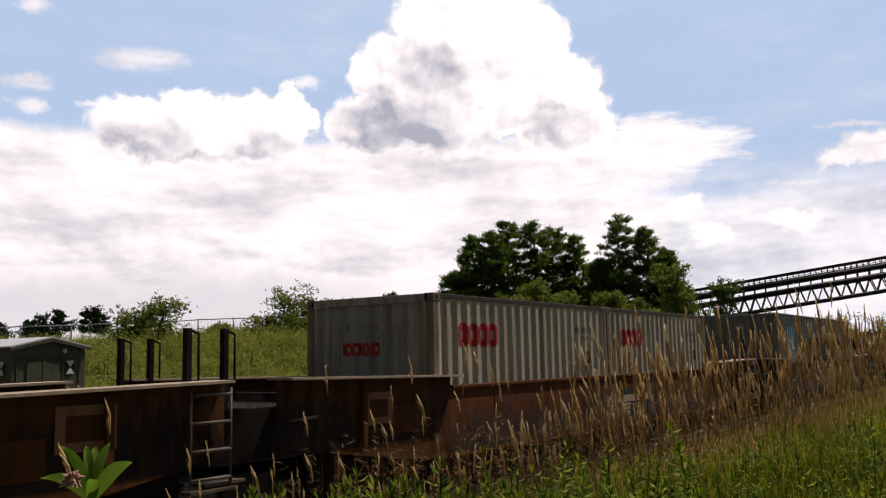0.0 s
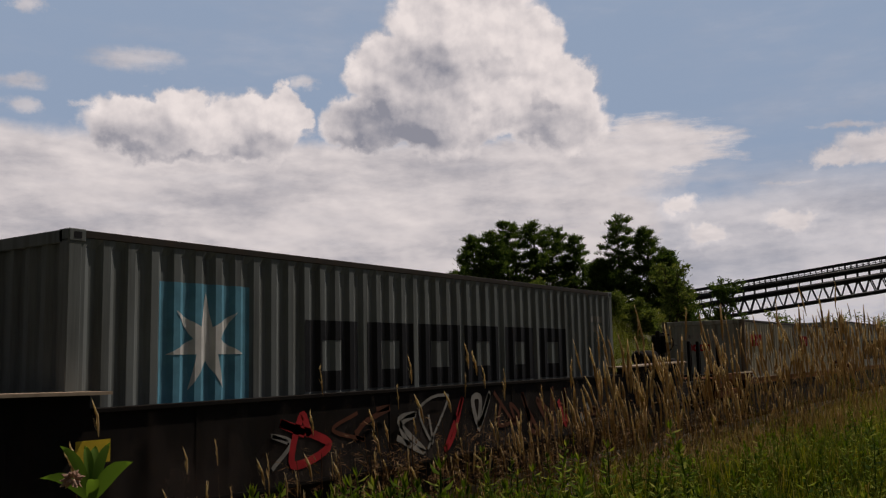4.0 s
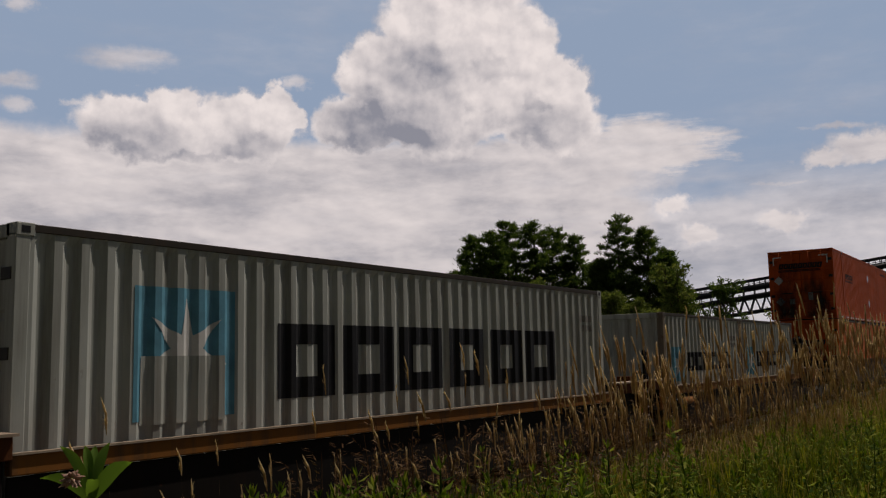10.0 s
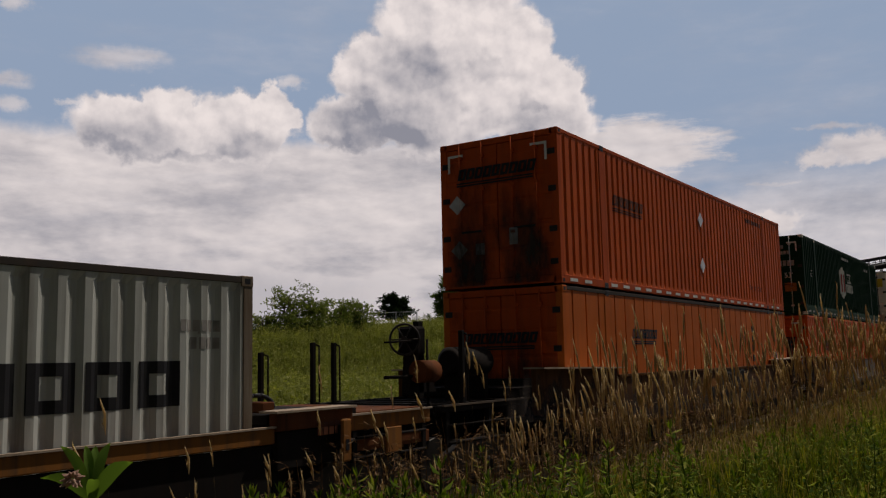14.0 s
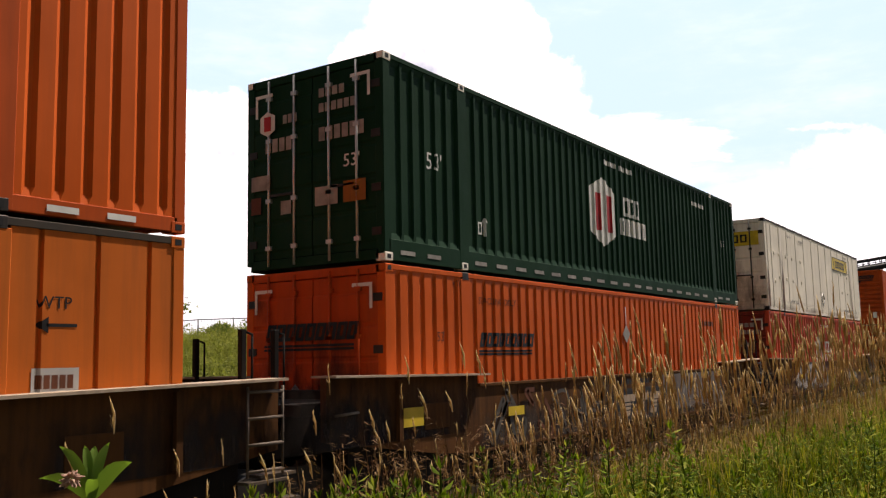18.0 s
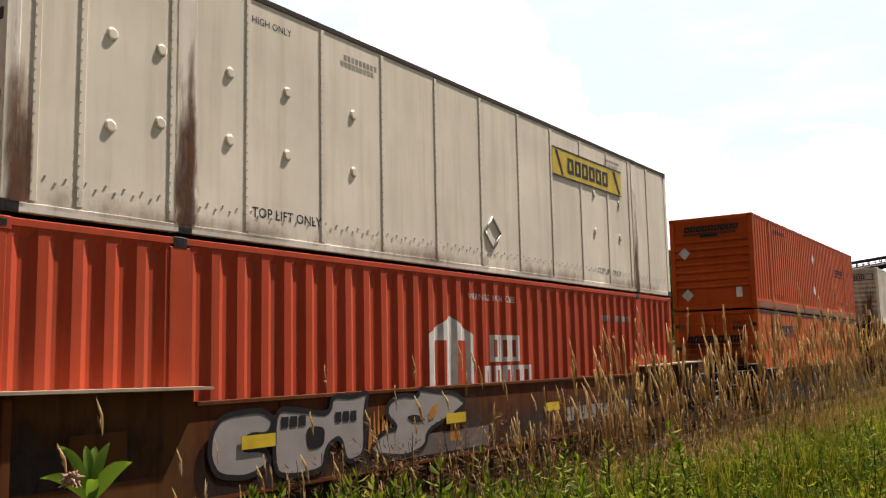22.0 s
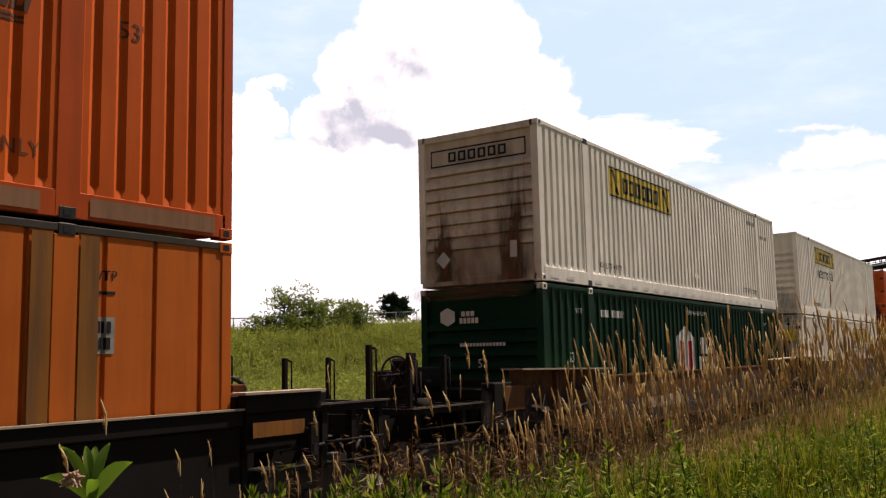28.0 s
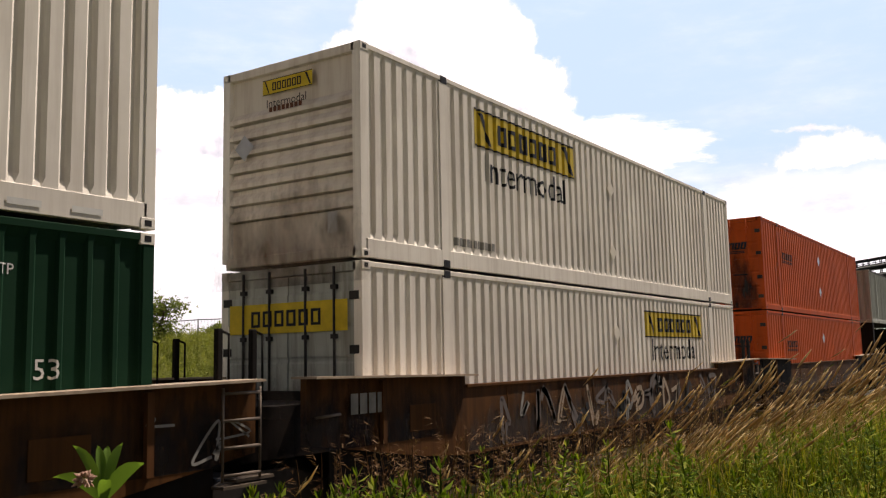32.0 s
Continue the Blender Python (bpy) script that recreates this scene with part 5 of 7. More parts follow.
mark("marking", bars(1.84, 2.28, 2.3, 2.42, 5), M_BLACK, r, FLAT, 0.03, "", 0.0, face)
words("WTP", 0.14, 1.35, 2.35, M_BLACK, r, f)
words("SNLU", 0.26, 11.4, 2.15, M_BLACK, r, f, column=True)
mark("marking", [rect(12.2, 12.38, 2.2 - i * 0.28, 2.38 - i * 0.28) for i in range(6)], M_BLACK, r, f)
words("WTP", 0.14, 14.42, 2.4, M_BLACK, r, f)
mark("marking", [rect(14.5, 14.7, 2.27, 2.3), [(14.4, 2.285), (14.51, 2.35), (14.51, 2.22)]], M_BLACK, r, f)
mark("marking", [rect(14.36, 14.7, 1.72, 2.06)], M_GREYINK, r, f, 0.006, "worn notice plate")
mark("marking", bars(14.39, 14.67, 1.91, 2.02, 5) + bars(14.39, 14.67, 1.76, 1.87, 4), M_BLACK, r, f, 0.009)

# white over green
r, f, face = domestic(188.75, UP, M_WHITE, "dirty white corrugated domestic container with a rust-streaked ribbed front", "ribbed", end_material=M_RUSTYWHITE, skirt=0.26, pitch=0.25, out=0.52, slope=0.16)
yellow_mark(r, f, 3.1, 1.93, 3.55, 0.62)
mark("logo", [rect(0.3, 2.36, 2.27, 2.3), rect(0.3, 2.36, 2.57, 2.6), rect(0.3, 0.33, 2.3, 2.57), rect(2.33, 2.36, 2.3, 2.57)], M_BLACK, r, FLAT, 0.006, "black frame round the name", 0.0, face)
name_row(0.7, 2.0, 2.34, 2.53, 6, M_BLACK, r, FLAT, 0.006, "", 0.0, face)
stain(r, 1.7, 2.36, 0.05, 2.35, M_RUSTRUN, 0.012, face, "dark rust streaks")
stain(r, 0.32, 0.82, 0.1, 1.8, M_RUSTRUN, 0.012, face, "dark rust streaks")
stain(r, -0.4, 2.9, -0.25, 1.5, M_GRIME, 0.011, face, "brown grime over the front's foot")
dashes(r, f, 0.07, 0.06, M_WHITEINK)
for shape in (rect(1.98, 2.12, 0.45, 0.75), diamond(0.55, 0.5, 0.16),):
    mark("placard", [shape], M_SILVER, r, FLAT, 0.014, "silver placard", 0.0, face)
words("TOP LIFT ONLY", 0.17, 2.4, 0.4, M_BLACK, r, f)
words("TOP LIFT ONLY", 0.2, 12.4, 0.4, M_BLACK, r, f)
mark("marking", bars(13.2, 14.0, 2.45, 2.57, 6) + bars(14.5, 15.3, 2.15, 2.25, 5), M_GREYINK, r, f)
placard(r, f, 8.27, 0.6, 0.17, M_PLATE)
r, f, face = domestic(188.75, WELL, M_GREEN, "dark green domestic container with a white shield and ribbed front", "ribbed", cast=M_WHITE)
hub_mark(r, f, 7.3, 1.55, 0.74, M_WHITEINK, M_REDINK, 0.82)
words("53", 0.26, 1.0, 1.5, M_WHITEINK, r, f)
words("53", 0.26, 14.92, 1.5, M_WHITEINK, r, f)
words("WTP", 0.14, 1.3, 2.4, M_WHITEINK, r, f)
words("WTP", 0.14, 14.42, 2.4, M_WHITEINK, r, f)
mark("marking", bars(2.49, 2.9, 2.36, 2.5, 4) + bars(3.02, 3.6, 2.36, 2.5, 6), M_WHITEINK, r, f)
words("WARNING HIGH CUBE", 0.15, 7.35, 2.55, M_WHITEINK, r, f)
mark("marking", [[(0.61, 2.2), (0.77, 2.28), (0.77, 2.46), (0.61, 2.54), (0.45, 2.46), (0.45, 2.28)]], M_WHITEINK, r, FLAT, 0.006, "", 0.0, face)
end_bars(r, face, [(0.92, 1.22, 2.37, 2.46, 3), (0.88, 1.3, 2.24, 2.34, 5), (0.88, 1.85, 1.82, 1.88, 14)], M_WHITEINK)
words("53", 0.22, 1.24, 1.44, M_WHITEINK, r, FLAT, 0.006, 0.0, face)

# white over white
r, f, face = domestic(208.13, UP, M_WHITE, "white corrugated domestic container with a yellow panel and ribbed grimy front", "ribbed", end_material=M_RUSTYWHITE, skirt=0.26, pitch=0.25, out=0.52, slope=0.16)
yellow_mark(r, f, 2.85, 2.0, 3.6, 0.62, sub=True)
yellow_mark(r, FLAT, 0.82, 2.44, 0.94, 0.22, y=0.0, onto=face, sub=True)
for shape in (diamond(0.46, 1.74, 0.19), rect(2.03, 2.2, 0.36, 0.64),):
    mark("placard", [shape], M_SILVER, r, FLAT, 0.012, "silver placard", 0.0, face)
mark("marking", bars(2.24, 3.4, 0.36, 0.48, 11), M_GREYINK, r, f)
placard(r, f, 8.07, 2.05, 0.17, M_PLATE)
placard(r, f, 8.07, 0.75, 0.17, M_PLATE)
stain(r, -0.4, 2.9, -0.3, 1.3, M_GRIME, 0.012, face, "brown grime over the front's foot")
end_bars(r, face, [(0.96, 1.6, 2.18, 2.25, 8)], M_BROWNINK)
# grey on the white box's doors carries their shade
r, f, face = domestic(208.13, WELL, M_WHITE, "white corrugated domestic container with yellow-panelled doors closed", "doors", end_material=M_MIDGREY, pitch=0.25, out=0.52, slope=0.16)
yellow_mark(r, f, 9.7, 1.98, 3.7, 0.58, sub=True)
mark("logo", [rect(0.19, 2.36, 2.0, 2.41)], M_YELLOWINK, r, FLAT, 0.012, "yellow panel across the doors", 0.0, face)
name_row(0.62, 1.95, 2.09, 2.31, 6, M_BLACK, r, FLAT, 0.016, "", 0.0, face)
placard(r, f, 8.09, 2.05, 0.17, M_PLATE)

stain(r, -0.3, 2.8, -0.2, 1.7, M_GRIME, 0.035, face, "grimy doors")

# the last ones in view
for z in (UP, WELL):
    r, f, face = domestic(227.80, z, M_BROWNORANGE, "brownish orange domestic container with closed doors, far down the train", "doors", sheet=M_ORANGE, out=0.56, slope=0.15)
    orange_name(r, f, 2.4, 1.75, 1.5, 0.22, M_BROWNINK)
    placard(r, f, 8.03, 2.08)
    placard(r, f, 8.03, 0.9)
    orange_name(r, FLAT, 0.4, 1.9, 1.7, 0.22, y=0.0, onto=face, lift=0.03)
r, f, face = container(247.4, UP, L53, HIGH - 0.3, W85, M_MIDGREY, "pale grey domestic container at the far end of the train", "folded", P53, group=STACK)


# ---- the train: well cars ----
def truck(root, x):
    """A two-axle truck: side frames, bolster, springs and two turning axles."""
    bm = bmesh.new()
    for s in (-1, 1):
        y0, y1 = (s * 1.12, s * 0.98) if s < 0 else (0.98, 1.12)
        prism(bm, [(x - 1.1, 0.36), (x - 0.75, 0.36), (x - 0.42, 0.2), (x + 0.42, 0.2), (x + 0.75, 0.36), (x + 1.1, 0.36), (x + 1.1, 0.58), (x + 0.5, 0.78), (x - 0.5, 0.78), (x - 1.1, 0.58)], y0, y1)
        for u in (-0.12, 0.0, 0.12):
            rod(bm, (x + u, s * 1.16, 0.26), (x + u, s * 1.16, 0.5), 0.05, 8)
    box(bm, x - 0.2, x + 0.2, -1.15, 1.15, 0.5, 0.72, 0.02)
    frame_part = part("truck", bm, M_STEEL, root)
    for u in (-0.88, 0.88):
        bm = bmesh.new()
        for y in (-0.76, 0.76):
            rod(bm, (0, y - 0.065, 0), (0, y + 0.065, 0), 0.42, 20)
            rod(bm, (0, y - 0.07, 0), (0, y + 0.07, 0), 0.16, 12)
            for k in range(4):
                a = k * math.pi / 2
                box(bm, 0.26 * math.cos(a) - 0.03, 0.26 * math.cos(a) + 0.03, y - 0.071, y + 0.071, 0.26 * math.sin(a) - 0.03, 0.26 * math.sin(a) + 0.03)
        rod(bm, (0, -1.0, 0), (0, 1.0, 0), 0.07, 8)
        w = part("wheelset", bm, M_STEEL, frame_part)
        w.location = (x + u, 0, 0.42)
        WHEELS.append((w, root, x + u))


def guide_post(root, x, y, z0, z1):
    p = part("guide_post", boxes((x - 0.04, x + 0.04, y - 0.035, y + 0.035, z0, z1), bevel=0.01), M_BLACKCAR, root)
    bm = bmesh.new()
    for a, b in (((x + 0.06, y, z1 - 0.03), (x + 0.15, y, z1 - 0.06)), ((x + 0.15, y, z1 - 0.06), (x + 0.15, y, z0 + 0.1)), ((x + 0.15, y, z0 + 0.1), (x + 0.06, y, z0 + 0.1))):
        rod(bm, a, b, 0.014, 6)
    part("grab_iron", bm, M_BLACKCAR, p)


def ladder(root, x, y, z0, z1, w=0.42):
    for u in (0, w):
        part("ladder_stile", rod(bmesh.new(), (x + u, y, z0), (x + u, y, z1), 0.016, 6), M_DULLSTEEL, root)
    for k in range(4):
        z = z0 + 0.06 + k * (z1 - z0 - 0.12) / 3
        part("ladder_rung", rod(bmesh.new(), (x, y, z), (x + w, y, z), 0.019, 6), M_DULLSTEEL, root, "scuffed steel rung")
    part("step", boxes((x - 0.02, x + w + 0.06, y - 0.04, y + 0.14, z0 - 0.07, z0 - 0.04)), M_DULLSTEEL, root)


def brake_stand(root, x, y, z, s, drum=None):
    """The handbrake: a wheel with spokes on a gear case, brackets, pipes. s: which way the case lies."""
    wheel = bmesh.new()
    ring(wheel, (x, y, z), (1, 0.35, 0), 0.23, 0.018)
    q = Vector((1, 0.35, 0)).to_track_quat("Z", "Y")
    for k in range(6):
        a = k * math.pi / 3
        rod(wheel, (x, y, z), Vector((x, y, z)) + q @ Vector((math.cos(a) * 0.23, math.sin(a) * 0.23, 0)), 0.012, 5)
    rod(wheel, (x - 0.04, y - 0.014, z), (x + 0.04, y + 0.014, z), 0.05, 10)
    part("brake_wheel", wheel, M_STEEL, root, "spoked black handbrake wheel")
    bm = bmesh.new()
    box(bm, *sorted((x + s * 0.08, x + s * 0.34)), y - 0.16, y + 0.2, z - 0.24, z + 0.2, 0.04)
    rod(bm, (x + s * 0.02, y, z), (x + s * 0.2, y, z), 0.06, 8)
    box(bm, *sorted((x + s * 0.28, x + s * 0.42)), y - 0.05, y + 0.05, 1.4, z + 0.28, 0.01)
    prism(bm, [(x + s * 0.1, z - 0.2), (x + s * 0.4, z - 0.2), (x + s * 0.75, 1.5), (x + s * 0.05, 1.5)], y - 0.05, y + 0.1)
    part("brake_gear_case", bm, M_BLACKCAR, root)
    part("brake_drum", rod(bmesh.new(), (x + s * 0.02, y - 0.22, z - 0.48), (x + s * 0.42, y - 0.22, z - 0.48), 0.17 if drum else 0.1, 14), drum or M_BLACKCAR, root, "round brake drum")
    bm = bmesh.new()
    rod(bm, (x + s * 0.3, y - 0.2, 1.2), (x + s * 0.3, y - 0.2, z), 0.02, 6)
    rod(bm, (x - s * 0.62, y - 0.1, z - 0.05), (x + s * 0.1, y - 0.1, z - 0.02), 0.016, 6)
    rod(bm, (x - s * 0.62, y - 0.1, z - 0.55), (x + s * 0.1, y - 0.1, z - 0.55), 0.03, 6)
    rod(bm, (x + s * 0.5, y - 0.3, 0.7), (x + s * 0.2, y - 0.3, 1.35), 0.025, 6)
    part("brake_pipe", bm, M_BLACKCAR, root)


def air_tank(root, x0, x1, y, z, r):
    bm = bmesh.new()
    rod(bm, (x0 + 0.06, y, z), (x1 - 0.06, y, z), r, 18)
    rod(bm, (x0, y, z), (x0 + 0.06, y, z), r * 0.7, 18, r)
    rod(bm, (x1 - 0.06, y, z), (x1, y, z), r, 18, r * 0.7)
    part("air_tank", bm, M_BLACKCAR, root, "black cylindrical air tank")


def coupler(root, x, s):
    bm = boxes((min(x, x + s * 0.75), max(x, x + s * 0.75), -0.1, 0.1, 0.72, 0.98), bevel=0.02)
    box(bm, *sorted((x + s * 0.7, x + s * 0.98)), -0.16, 0.16, 0.68, 1.0, 0.05)
    part("coupler", bm, M_STEEL, root)
    bm = bmesh.new()
    pts = [(x, -0.45, 0.95), (x + s * 0.25, -0.45, 0.62), (x + s * 0.55, -0.3, 0.45), (x + s * 0.8, -0.15, 0.55)]
    for a, b in zip(pts, pts[1:]):
        rod(bm, a, b, 0.025, 6)
    part("air_hose", bm, M_BLACK, root)


def deep_unit(root, xc, mat, side_mats=None, half=9.35, inner=5.95, top=1.61, high=1.80, foot=0.62, ladders=True):
    """One platform of a deep well car, centred at xc in the car's own space."""
    for s in (-1, 1):
        y0, y1 = (-1.42, -1.33) if s < 0 else (1.33, 1.42)
        bm = prism(bmesh.new(), [(xc - inner - 0.02, foot), (xc + inner + 0.02, foot), (xc + inner + 0.02, top), (xc - inner - 0.02, top)], y0, y1)
        sill = part("side_sill", bm, mat, root)
        e = 1 if s > 0 else -1
        yo = y0 - 0.03 if s < 0 else y1 + 0.03
        for z in (top - 0.03, foot):
            part("sill_flange", boxes((xc - inner, xc + inner, min(yo, yo - e * 0.1), max(yo, yo - e * 0.1), z, z + 0.045), bevel=0.005), mat, sill)
        for k in range(4):
            u = xc - inner + 1.2 + k * (2 * inner - 2.4) / 3
            part("weld_seam", boxes((u - 0.012, u + 0.012, min(yo, yo - e * 0.03) + 0.022 * (e < 0), max(yo, yo - e * 0.03) - 0.022 * (e > 0), foot + 0.05, top - 0.04)), mat, sill)
        if s < 0:
            for k in range(6):
                u = xc - inner + 2 * inner * k / 6
                stain(sill, u - 0.4, u + 2.4, foot + 0.05, top - 0.05, M_SOOT, 1.4525 + 0.0006 * k)
        # black sheet added in the gap under the sill, its deep shade as colour
        yl = (-1.327, -1.303) if s < 0 else (1.303, 1.327)
        part("well_shade_sheet", boxes((xc - half + 0.5, xc + half - 0.5, *yl, 0.22, 1.15)), M_BLACKCAR, root, "black sheet for the shade below the sill")
        for g in (-1, 1):
            a, b = xc + g * (inner + 0.02), xc + g * half
            lo, hi = min(a, b), max(a, b)
            poly = [(a, foot), (a + g * 1.0, foot + 0.08), (b, 1.05), (b, high), (a + g * 0.0, high - 0.05)]
            bm = prism(bmesh.new(), poly if g > 0 else poly[::-1], y0, y1)
            end = part("end_side_plate", bm, side_mats or (M_BROWN if mat is M_RUST else M_BLACKCAR), root)
            ya, yb = (-1.58, -1.18) if s < 0 else (1.18, 1.58)
            bm = bmesh.new()
            prism(bm, [(a - g * 0.12, high - 0.055), (b, high + 0.0), (b, high + 0.028), (a - g * 0.12, high - 0.027)], ya, yb)
            part("top_flange", bm, M_LIP, end, "worn top edge, paled for its sunlit highlight")
            if s < 0:
                stain(end, lo + 0.05, hi - 0.05, 0.95, high - 0.08, M_SOOT, 1.4235)
                stain(end, xc + g * half - 1.3, xc + g * half + 1.1, 0.95, high - 0.08, M_SOOT, 1.4245)
                u = xc + g * (half - 2.3)
                part("inspection_plate", boxes((u - 0.3, u + 0.3, y0 - 0.012, y0, 1.05, 1.4), bevel=0.004), side_mats or (M_BROWN if mat is M_RUST else M_BLACKCAR), end, "flat bolted inspection plate")
                part("brace", boxes((u + g * 0.9 - 0.04, u + g * 0.9 + 0.04, y0 - 0.06, y0, 0.95, high - 0.06)), mat, end)
    # the well's floor beams and the bulkheads at its ends
    for k in range(11):
        u = xc - 7.9 + k * 1.58
        part("floor_beam", boxes((u - 0.1, u + 0.1, -1.3, 1.3, 0.24, 0.36)), M_BLACKCAR, root)
    for g in (-1, 1):
        u = xc + g * 8.3
        part("bulkhead", boxes((u - 0.06, u + 0.06, -1.3, 1.3, 0.36, 1.62), bevel=0.01), M_BLACKCAR, root)
        lo, hi = sorted((u, xc + g * (half + 0.2)))
        part("end_platform", boxes((lo, hi, -1.2, 1.2, 1.35, 1.5), bevel=0.01), M_BLACKCAR, root)
        part("end_beam", boxes((lo, hi, -0.3, 0.3, 0.72, 1.35), bevel=0.01), M_BLACKCAR, root)
    for y in (-1.25, 1.05):
        part("floor_pad", boxes((xc - 8.1, xc + 8.1, y, y + 0.2, 0.33, 0.362)), M_BLACKCAR, root)


def seat_blocks(root, xc, length, z):
    """The pads under a box's corners."""
    for u in (-length / 2 + 0.1, length / 2 - 0.3):
        for y in (-1.25, 1.05):
            part("corner_pad", boxes((xc + u, xc + u + 0.2, y, y + 0.2, 0.35, z)), M_BLACKCAR, root)


def yellow_tag(root, x, z, w=0.5, h=0.14, y=-1.475):
    part("warning_strip", boxes((x, x + w, y - 0.004, y, z, z + h)), M_YELLOWINK, root, "bright yellow reflective strip")


def scrawl(root, x0, x1, z0, z1, n, mats, seed, thick=(0.02, 0.05)):
    """Sprayed loops along a sill: curved strokes that cannot be read."""
    rnd = random.Random(seed)
    w = (x1 - x0) / n
    for i in range(n):
        a = x0 + (i - 0.2) * w
        key = [np.array((a + w * 1.4 * rnd.random(), z0 + (z1 - z0) * rnd.random())) for _ in range(rnd.choice((4, 5, 6)))]
        if rnd.random() < 0.45:
            key.append(key[0])
        key = [2 * key[0] - key[1]] + key + [2 * key[-1] - key[-2]]
        line = []
        for p, q, r, e in zip(key, key[1:], key[2:], key[3:]):
            for k in range(7):
                t = k / 7
                c = 0.5 * (2 * q + (r - p) * t + (2 * p - 5 * q + 4 * r - e) * t * t + (3 * q - p - 3 * r + e) * t ** 3)
                line.append((c[0], min(max(c[1], z0), z1)))
        half, y = rnd.uniform(*thick), -1.4585 - 0.0004 * i
        bm = bmesh.new()
        rims = []
        for k, (px, pz) in enumerate(line):
            b, c = line[max(k - 1, 0)], line[min(k + 1, len(line) - 1)]
            d = Vector((c[0] - b[0], c[1] - b[1])) + Vector((1e-6, 0))
            nrm = Vector((-d.y, d.x)).normalized() * half
            rims.append((bm.verts.new((px - nrm.x, y, pz - nrm.y)), bm.verts.new((px + nrm.x, y, pz + nrm.y))))
        for (p, q), (r, e) in zip(rims, rims[1:]):
            bm.faces.new((p, r, e, q))
        part("graffiti", bm, rnd.choice(mats), root)


def striped_mark(root, x0, x1, z0, z1):
    """A black panel with three leaning pale blocks, each crossed by thin dark stripes."""
    panel = part("name_panel", boxes((x0 - 0.35, x1 + 0.35, -1.4585, -1.4535, z0 - 0.1, z1 + 0.12)), M_BLACK, root, "black painted panel")
    w = (x1 - x0) / 3
    for i in range(3):
        a = x0 + i * w
        bm = bmesh.new()
        for k in range(4):
            e, f = z0 + (z1 - z0) * (0.0, 0.3, 0.48, 0.66)[k], z0 + (z1 - z0) * (0.24, 0.42, 0.6, 1.0)[k]
            lo, hi = (0.1, 0.6) if k < 3 else (-0.02, 0.86)
            bm.faces.new([bm.verts.new((a + w * g + 0.35 * (z - z0), -1.4605, z)) for g, z in ((lo, e), (hi, e), (hi, f), (lo, f))])
        part("name_block", bm, M_LIP, panel, "pale stencilled block")


def blocks(root, x0, x1, z0, z1, n, material, label="", gap=0.2, y=-1.456):
    bm = bmesh.new()
    for poly in bars(x0, x1, z0, z1, n, gap):
        bm.faces.new([bm.verts.new((u, y, v)) for u, v in poly])
    part("marking", bm, material, root, label)


def end_deck(root, x0, x1, z=1.34, mat=None):
    """A low deck over a car's end truck, with a step and rungs: open beams, or a worn plate on painted beams."""
    lo, hi, m = min(x0, x1), max(x0, x1), mat or M_BLACKCAR
    high = 0.2 if mat else 0.1
    deck = part("end_deck", boxes((lo, hi, -1.32, -1.2, z - high, z), bevel=0.012), m, root)
    part("deck_beam", boxes((lo, hi, 1.2, 1.32, z - high, z), bevel=0.012), m, deck)
    k = lo + 0.06
    while k < hi:
        part("cross_beam", boxes((k - 0.05, k + 0.05, -1.2, 1.2, z - 0.09, z - 0.01)), M_BLACKCAR, deck)
        k += 0.55
    if mat:
        for k in range(4):
            part("deck_plate", boxes((lo + 0.02, hi - 0.02, -1.18 + 0.595 * k, -0.605 + 0.595 * k, z - 0.008, z + 0.012), bevel=0.003), M_RUST, deck, "rusty worn deck plate")
        part("hanging_plate", boxes(((lo + hi) / 2 - 0.16, (lo + hi) / 2 + 0.16, -1.375, -1.33, z - 0.52, z - 0.2), bevel=0.01), mat, deck, "dull yellow hanging plate")
        part("lower_beam", boxes((lo, hi, -1.3, -1.22, z - 0.46, z - 0.3), bevel=0.01), M_RUST, deck)
    # on painted decks M_LIP puts the edge's highlight into its colour
    part("deck_lip", boxes((lo, hi, -1.36, -1.325, z - 0.015, z + 0.01)), M_LIP if mat else M_DULLSTEEL, deck, "worn steel deck edge")
    for u in (lo + 0.15, (lo + hi) / 2, hi - 0.15):
        part("deck_stay", boxes((u - 0.04, u + 0.04, -1.32, -1.24, 0.75, z - high)), M_BLACKCAR, deck)
    for z2 in (0.8, 1.05):
        part("rung", rod(bmesh.new(), (lo + 0.15, -1.34, z2), (hi - 0.15, -1.34, z2), 0.018, 6), M_BLACKCAR, deck)
    part("centre_beam", boxes((lo, hi, -0.3, 0.3, 0.7, z - 0.1)), M_BLACKCAR, deck)


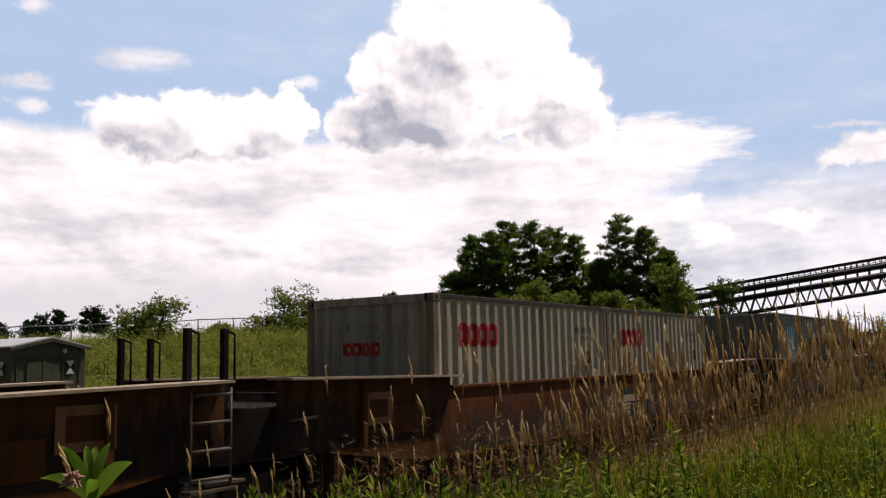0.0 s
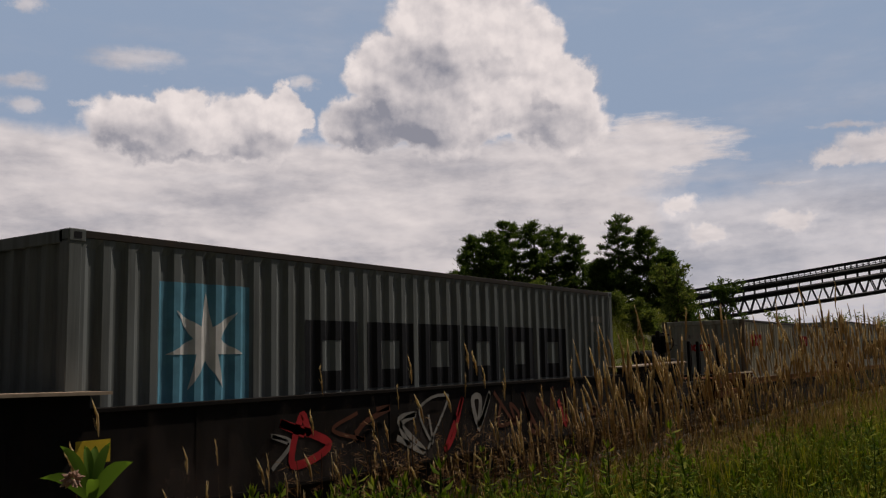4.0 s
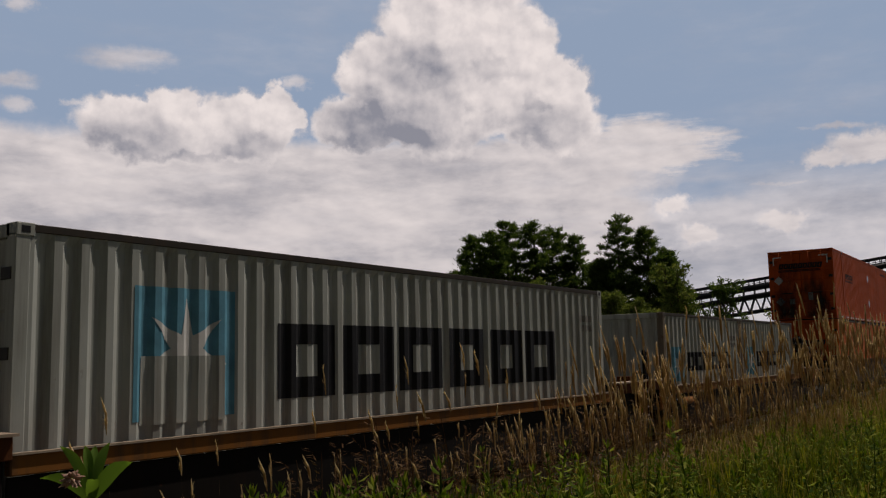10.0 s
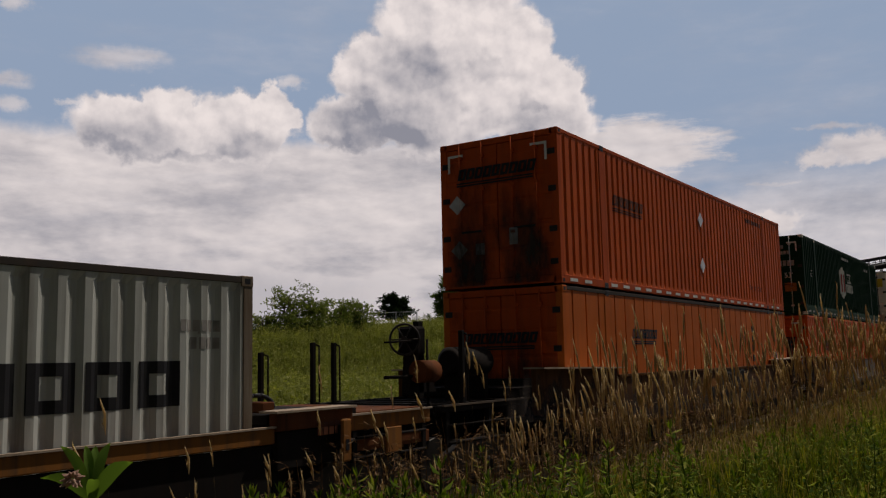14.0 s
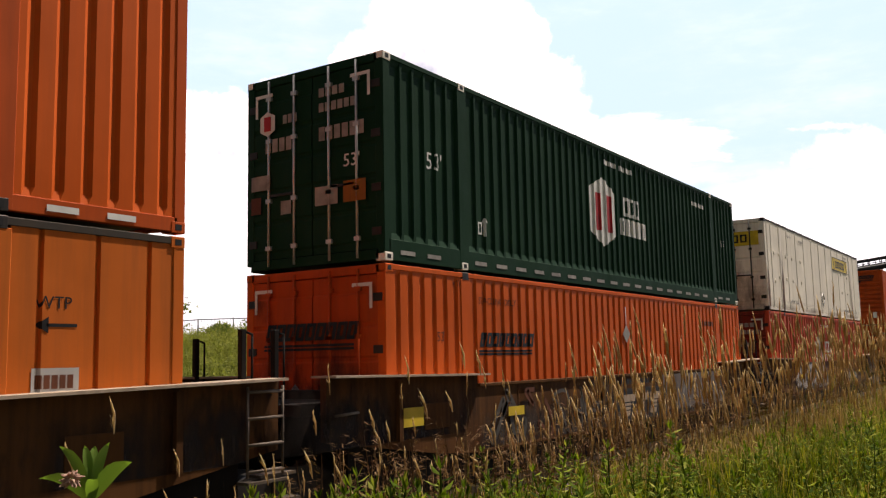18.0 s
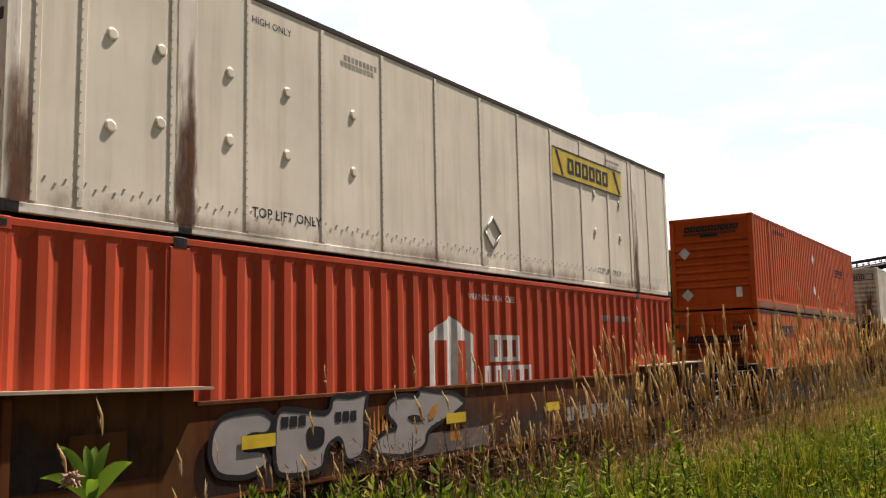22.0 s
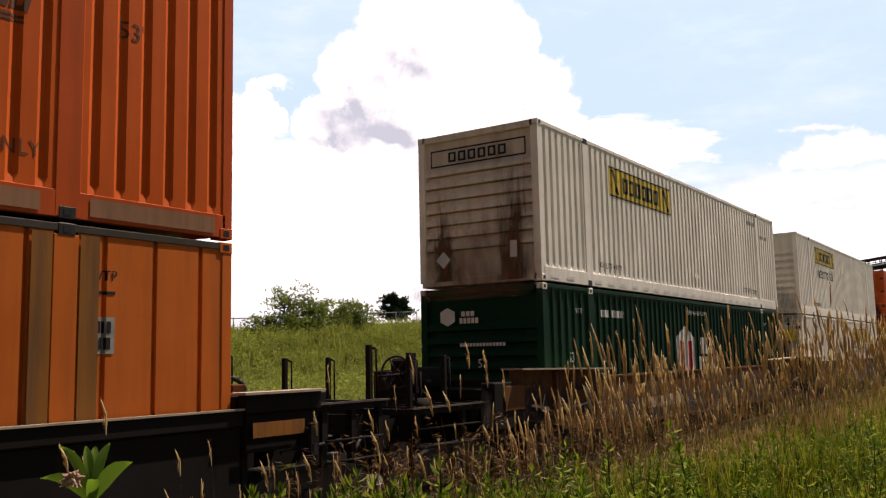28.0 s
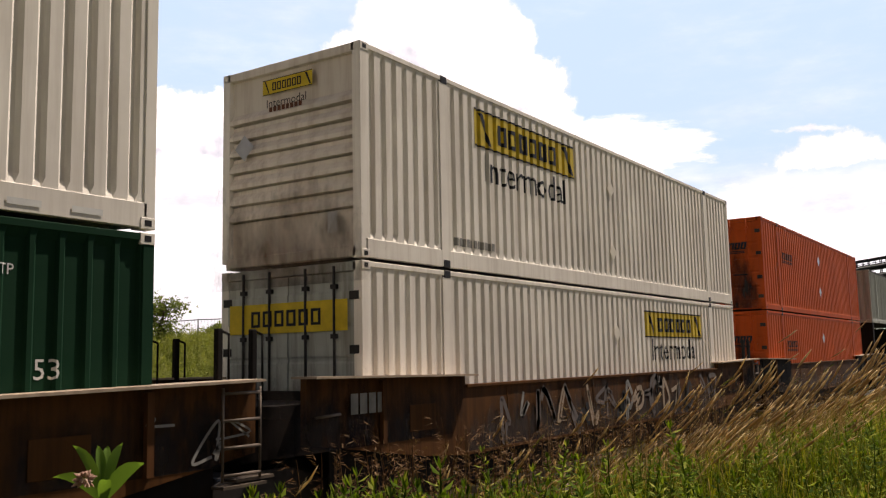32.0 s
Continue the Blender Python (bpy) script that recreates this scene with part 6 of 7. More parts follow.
def deep_car(x, centres, mats, label, left=-12.0, right=10.2, ends_of=(None, None, None)):
    """An articulated deep well car; centres are in its own space, whose zero is at x."""
    root = thing("well_car", pose(x, TRACK_Y, 0), label, "freight car", "well cars")
    ROLLING.append((root, x, TRACK_Y, 0))
    for c, m, e in zip(centres, mats, ends_of):
        deep_unit(root, c, m, e)
    a, b = centres[0] + left, centres[-1] + right
    end_deck(root, a, centres[0] - 9.36)
    end_deck(root, centres[-1] + 9.36, b)
    ends = [a] + [(p + q) / 2 for p, q in zip(centres, centres[1:])] + [b]
    for i, e in enumerate(ends):
        if i in (0, len(ends) - 1):
            truck(root, e + (1.45 if i == 0 else -1.45))
            coupler(root, e, -1 if i == 0 else 1)
        else:
            truck(root, e)
            ladder(root, e - 0.93, -1.5, 0.8, 1.75, 0.52)
            part("step", boxes((e - 0.74, e - 0.2, -1.5, -1.3, 0.78, 0.81)), M_DULLSTEEL, root)
            part("step", boxes((e - 0.5, e - 0.12, -1.5, -1.3, 0.5, 0.53)), M_DULLSTEEL, root)
            part("grab_iron", rod(bmesh.new(), (e + 0.5, -1.46, 1.35), (e + 0.95, -1.46, 1.37), 0.018, 6), M_DULLSTEEL, root)
            for u in (-0.73, -0.23):
                guide_post(root, e + u, -1.2, 1.5, 2.37)
            for u in (0.25, 0.7):
                guide_post(root, e + u, 1.2, 1.5, 2.34)
    return root


car = deep_car(-2.77, [0, 19.55, 39.14], [M_RUST, M_RUST, M_BLACKCAR], "long rust-brown articulated well car with black ends", right=11.5)
for row in ((7.43, 8.05, 1.25, 1.66), (11.63, 12.2, 1.2, 1.6)):
    plate = part("cover_plate", boxes((row[0], row[1], -1.437, -1.42, row[2], row[3]), bevel=0.005), M_WORNRAIL, car, "tan-framed cover plate")
    part("cover", boxes((row[0] + 0.1, row[1] - 0.1, -1.443, -1.437, row[2] + 0.09, row[3] - 0.09), bevel=0.003), M_BROWN, plate)
seat_blocks(car, 19.6, 12.2, OCEAN_Z)
seat_blocks(car, 39.14, 12.2, OCEAN_Z)
striped_mark(car, 18.75, 21.0, 0.82, 1.22)
yellow_tag(car, 33.0, 1.15, 0.35, 0.2)
scrawl(car, 35, 44, 0.75, 1.5, 14, [M_REDINK, M_BROWNINK, M_GREYINK], 3)
air_tank(car, 48.0, 49.0, -0.6, 1.93, 0.17)
for row in ((48.2, 48.3, -0.8, -0.4, 1.34, 1.78), (48.7, 48.8, -0.8, -0.4, 1.34, 1.78)):
    part("tank_bracket", boxes(row), M_BLACKCAR, car)
brake_stand(car, 49.75, -0.6, 2.28, -1)
for u in (49.75, 50.4):
    guide_post(car, u, -1.22, 1.3, 2.3)

car = deep_car(110.94, [0, 19.5, 38.98], [M_BROWN, M_BROWN, M_RUST], "long dark brown articulated well car with graffiti and yellow strips", ends_of=(M_BROWN, M_BROWN, M_BROWN))
for c in (0, 19.5, 38.98):
    seat_blocks(car, c, L53, WELL)
brake_stand(car, -11.75, -0.5, 2.3, 1, M_RUST)
air_tank(car, -10.6, -9.5, -0.5, 1.95, 0.24)
for row in ((-10.4, -10.3, -0.7, -0.3, 1.34, 1.75), (-9.8, -9.7, -0.7, -0.3, 1.34, 1.75)):
    part("tank_bracket", boxes(row), M_BLACKCAR, car)
guide_post(car, -11.3, -1.22, 1.25, 2.42)
guide_post(car, -11.9, 1.2, 1.25, 2.3)
guide_post(car, -11.4, 1.2, 1.25, 2.3)
box_end = part("end_box", boxes((48.33, 49.03, -1.45, -1.1, 0.95, 1.65), bevel=0.015), M_BROWN, car, "brown end box with a framed panel")
part("panel_frame", boxes((48.45, 48.92, -1.458, -1.45, 1.2, 1.53)), M_GREYINK, box_end, "thin grey frame")
part("panel", boxes((48.48, 48.89, -1.463, -1.4585, 1.23, 1.5)), M_BLACKCAR, box_end)
part("end_bracket", prism(bmesh.new(), [(48.36, 1.66), (48.86, 1.66), (48.86, 1.72), (48.7, 1.87), (48.36, 1.87)], -1.45, -1.3), M_BROWN, car)
for u, z in ((49.3, 1.05), (49.3, 1.3), (50.9, 1.15)):
    part("rung", rod(bmesh.new(), (u, -1.42, z), (u + 0.55, -1.42, z), 0.016, 6), M_DULLSTEEL, car)
for u in (14.33, 21.3, 33.6, 37.44, 40.42, 44.3):
    yellow_tag(car, u, 1.1)
striped_mark(car, 18.75, 20.9, 0.8, 1.22)
blocks(car, 41.25, 44.03, 0.88, 1.12, 9, M_GREYINK, "worn pale car number blocks")
scrawl(car, 13.8, 18.1, 0.7, 1.5, 8, [M_SMOKE, M_BROWNINK], 5, (0.03, 0.06))
scrawl(car, 21.4, 24.8, 0.7, 1.5, 9, [M_GREYINK, M_SLATE], 6, (0.01, 0.022))
for row in ((20.96, 25.4, 0.8, 1.56), (36.0, 38.6, 0.72, 1.0)):
    part("graffiti", boxes((row[0], row[1], -1.456, -1.4555, row[2], row[3])), M_SLATE, car, "slate-grey sprayed ground")


def rounded(shape, turns=2):
    """Cuts the corners of an outline again and again."""
    for _ in range(turns):
        shape = [(p[0] * (1 - k) + q[0] * k, p[1] * (1 - k) + q[1] * k) for p, q in zip(shape, shape[1:] + shape[:1]) for k in (0.2, 0.8)]
    return shape


def sprayed(shape, material, y, line=0.03):
    """A filled sprayed shape with a black outline."""
    shape = rounded(shape)
    bm = bmesh.new()
    bm.faces.new([bm.verts.new((px, y, pz)) for px, pz in shape])
    bmesh.ops.triangulate(bm, faces=bm.faces[:])
    g = part("graffiti", bm, material, car, "silver-grey sprayed letter with a black outline" if material is M_SPRAY else "")
    if line:
        bm = bmesh.new()
        rims = []
        for a, p, b in zip(shape[-1:] + shape[:-1], shape, shape[1:] + shape[:1]):
            d = Vector((b[0] - a[0], b[1] - a[1]))
            nrm = Vector((-d.y, d.x)).normalized() * line
            rims.append([bm.verts.new((p[0] + k * nrm.x, y - 0.004, p[1] + k * nrm.y)) for k in (-1, 1)])
        for (p, q), (r, e) in zip(rims, rims[1:] + rims[:1]):
            bm.faces.new((p, r, e, q))
        part("outline", bm, M_BLACK, g, "black spray outline")


for x0, n in ((35.72, 6), (34.55, 4), (37.55, 3)):
    for k in range(n):
        u = x0 + k * 0.085
        sprayed([(u, 0.85), (u + 0.1, 0.85), (u + 0.07, 1.15), (u + 0.05, 1.36 + 0.07 * (k % 3)), (u + 0.02, 1.1)], M_FLAME, -1.4575 - 0.0003 * k, 0)
sprayed([(33.2, 1.3), (33.35, 1.47), (33.9, 1.5), (34.1, 1.38), (34.0, 1.22), (33.72, 1.25), (33.6, 1.1), (33.95, 1.08), (34.05, 0.92), (33.7, 0.8), (33.3, 0.86), (33.18, 1.05)], M_SPRAY, -1.460)
sprayed([(34.09, 0.8), (34.1, 1.5), (34.5, 1.46), (35.0, 1.38), (35.06, 1.6), (35.4, 1.56), (35.74, 1.62), (35.66, 1.4), (35.66, 0.86), (35.3, 0.78), (35.2, 1.12), (34.95, 1.02), (34.9, 0.76), (34.4, 0.74)], M_SPRAY, -1.462)
sprayed([(34.6, 1.27), (34.92, 1.25), (34.9, 1.02), (34.62, 1.0)], M_BLACK, -1.4665, 0)
sprayed([(35.7, 0.86), (36.0, 1.1), (36.35, 1.12), (36.1, 1.3), (36.14, 1.46), (36.4, 1.55), (36.8, 1.5), (36.82, 1.62), (37.1, 1.57), (37.7, 1.52), (38.0, 1.36), (37.6, 1.2), (37.0, 1.05), (36.95, 0.84), (36.5, 0.74)], M_SPRAY, -1.461)
sprayed([(36.5, 1.26), (36.75, 1.28), (36.98, 1.18), (36.7, 1.16)], M_BLACK, -1.4665, 0)
sprayed([(37.05, 1.32), (37.28, 1.42), (37.2, 1.22), (37.02, 1.16)], M_FLAME, -1.4665, 0)
sprayed([(-0.4, 0.68), (-0.4, 1.3), (0.3, 1.36), (0.6, 1.56), (1.4, 1.58), (2.5, 1.57), (2.75, 1.4), (2.84, 1.1), (2.7, 0.75), (2.0, 0.68)], M_BLACKCAR, -1.457, 0)
for n, (u, w, h) in enumerate(((0.35, 0.5, 0.3), (1.15, 0.52, 0.38), (1.75, 0.3, 0.4), (2.4, 0.42, 0.42))):
    loop, y = disc(u, 1.1, w, h, 22), -1.4595 - 0.0005 * n
    bm = bmesh.new()
    for (ax, az), (bx, bz) in zip(loop, loop[1:] + loop[:1]):
        out = Vector((ax - u, az - 1.1)).normalized() * 0.045, Vector((bx - u, bz - 1.1)).normalized() * 0.045
        bm.faces.new([bm.verts.new((px, y, pz)) for px, pz in ((ax, az), (bx, bz), (bx + out[1].x, bz + out[1].y), (ax + out[0].x, az + out[0].y))])
    bmesh.ops.remove_doubles(bm, verts=bm.verts[:], dist=1e-5)
    part("graffiti", bm, M_SMOKE, car, "dark grey sprayed swirl")
part("graffiti", boxes((-0.6, 0.33, -1.4605, -1.46, 1.18, 1.38)), M_YELLOWSILL, car)
blocks(car, 18.8, 20.3, 1.42, 1.52, 10, M_BLACK)
yellow_tag(car, 11.6, 1.12, 0.45, 0.25)
for u in (34.2, 35.1):
    blocks(car, u, u + 0.42, 1.28, 1.4, 3, M_BLACK, y=-1.467)

car = deep_car(196.8, [0, 19.5, 39.1], [M_TANSILL, M_BROWN, M_BROWN], "long brown articulated well car with sprayed writing and pale blocks", ends_of=(M_BROWN, M_BROWN, None))
for c in (0, 19.5, 39.1):
    seat_blocks(car, c, L53, WELL)
brake_stand(car, -11.35, -0.6, 1.82, 1)
air_tank(car, -10.9, -9.7, -0.2, 1.68, 0.2)
for u, y in ((-11.9, -1.22), (-11.05, -1.22), (-10.8, 1.2), (-11.8, 1.2)):
    guide_post(car, u, y, 1.25, 2.06)
blocks(car, -4.4, -1.73, 0.9, 1.13, 10, M_LIP, "big pale car number blocks")
for u in (-3.1, -0.6):
    part("warning_strip", boxes((u, u + 0.45, -1.479, -1.475, 1.25, 1.37)), M_YELLOWSILL, car)
scrawl(car, 14.5, 25, 0.68, 1.54, 24, [M_GREYINK, M_LIP, M_LIP, M_SLATE, M_BLACK], 8, (0.03, 0.06))
scrawl(car, -8.9, -6.6, 1.0, 1.5, 3, [M_GREYINK], 14, (0.012, 0.02))
scrawl(car, 8.0, 9.2, 0.9, 1.5, 3, [M_GREYINK], 15, (0.012, 0.02))
scrawl(car, 3.2, 6.0, 0.7, 1.4, 4, [M_BLACK], 16, (0.02, 0.03))
part("patch_plate", boxes((2.9, 5.93, -1.434, -1.42, 0.68, 1.56), bevel=0.004), M_RUST, car, "rust-brown repair plate")
sprayed([(4.2, 0.98), (4.22, 1.42), (4.6, 1.38), (4.75, 1.15), (4.55, 0.98)], M_RUST, -1.438, 0.018)
part("access_cover", boxes((2.14, 2.62, -1.436, -1.42, 1.12, 1.34), bevel=0.006), M_BLACKCAR, car, "dark access cover")
part("end_box", boxes((-10.03, -9.36, -1.45, -1.2, 0.9, 1.62), bevel=0.02), M_BLACKCAR, car, "black end box")
part("end_plate", boxes((-9.72, -9.1, -1.47, -1.451, 1.18, 1.56), bevel=0.006), M_TANSILL, car, "rusty orange plate")
blocks(car, 10.9, 11.6, 1.35, 1.6, 4, M_GREYINK)
for u in (-7.6, -6.9):
    blocks(car, u, u + 0.4, 1.05, 1.2, 2, M_BLACK)

car = deep_car(255.5, [0], [M_BROWN], "brown well car far down the train")
seat_blocks(car, 0, L53, WELL)
part("corner_pad", boxes((-8.1, -7.7, -1.28, 1.28, 0.35, UP), (7.7, 8.1, -1.28, 1.28, 0.35, UP)), M_BLACKCAR, car)


def low_unit(root, xc, mat, end_mat, half=7.55, inner=6.15, top=1.28, depth=0.17, deck=1.42):
    """One platform of a shallow-sided car: a thin yellow sill along the well, decks at its ends."""
    for s in (-1, 1):
        y0, y1 = (-1.40, -1.30) if s < 0 else (1.30, 1.40)
        sill = part("side_sill", boxes((xc - inner, xc + inner, y0, y1, top - depth, top), bevel=0.012), mat, root)
        # plain black panel from under the sill to the well's foot
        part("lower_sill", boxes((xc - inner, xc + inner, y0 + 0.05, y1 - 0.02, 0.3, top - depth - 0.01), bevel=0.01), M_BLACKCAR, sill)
        # pale flange: the lit top edge as colour
        part("sill_flange", boxes((xc - inner, xc + inner, y0 - 0.02, y0 + 0.04, top, top + 0.02)), M_LIP, sill)
        for g in (-1, 1):
            lo, hi = sorted((xc + g * inner, xc + g * half))
            end = part("end_side_plate", boxes((lo, hi, y0 - 0.03, y1, deck - 0.2, deck), bevel=0.012), end_mat, root)
            part("end_web", boxes((lo + 0.05, hi - 0.05, y0 + 0.02, y1, deck - 0.62, deck - 0.205), bevel=0.01), M_BLACKCAR, end, "black lower web")
            part("top_flange", boxes((lo - 0.05, hi + 0.02, y0 - 0.08, y1 + 0.1, deck, deck + 0.025)), M_LIP, end)
            if s < 0:
                u = xc + g * (half - 0.25)
                part("step_plate", boxes((u - 0.085, u + 0.085, -1.55, -1.5, 0.82, 1.32), bevel=0.02), mat, end, "dull yellow step plate")
                part("step_bracket", boxes((u - 0.05, u + 0.05, -1.5, -1.34, 0.95, 1.25)), M_BLACKCAR, end)
                # no opening: a black block stands for the dark inside a slot
                part("slot_shade", boxes((u - 0.03, u + 0.03, -1.556, -1.551, 0.95, 1.08)), M_BLACK, end)
                w = xc + g * (inner + 0.35)
                bm = bmesh.new()
                for k in range(7):
                    a, b = math.pi * k / 7, math.pi * (k + 1) / 7
                    rod(bm, (w + 0.28 * math.cos(a), -0.75, deck + 0.02 + 0.16 * math.sin(a)), (w + 0.28 * math.cos(b), -0.75, deck + 0.02 + 0.16 * math.sin(b)), 0.028, 6)
                part("air_hose", bm, M_BLACK, end, "looped black air hose")
    for g in (-1, 1):
        lo, hi = sorted((xc + g * inner, xc + g * (half + 0.25)))
        u = xc + g * (inner + 0.12)
        part("bulkhead", boxes((u - 0.05, u + 0.05, -1.29, 1.29, 0.3, deck - 0.15), bevel=0.01), M_BLACKCAR, root)
        part("end_platform", boxes((lo, hi, -1.28, 1.28, deck - 0.14, deck - 0.02), bevel=0.01), M_BLACKCAR, root)
        part("end_beam", boxes((lo, hi, -0.3, 0.3, 0.7, deck - 0.15), bevel=0.01), M_BLACKCAR, root)
        for v in (-0.9, 0.6):
            part("deck_bracket", boxes((lo + 0.3, lo + 0.5, v, v + 0.3, deck - 0.02, deck + 0.1), bevel=0.01), M_RUST, root)
    for k in range(9):
        u = xc - 5.9 + k * 1.475
        part("floor_beam", boxes((u - 0.1, u + 0.1, -1.3, 1.3, 0.24, 0.34)), M_BLACKCAR, root)
    if xc > 10:
        tank = part("air_cylinder", rod(bmesh.new(), (xc - inner + 0.35, -1.36, 0.9), (xc - inner + 1.3, -1.36, 0.93), 0.085, 12), mat, root, "dull yellow air cylinder under the sill")
        part("cylinder_cap", rod(bmesh.new(), (xc - inner + 0.2, -1.36, 0.895), (xc - inner + 0.55, -1.36, 0.905), 0.09, 12), M_BLACK, tank)
    part("cross_pipe", rod(bmesh.new(), (xc + half - 0.6, -1.35, 1.0), (xc + half + 0.5, -1.3, 1.05), 0.02, 6), M_STEEL, root)


def low_car(x, centres, mat, end_mat, label, half, inner, left, right, deck=1.34, flat=1.28):
    root = thing("well_car", pose(x, TRACK_Y, 0), label, "freight car", "well cars")
    ROLLING.append((root, x, TRACK_Y, 0))
    for c in centres:
        low_unit(root, c, mat, end_mat, half, inner, top=flat, deck=flat + 0.16)
    a, b = centres[0] - left, centres[-1] + right
    plank = mat if mat is M_YELLOWSILL else None
    end_deck(root, a, centres[0] - half - 0.02, deck, plank)
    end_deck(root, centres[-1] + half + 0.02, b, deck, plank)
    ends = [a] + [(p + q) / 2 for p, q in zip(centres, centres[1:])] + [b]
    for i, e in enumerate(ends):
        if i in (0, len(ends) - 1):
            truck(root, e + (1.3 if i == 0 else -1.3))
            coupler(root, e, -1 if i == 0 else 1)
        else:
            truck(root, e)
            guide_post(root, e - 0.25, 1.1, 1.3, 2.1)
            guide_post(root, e + 0.45, -1.2, 1.3, 2.1)
            ladder(root, e - 0.45, -1.45, 0.7, 1.3)
    return root


car = low_car(73.8, [-15.93, 0, 15.55], M_YELLOWSILL, M_RUST, "long dull yellow articulated well car with shallow sills", 7.5, 6.2, 8.9, 9.3)
guide_post(car, -24.6, -1.22, 1.3, 2.15)
part("end_plate", boxes((-25.2, -24.75, -1.42, -1.37, 1.1, 1.36), bevel=0.012), M_TANSILL, car, "tan end plate")
part("end_plate", boxes((-24.44, -23.45, -1.41, -1.3, 1.3, 1.46), bevel=0.012), M_TANSILL, car)
part("lower_plate", boxes((-25.3, -23.0, -1.4, -1.3, 0.86, 1.06), bevel=0.012), M_RUST, car)
blocks(car, -25.12, -24.84, 1.24, 1.3, 6, M_BLACK, y=-1.424)
for u in (23.6, 24.1):
    guide_post(car, u, 1.2, 1.3, 2.15)
for c in (-15.93, 0, 15.55):
    seat_blocks(car, c, 12.2, OCEAN_Z)
    part("floor_pad", boxes((c - 6.1, c + 6.1, -1.2, -1.0, 0.33, 0.362), (c - 6.1, c + 6.1, 1.0, 1.2, 0.33, 0.362)), M_BLACKCAR, car)
for c in (-22.4, 22.4):
    blocks(car, c, c + 0.5, 1.15, 1.3, 5, M_BROWNINK, y=-1.442)

car = low_car(173.58, [0.0], M_BLACKCAR, M_BLACKCAR, "black single well car with shallow sills under orange containers", 9.3, 8.1, 12.9, 10.7, 1.5, 1.5)
for u in (-12.75, -12.2, 10.45):
    guide_post(car, u, -1.22, 1.4, 2.2)
guide_post(car, 10.2, 1.2, 1.4, 2.15)
seat_blocks(car, 0, L53, WELL)
part("floor_pad", boxes((-8.0, 8.0, -1.2, -1.0, 0.33, 0.362), (-8.0, 8.0, 1.0, 1.2, 0.33, 0.362)), M_BLACKCAR, car)
for u in (-9.0, 8.6):
    part("warning_strip", boxes((u - 0.4, u + 0.4, -1.435, -1.431, 1.2, 1.36)), M_YELLOWSILL, car)


# ---- plants in the foreground ----
def herb(rnd, height, pairs, leaf, wide=0.2, bend=0.12):
    """A leafy weed: one stem, narrow pointed leaves up it, a tuft on top."""
    s = Soup()
    lean = np.array([rnd.gauss(0, bend), rnd.gauss(0, bend), 1.0]) * height
    s.spindle((0, 0, 0), lean, 0.006, 0, 4, (1, 0.9, 0.6))
    for i in range(pairs):
        u = 0.2 + 0.8 * i / pairs
        a = i * 2.4 + rnd.uniform(-0.3, 0.3)
        ln = leaf * (1.15 - 0.55 * u) * rnd.uniform(0.75, 1.2)
        p = lean * u
        d = np.array([math.cos(a), math.sin(a), rnd.uniform(0.15, 0.9)])
        q = p + d / np.linalg.norm(d) * ln
        q[2] -= ln * 0.18
        s.leaf(p, q, ln * wide, (math.cos(a + 1.57), math.sin(a + 1.57), 0), 0, 0.3)
    for _ in range(7):
        a = rnd.uniform(0, 6.28)
        s.leaf(lean, lean + np.array([math.cos(a) * 0.5, math.sin(a) * 0.5, 1]) * leaf * 0.45, leaf * 0.12, (math.cos(a + 1.57), math.sin(a + 1.57), 0))
    return s.data()


def tuft(rnd, height, n, spread, mat=1):
    s = Soup()
    for _ in range(n):
        a = rnd.uniform(0, 6.28)
        foot = np.array([rnd.gauss(0, spread), rnd.gauss(0, spread), 0])
        h = height * rnd.uniform(0.5, 1.1)
        out = np.array([math.cos(a), math.sin(a), 0]) * h * rnd.uniform(0.1, 0.5)
        s.blade([foot, foot + out * 0.25 + (0, 0, h * 0.6), foot + out * 0.65 + (0, 0, h * 0.92), foot + out * 1.1 + (0, 0, h * rnd.uniform(0.8, 1.0))], rnd.uniform(0.006, 0.012), (math.cos(a + 1.57), math.sin(a + 1.57), 0), mat)
    return s.data()


def dry_weed(rnd, height):
    """A brown weed gone to seed: a thin stem with a drooping feathery brush."""
    s = Soup()
    lean = np.array([rnd.gauss(0, 0.12), rnd.gauss(0, 0.12), 1.0]) * height
    s.spindle((0, 0, 0), lean, 0.003, 2, 4, (1, 0.9, 0.6))
    droop = np.array([rnd.choice((-1, 1)) * 0.1, rnd.gauss(0, 0.03), 0.03])
    for i in range(16):
        u = i / 16
        p = lean * (0.8 + 0.2 * u) + droop * u * u
        a = rnd.uniform(0, 6.28)
        q = p + droop * 0.35 + np.array([math.cos(a) * 0.035, math.sin(a) * 0.035, rnd.uniform(-0.035, 0.02)])
        s.leaf(p, q, 0.009, (math.cos(a + 1.57), math.sin(a + 1.57), 0), 2)
    for _ in range(5):
        a, u = rnd.uniform(0, 6.28), rnd.uniform(0.1, 0.7)
        p = lean * u
        s.leaf(p, p + np.array([math.cos(a), math.sin(a), -0.3]) * 0.11, 0.02, (math.cos(a + 1.57), math.sin(a + 1.57), 0), 2)
    return s.data()


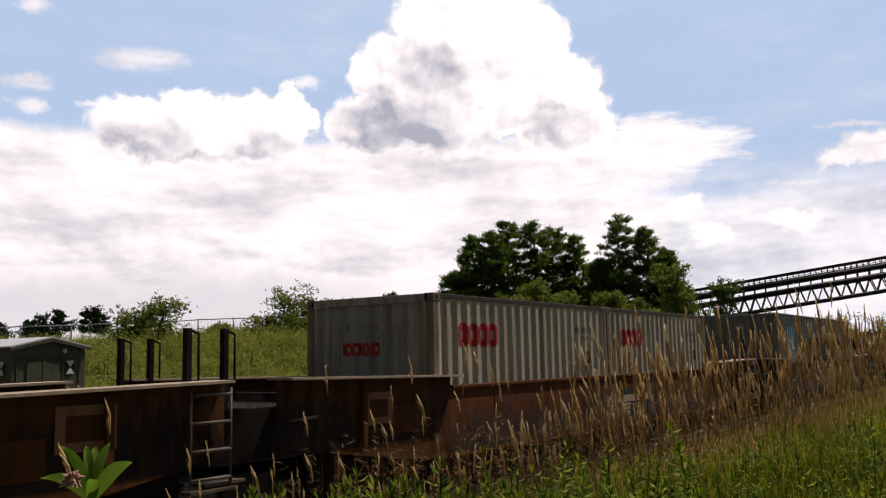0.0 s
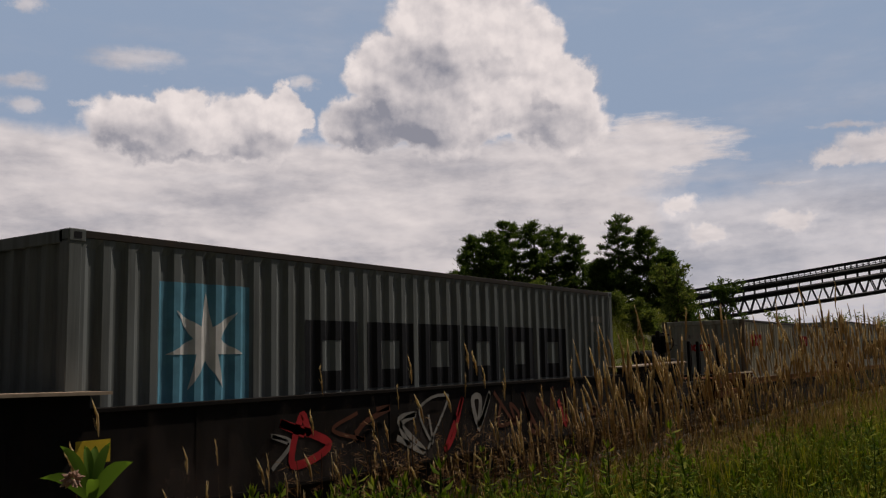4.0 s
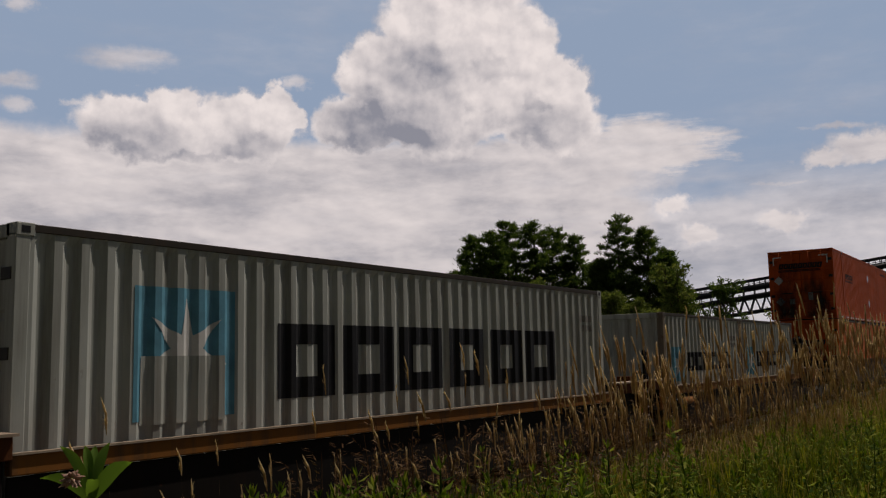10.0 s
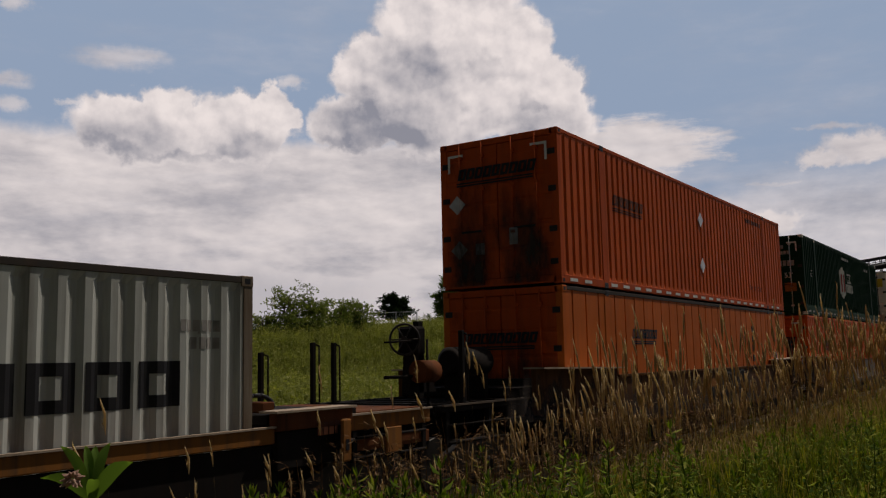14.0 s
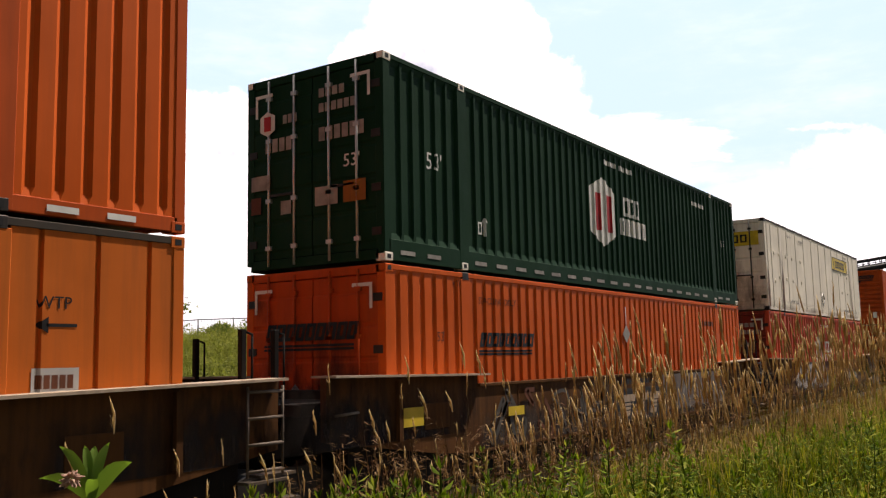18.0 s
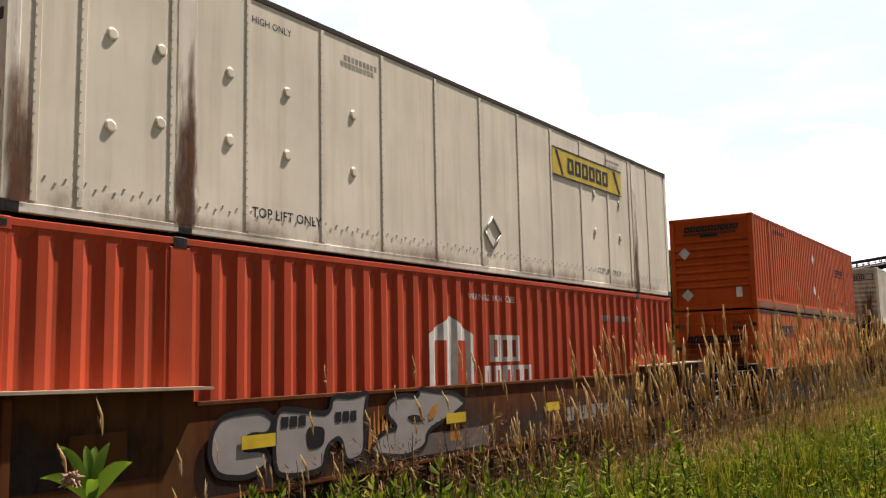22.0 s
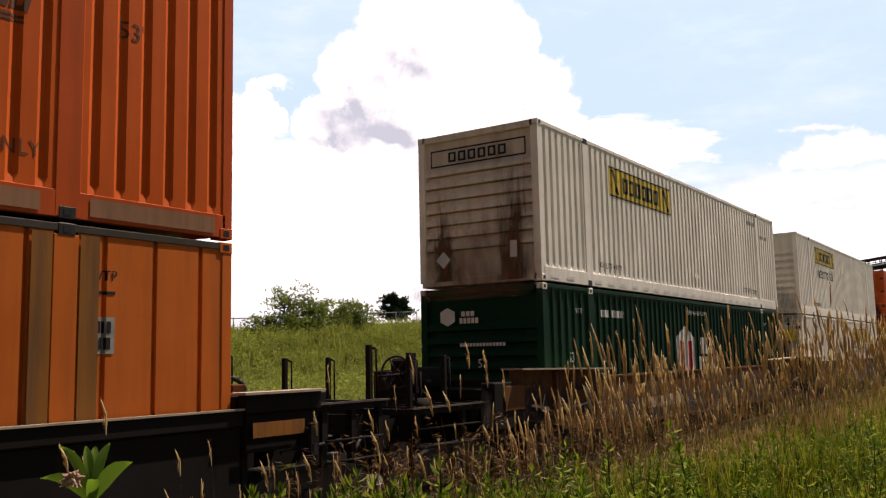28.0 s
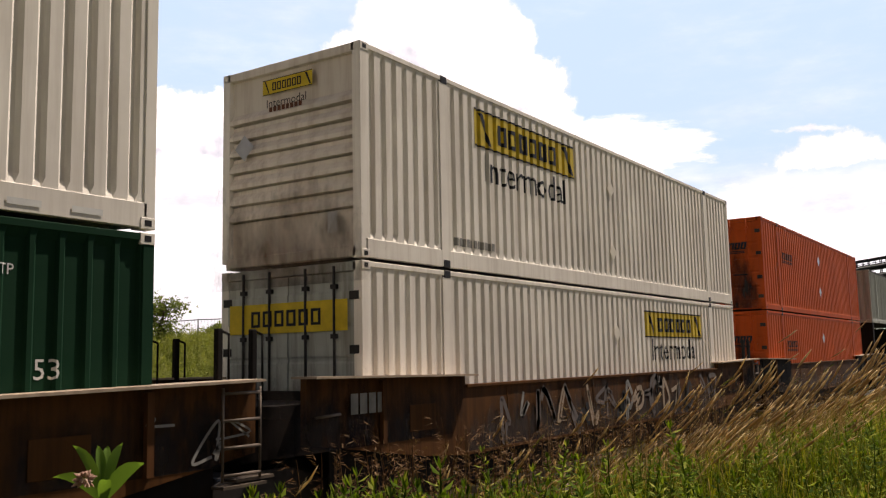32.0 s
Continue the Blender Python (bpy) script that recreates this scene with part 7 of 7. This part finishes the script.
rnd = random.Random(11)
herbs = [herb(rnd, rnd.uniform(0.5, 0.8), 30, 0.115, 0.3) for _ in range(6)]
tufts = [tuft(rnd, 0.56, 46, 0.12) for _ in range(5)]
drys = [dry_weed(rnd, rnd.uniform(0.7, 1.0)) for _ in range(4)]
rows = []
for _ in range(3500):
    x, y = rnd.uniform(1.5, 26), rnd.uniform(0.2, 4.1)
    far = math.hypot(x, y)
    if not (5 < math.degrees(math.atan2(y, x)) < 66) or far < 2.6:
        continue
    k = rnd.random()
    low = 1.0 if far > 4 else 0.8
    if y > (3.9 if x < 6.5 else max(2.2, 3.4 - 0.11 * (x - 6.5)) + 0.35 * rnd.random()):
        continue
    rows.append((rnd.randrange(6) if k < (0.75 if x < 6.5 else 0.36) else 6 + rnd.randrange(5), x, y, float(ground_z(x, y)) - 0.02, rnd.uniform(0, 6.28), (rnd.uniform(0.68, 1.1) if rnd.random() < 0.85 else rnd.uniform(1.1, 1.3)) * low))
# a taller row before the track, where the bank dips
for _ in range(300):
    az, far = rnd.uniform(25, 45.3), rnd.uniform(4.3, 5.3)
    x, y = far * math.cos(radians(az)), far * math.sin(radians(az))
    rows.append((rnd.randrange(6), x, y, float(ground_z(x, y)) - 0.02, rnd.uniform(0, 6.28), rnd.uniform(0.95, 1.35)))
for az, far, size in ((34.2, 4.9, 1.5), (34.9, 5.0, 1.4), (33.7, 4.8, 1.35), (18.3, 7.4, 1.6), (17.9, 7.2, 1.5)):
    x, y = far * math.cos(radians(az)), far * math.sin(radians(az))
    rows.append((rnd.randrange(6), x, y, float(ground_z(x, y)) - 0.02, rnd.uniform(0, 6.28), size))
tagged(new("green_weeds", scatter("green_weeds", herbs + tufts, rows, [M_HERB, M_BLADE])), "fresh green weeds and grass along the bank's edge", "weeds", "", "stuff")
# brown and straw-coloured undergrowth between them and the track
browns = [tuft(rnd, 0.75, 26, 0.14, m) for m in (1, 1, 2, 2)]
rows = []
for _ in range(900):
    x = 4.5 + 32 * rnd.random() ** 1.2
    y = rnd.uniform(max(1.9, 3.2 - 0.1 * (x - 6)), 5.2)
    rows.append((rnd.randrange(4), x, y, float(ground_z(x, y)) - 0.02, rnd.uniform(0, 6.28), rnd.uniform(0.55, 0.95) if y < 4 else rnd.uniform(0.6, 1.1)))
tagged(new("dry_grass", scatter("dry_grass", browns, rows, [M_BROWNHEAD, M_STRAW, M_BLADE])), "brown dry grass in the dip before the track", "grass", "", "stuff")
rows = []
for _ in range(950):
    x, y = 4.8 + 18 * rnd.random() ** 1.5, rnd.uniform(3.5, 5.0)
    rows.append((rnd.randrange(4), x, y, float(ground_z(x, y)) - 0.02, rnd.uniform(0, 6.28), rnd.uniform(0.7, 1.3)))
tagged(new("dry_weeds", scatter("dry_weeds", drys, rows, [M_HERB, M_BLADE, M_BROWNHEAD])), "brown dried weeds among the tall grass", "weeds", "", "stuff")


def grass_clump(rnd, stalks, spread, height, full=1.0):
    """Golden grass: thin bent stalks, each with a long narrow seed head, and dry blades."""
    s = Soup()
    for _ in range(stalks):
        foot = np.array([rnd.gauss(0, spread), rnd.gauss(0, spread * 0.8), 0])
        h = height * (rnd.uniform(0.45, 0.85) if rnd.random() < 0.6 else rnd.uniform(0.85, 1.15))
        lean = np.array([rnd.gauss(-0.06, 0.11), rnd.gauss(0.02, 0.09), 1.0]) * h
        mid = foot + lean * 0.6 + (rnd.gauss(0.02, 0.02), 0, 0)
        top = foot + lean
        s.blade([foot, mid, top + (0, 0, 0.01)], 0.006, (0.8, 0.6, 0), 0)
        ln = rnd.uniform(0.2, 0.42) * full
        d = lean / np.linalg.norm(lean) + np.array([rnd.gauss(-0.05, 0.09), rnd.gauss(0.0, 0.06), 0])
        d /= np.linalg.norm(d)
        bend = np.array([rnd.gauss(-0.02, 0.015), 0, -0.01])
        m = top + d * ln * 0.55
        w = rnd.uniform(0.007, 0.016) * full
        s.spindle(top, m, w, 1, 4, (0.3, 1.0, 0.95))
        s.spindle(m - d * 0.01, top + d * ln + bend, w * 0.95, 1, 4, (0.95, 0.7, 0.0))
        for _ in range(5):
            u = rnd.uniform(0.1, 0.9)
            p = top + d * ln * u + bend * u
            a = rnd.uniform(0, 6.28)
            s.leaf(p, p + d * 0.04 + np.array([math.cos(a), math.sin(a), 0]) * 0.018, 0.008, (math.cos(a + 1.57), math.sin(a + 1.57), 0), 1)
        for _ in range(1):
            a = rnd.uniform(0, 6.28)
            u = rnd.uniform(0.1, 0.5)
            p = foot + lean * u
            out = np.array([math.cos(a) * 0.5, math.sin(a) * 0.5, 0.8]) * rnd.uniform(0.2, 0.42)
            s.blade([p, p + out * 0.6 + (0, 0, 0.05), p + out * (1, 1, 0.7)], 0.007, (math.cos(a + 1.57), math.sin(a + 1.57), 0), 2 if rnd.random() < 0.55 else 0)
    return s.mesh("grass_clump", [M_STRAW, M_HEAD, M_BLADE])


clumps = [grass_clump(rnd, 6, 0.34, 1.25) for _ in range(9)]
sparse = [grass_clump(rnd, 4, 0.36, 1.25, 0.58) for _ in range(6)]


def plant_grass(x, y, kind, size):
    z = float(ground_z(x, y)) - 0.03
    ob = new("grass_clump", kind)
    m = pose(x, y, z, 0, 0, rnd.uniform(-25, 25))
    ob.matrix_world = m
    ob.scale = (size, size, size)
    tagged(ob, "clump of tall golden grass gone to seed", "grass", "golden grass clumps")
    SWAYING.append((ob, m, 1.0))


for i in range(142):
    k = i / 142
    x = 9.0 + 33 * k ** 1.25
    y = 3.7 + 1.5 * rnd.random()
    plant_grass(x + rnd.uniform(-0.2, 0.2), y, rnd.choice(clumps), rnd.uniform(0.85, 1.15) * (1.1 + 0.6 * min(1, k * 2.0)))
for i in range(60):
    x = 10.0 + 24 * (i / 60) ** 1.1
    plant_grass(x, rnd.uniform(max(2.0, 3.3 - 0.09 * (x - 6)), 3.7), rnd.choice(clumps), rnd.uniform(0.62, 0.85))
for i in range(26):
    x = 5.0 + 4.6 * i / 26
    plant_grass(x, 3.6 + 1.4 * rnd.random(), rnd.choice(sparse if i < 20 else clumps), rnd.uniform(0.92, 1.15))
for i in range(24):
    x = 2.6 + 2.8 * i / 24
    plant_grass(x, 3.8 + 1.0 * rnd.random(), rnd.choice(sparse), rnd.uniform(0.75, 1.0))


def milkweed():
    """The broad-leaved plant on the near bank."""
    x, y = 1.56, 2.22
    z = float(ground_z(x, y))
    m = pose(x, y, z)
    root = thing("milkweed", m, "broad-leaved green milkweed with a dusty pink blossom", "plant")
    h = 1.23
    stem = Soup()
    stem.spindle((0, 0, 0), (0.0, 0, h), 0.012, 0, 7, (1, 0.9, 0.8, 0.6))
    ob = new("stem", stem.mesh("stem", [M_MILKLEAF]))
    ob.parent = root
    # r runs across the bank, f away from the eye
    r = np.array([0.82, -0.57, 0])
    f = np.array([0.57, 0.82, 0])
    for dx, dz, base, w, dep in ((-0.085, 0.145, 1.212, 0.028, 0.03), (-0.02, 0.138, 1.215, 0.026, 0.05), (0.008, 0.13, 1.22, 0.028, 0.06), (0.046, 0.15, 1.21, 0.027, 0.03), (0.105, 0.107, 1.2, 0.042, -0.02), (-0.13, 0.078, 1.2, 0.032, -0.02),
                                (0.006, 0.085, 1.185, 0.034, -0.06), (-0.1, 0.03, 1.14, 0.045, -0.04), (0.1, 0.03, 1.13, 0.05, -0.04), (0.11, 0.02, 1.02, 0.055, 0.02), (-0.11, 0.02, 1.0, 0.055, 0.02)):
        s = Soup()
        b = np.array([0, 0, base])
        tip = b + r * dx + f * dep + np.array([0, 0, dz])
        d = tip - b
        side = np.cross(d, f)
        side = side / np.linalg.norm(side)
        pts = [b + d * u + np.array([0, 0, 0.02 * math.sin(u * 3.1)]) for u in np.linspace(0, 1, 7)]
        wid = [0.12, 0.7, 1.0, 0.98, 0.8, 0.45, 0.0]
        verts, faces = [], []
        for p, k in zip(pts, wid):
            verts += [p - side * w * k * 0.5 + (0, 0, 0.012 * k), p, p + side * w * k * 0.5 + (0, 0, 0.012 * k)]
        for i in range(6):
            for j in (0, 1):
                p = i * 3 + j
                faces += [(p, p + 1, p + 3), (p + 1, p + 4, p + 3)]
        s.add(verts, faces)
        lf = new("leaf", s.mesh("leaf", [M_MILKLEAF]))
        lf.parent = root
    s = Soup()
    c0 = np.array([0, 0, 1.275]) - r * 0.05 - f * 0.05
    for _ in range(46):
        d = np.array([rnd.gauss(0, 1), rnd.gauss(0, 1), rnd.gauss(0, 1)])
        d /= np.linalg.norm(d)
        s.spindle(c0 + d * 0.008, c0 + d * rnd.uniform(0.022, 0.036), 0.0055, 0, 4)
    b = new("blossom", s.mesh("blossom", [M_BLOSSOM]))
    tagged(b, "dusty pink ball of small flowers").parent = root
    SWAYING.append((root, m, 0.03))


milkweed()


# ---- what moves ----
def motions():
    times = [2 * i for i in range(17)]
    for ob, x, y, z in ROLLING:
        walk(ob, [(t, pose(x - s, y, z)) for t, s in zip(times, ROLLED)])
    # the axles turn while their car is in view
    for w, root, u in WHEELS:
        x0 = root.matrix_world.translation.x + u
        base = w.location.copy()
        rows, t = [], 0.0
        here = lambda tt: x0 - float(np.interp(tt, times, ROLLED))
        while t < 32.01:
            if 0 < here(t) < 26:
                rows.append(t)
                t += 0.1
            else:
                if not rows or not (0 < here(t + 0.1) < 26):
                    rows.append(t) if t in (0.0,) else None
                t += 0.1
        rows = sorted(set([0.0] + rows + [32.0]))
        first = rows[1] if len(rows) > 2 else 0.0
        last = rows[-2] if len(rows) > 2 else 0.0
        keys = []
        for t in rows:
            a = -math.degrees(float(np.interp(min(max(t, first), last), times, ROLLED)) - float(np.interp(first, times, ROLLED))) / 0.42
            keys.append((t, pose(base.x, base.y, base.z, 0, a, 0)))
        walk(w, keys)
    walk(CLOUDS, [(0, pose(0, 0, 2)), (6, pose(0, 0, 2, 0, 0, 0.5)), (19, pose(0, 0, 2, 0, 0, 1.45)), (32, pose(0, 0, 2, 0, 0, 2.3))])
    # the wind: small sways, then a gust from behind the train's head
    r = random.Random(5)
    for ob, m, k in SWAYING:
        size = ob.scale.copy()
        rows = []
        for t in (0, 3, 6, 9, 12, 15, 18, 21, 24, 27, 29.5, 30.8):
            rows.append((t, m @ pose(0, 0, 0, r.uniform(-1.5, 1.5) * k, r.uniform(-2, 2.5) * k, 0)))
        gust = r.uniform(0.8, 1.25)
        turn = Matrix.Rotation(-m.to_euler().z, 4, "Z")
        rows.append((31.5, m @ turn @ pose(0, 0, 0, 26 * gust * k, 18 * gust * k, 0) @ turn.inverted()))
        rows.append((32, m @ turn @ pose(0, 0, 0, 44 * gust * k, 27 * gust * k, 0) @ turn.inverted()))
        walk(ob, rows)
        ob.scale = size


motions()
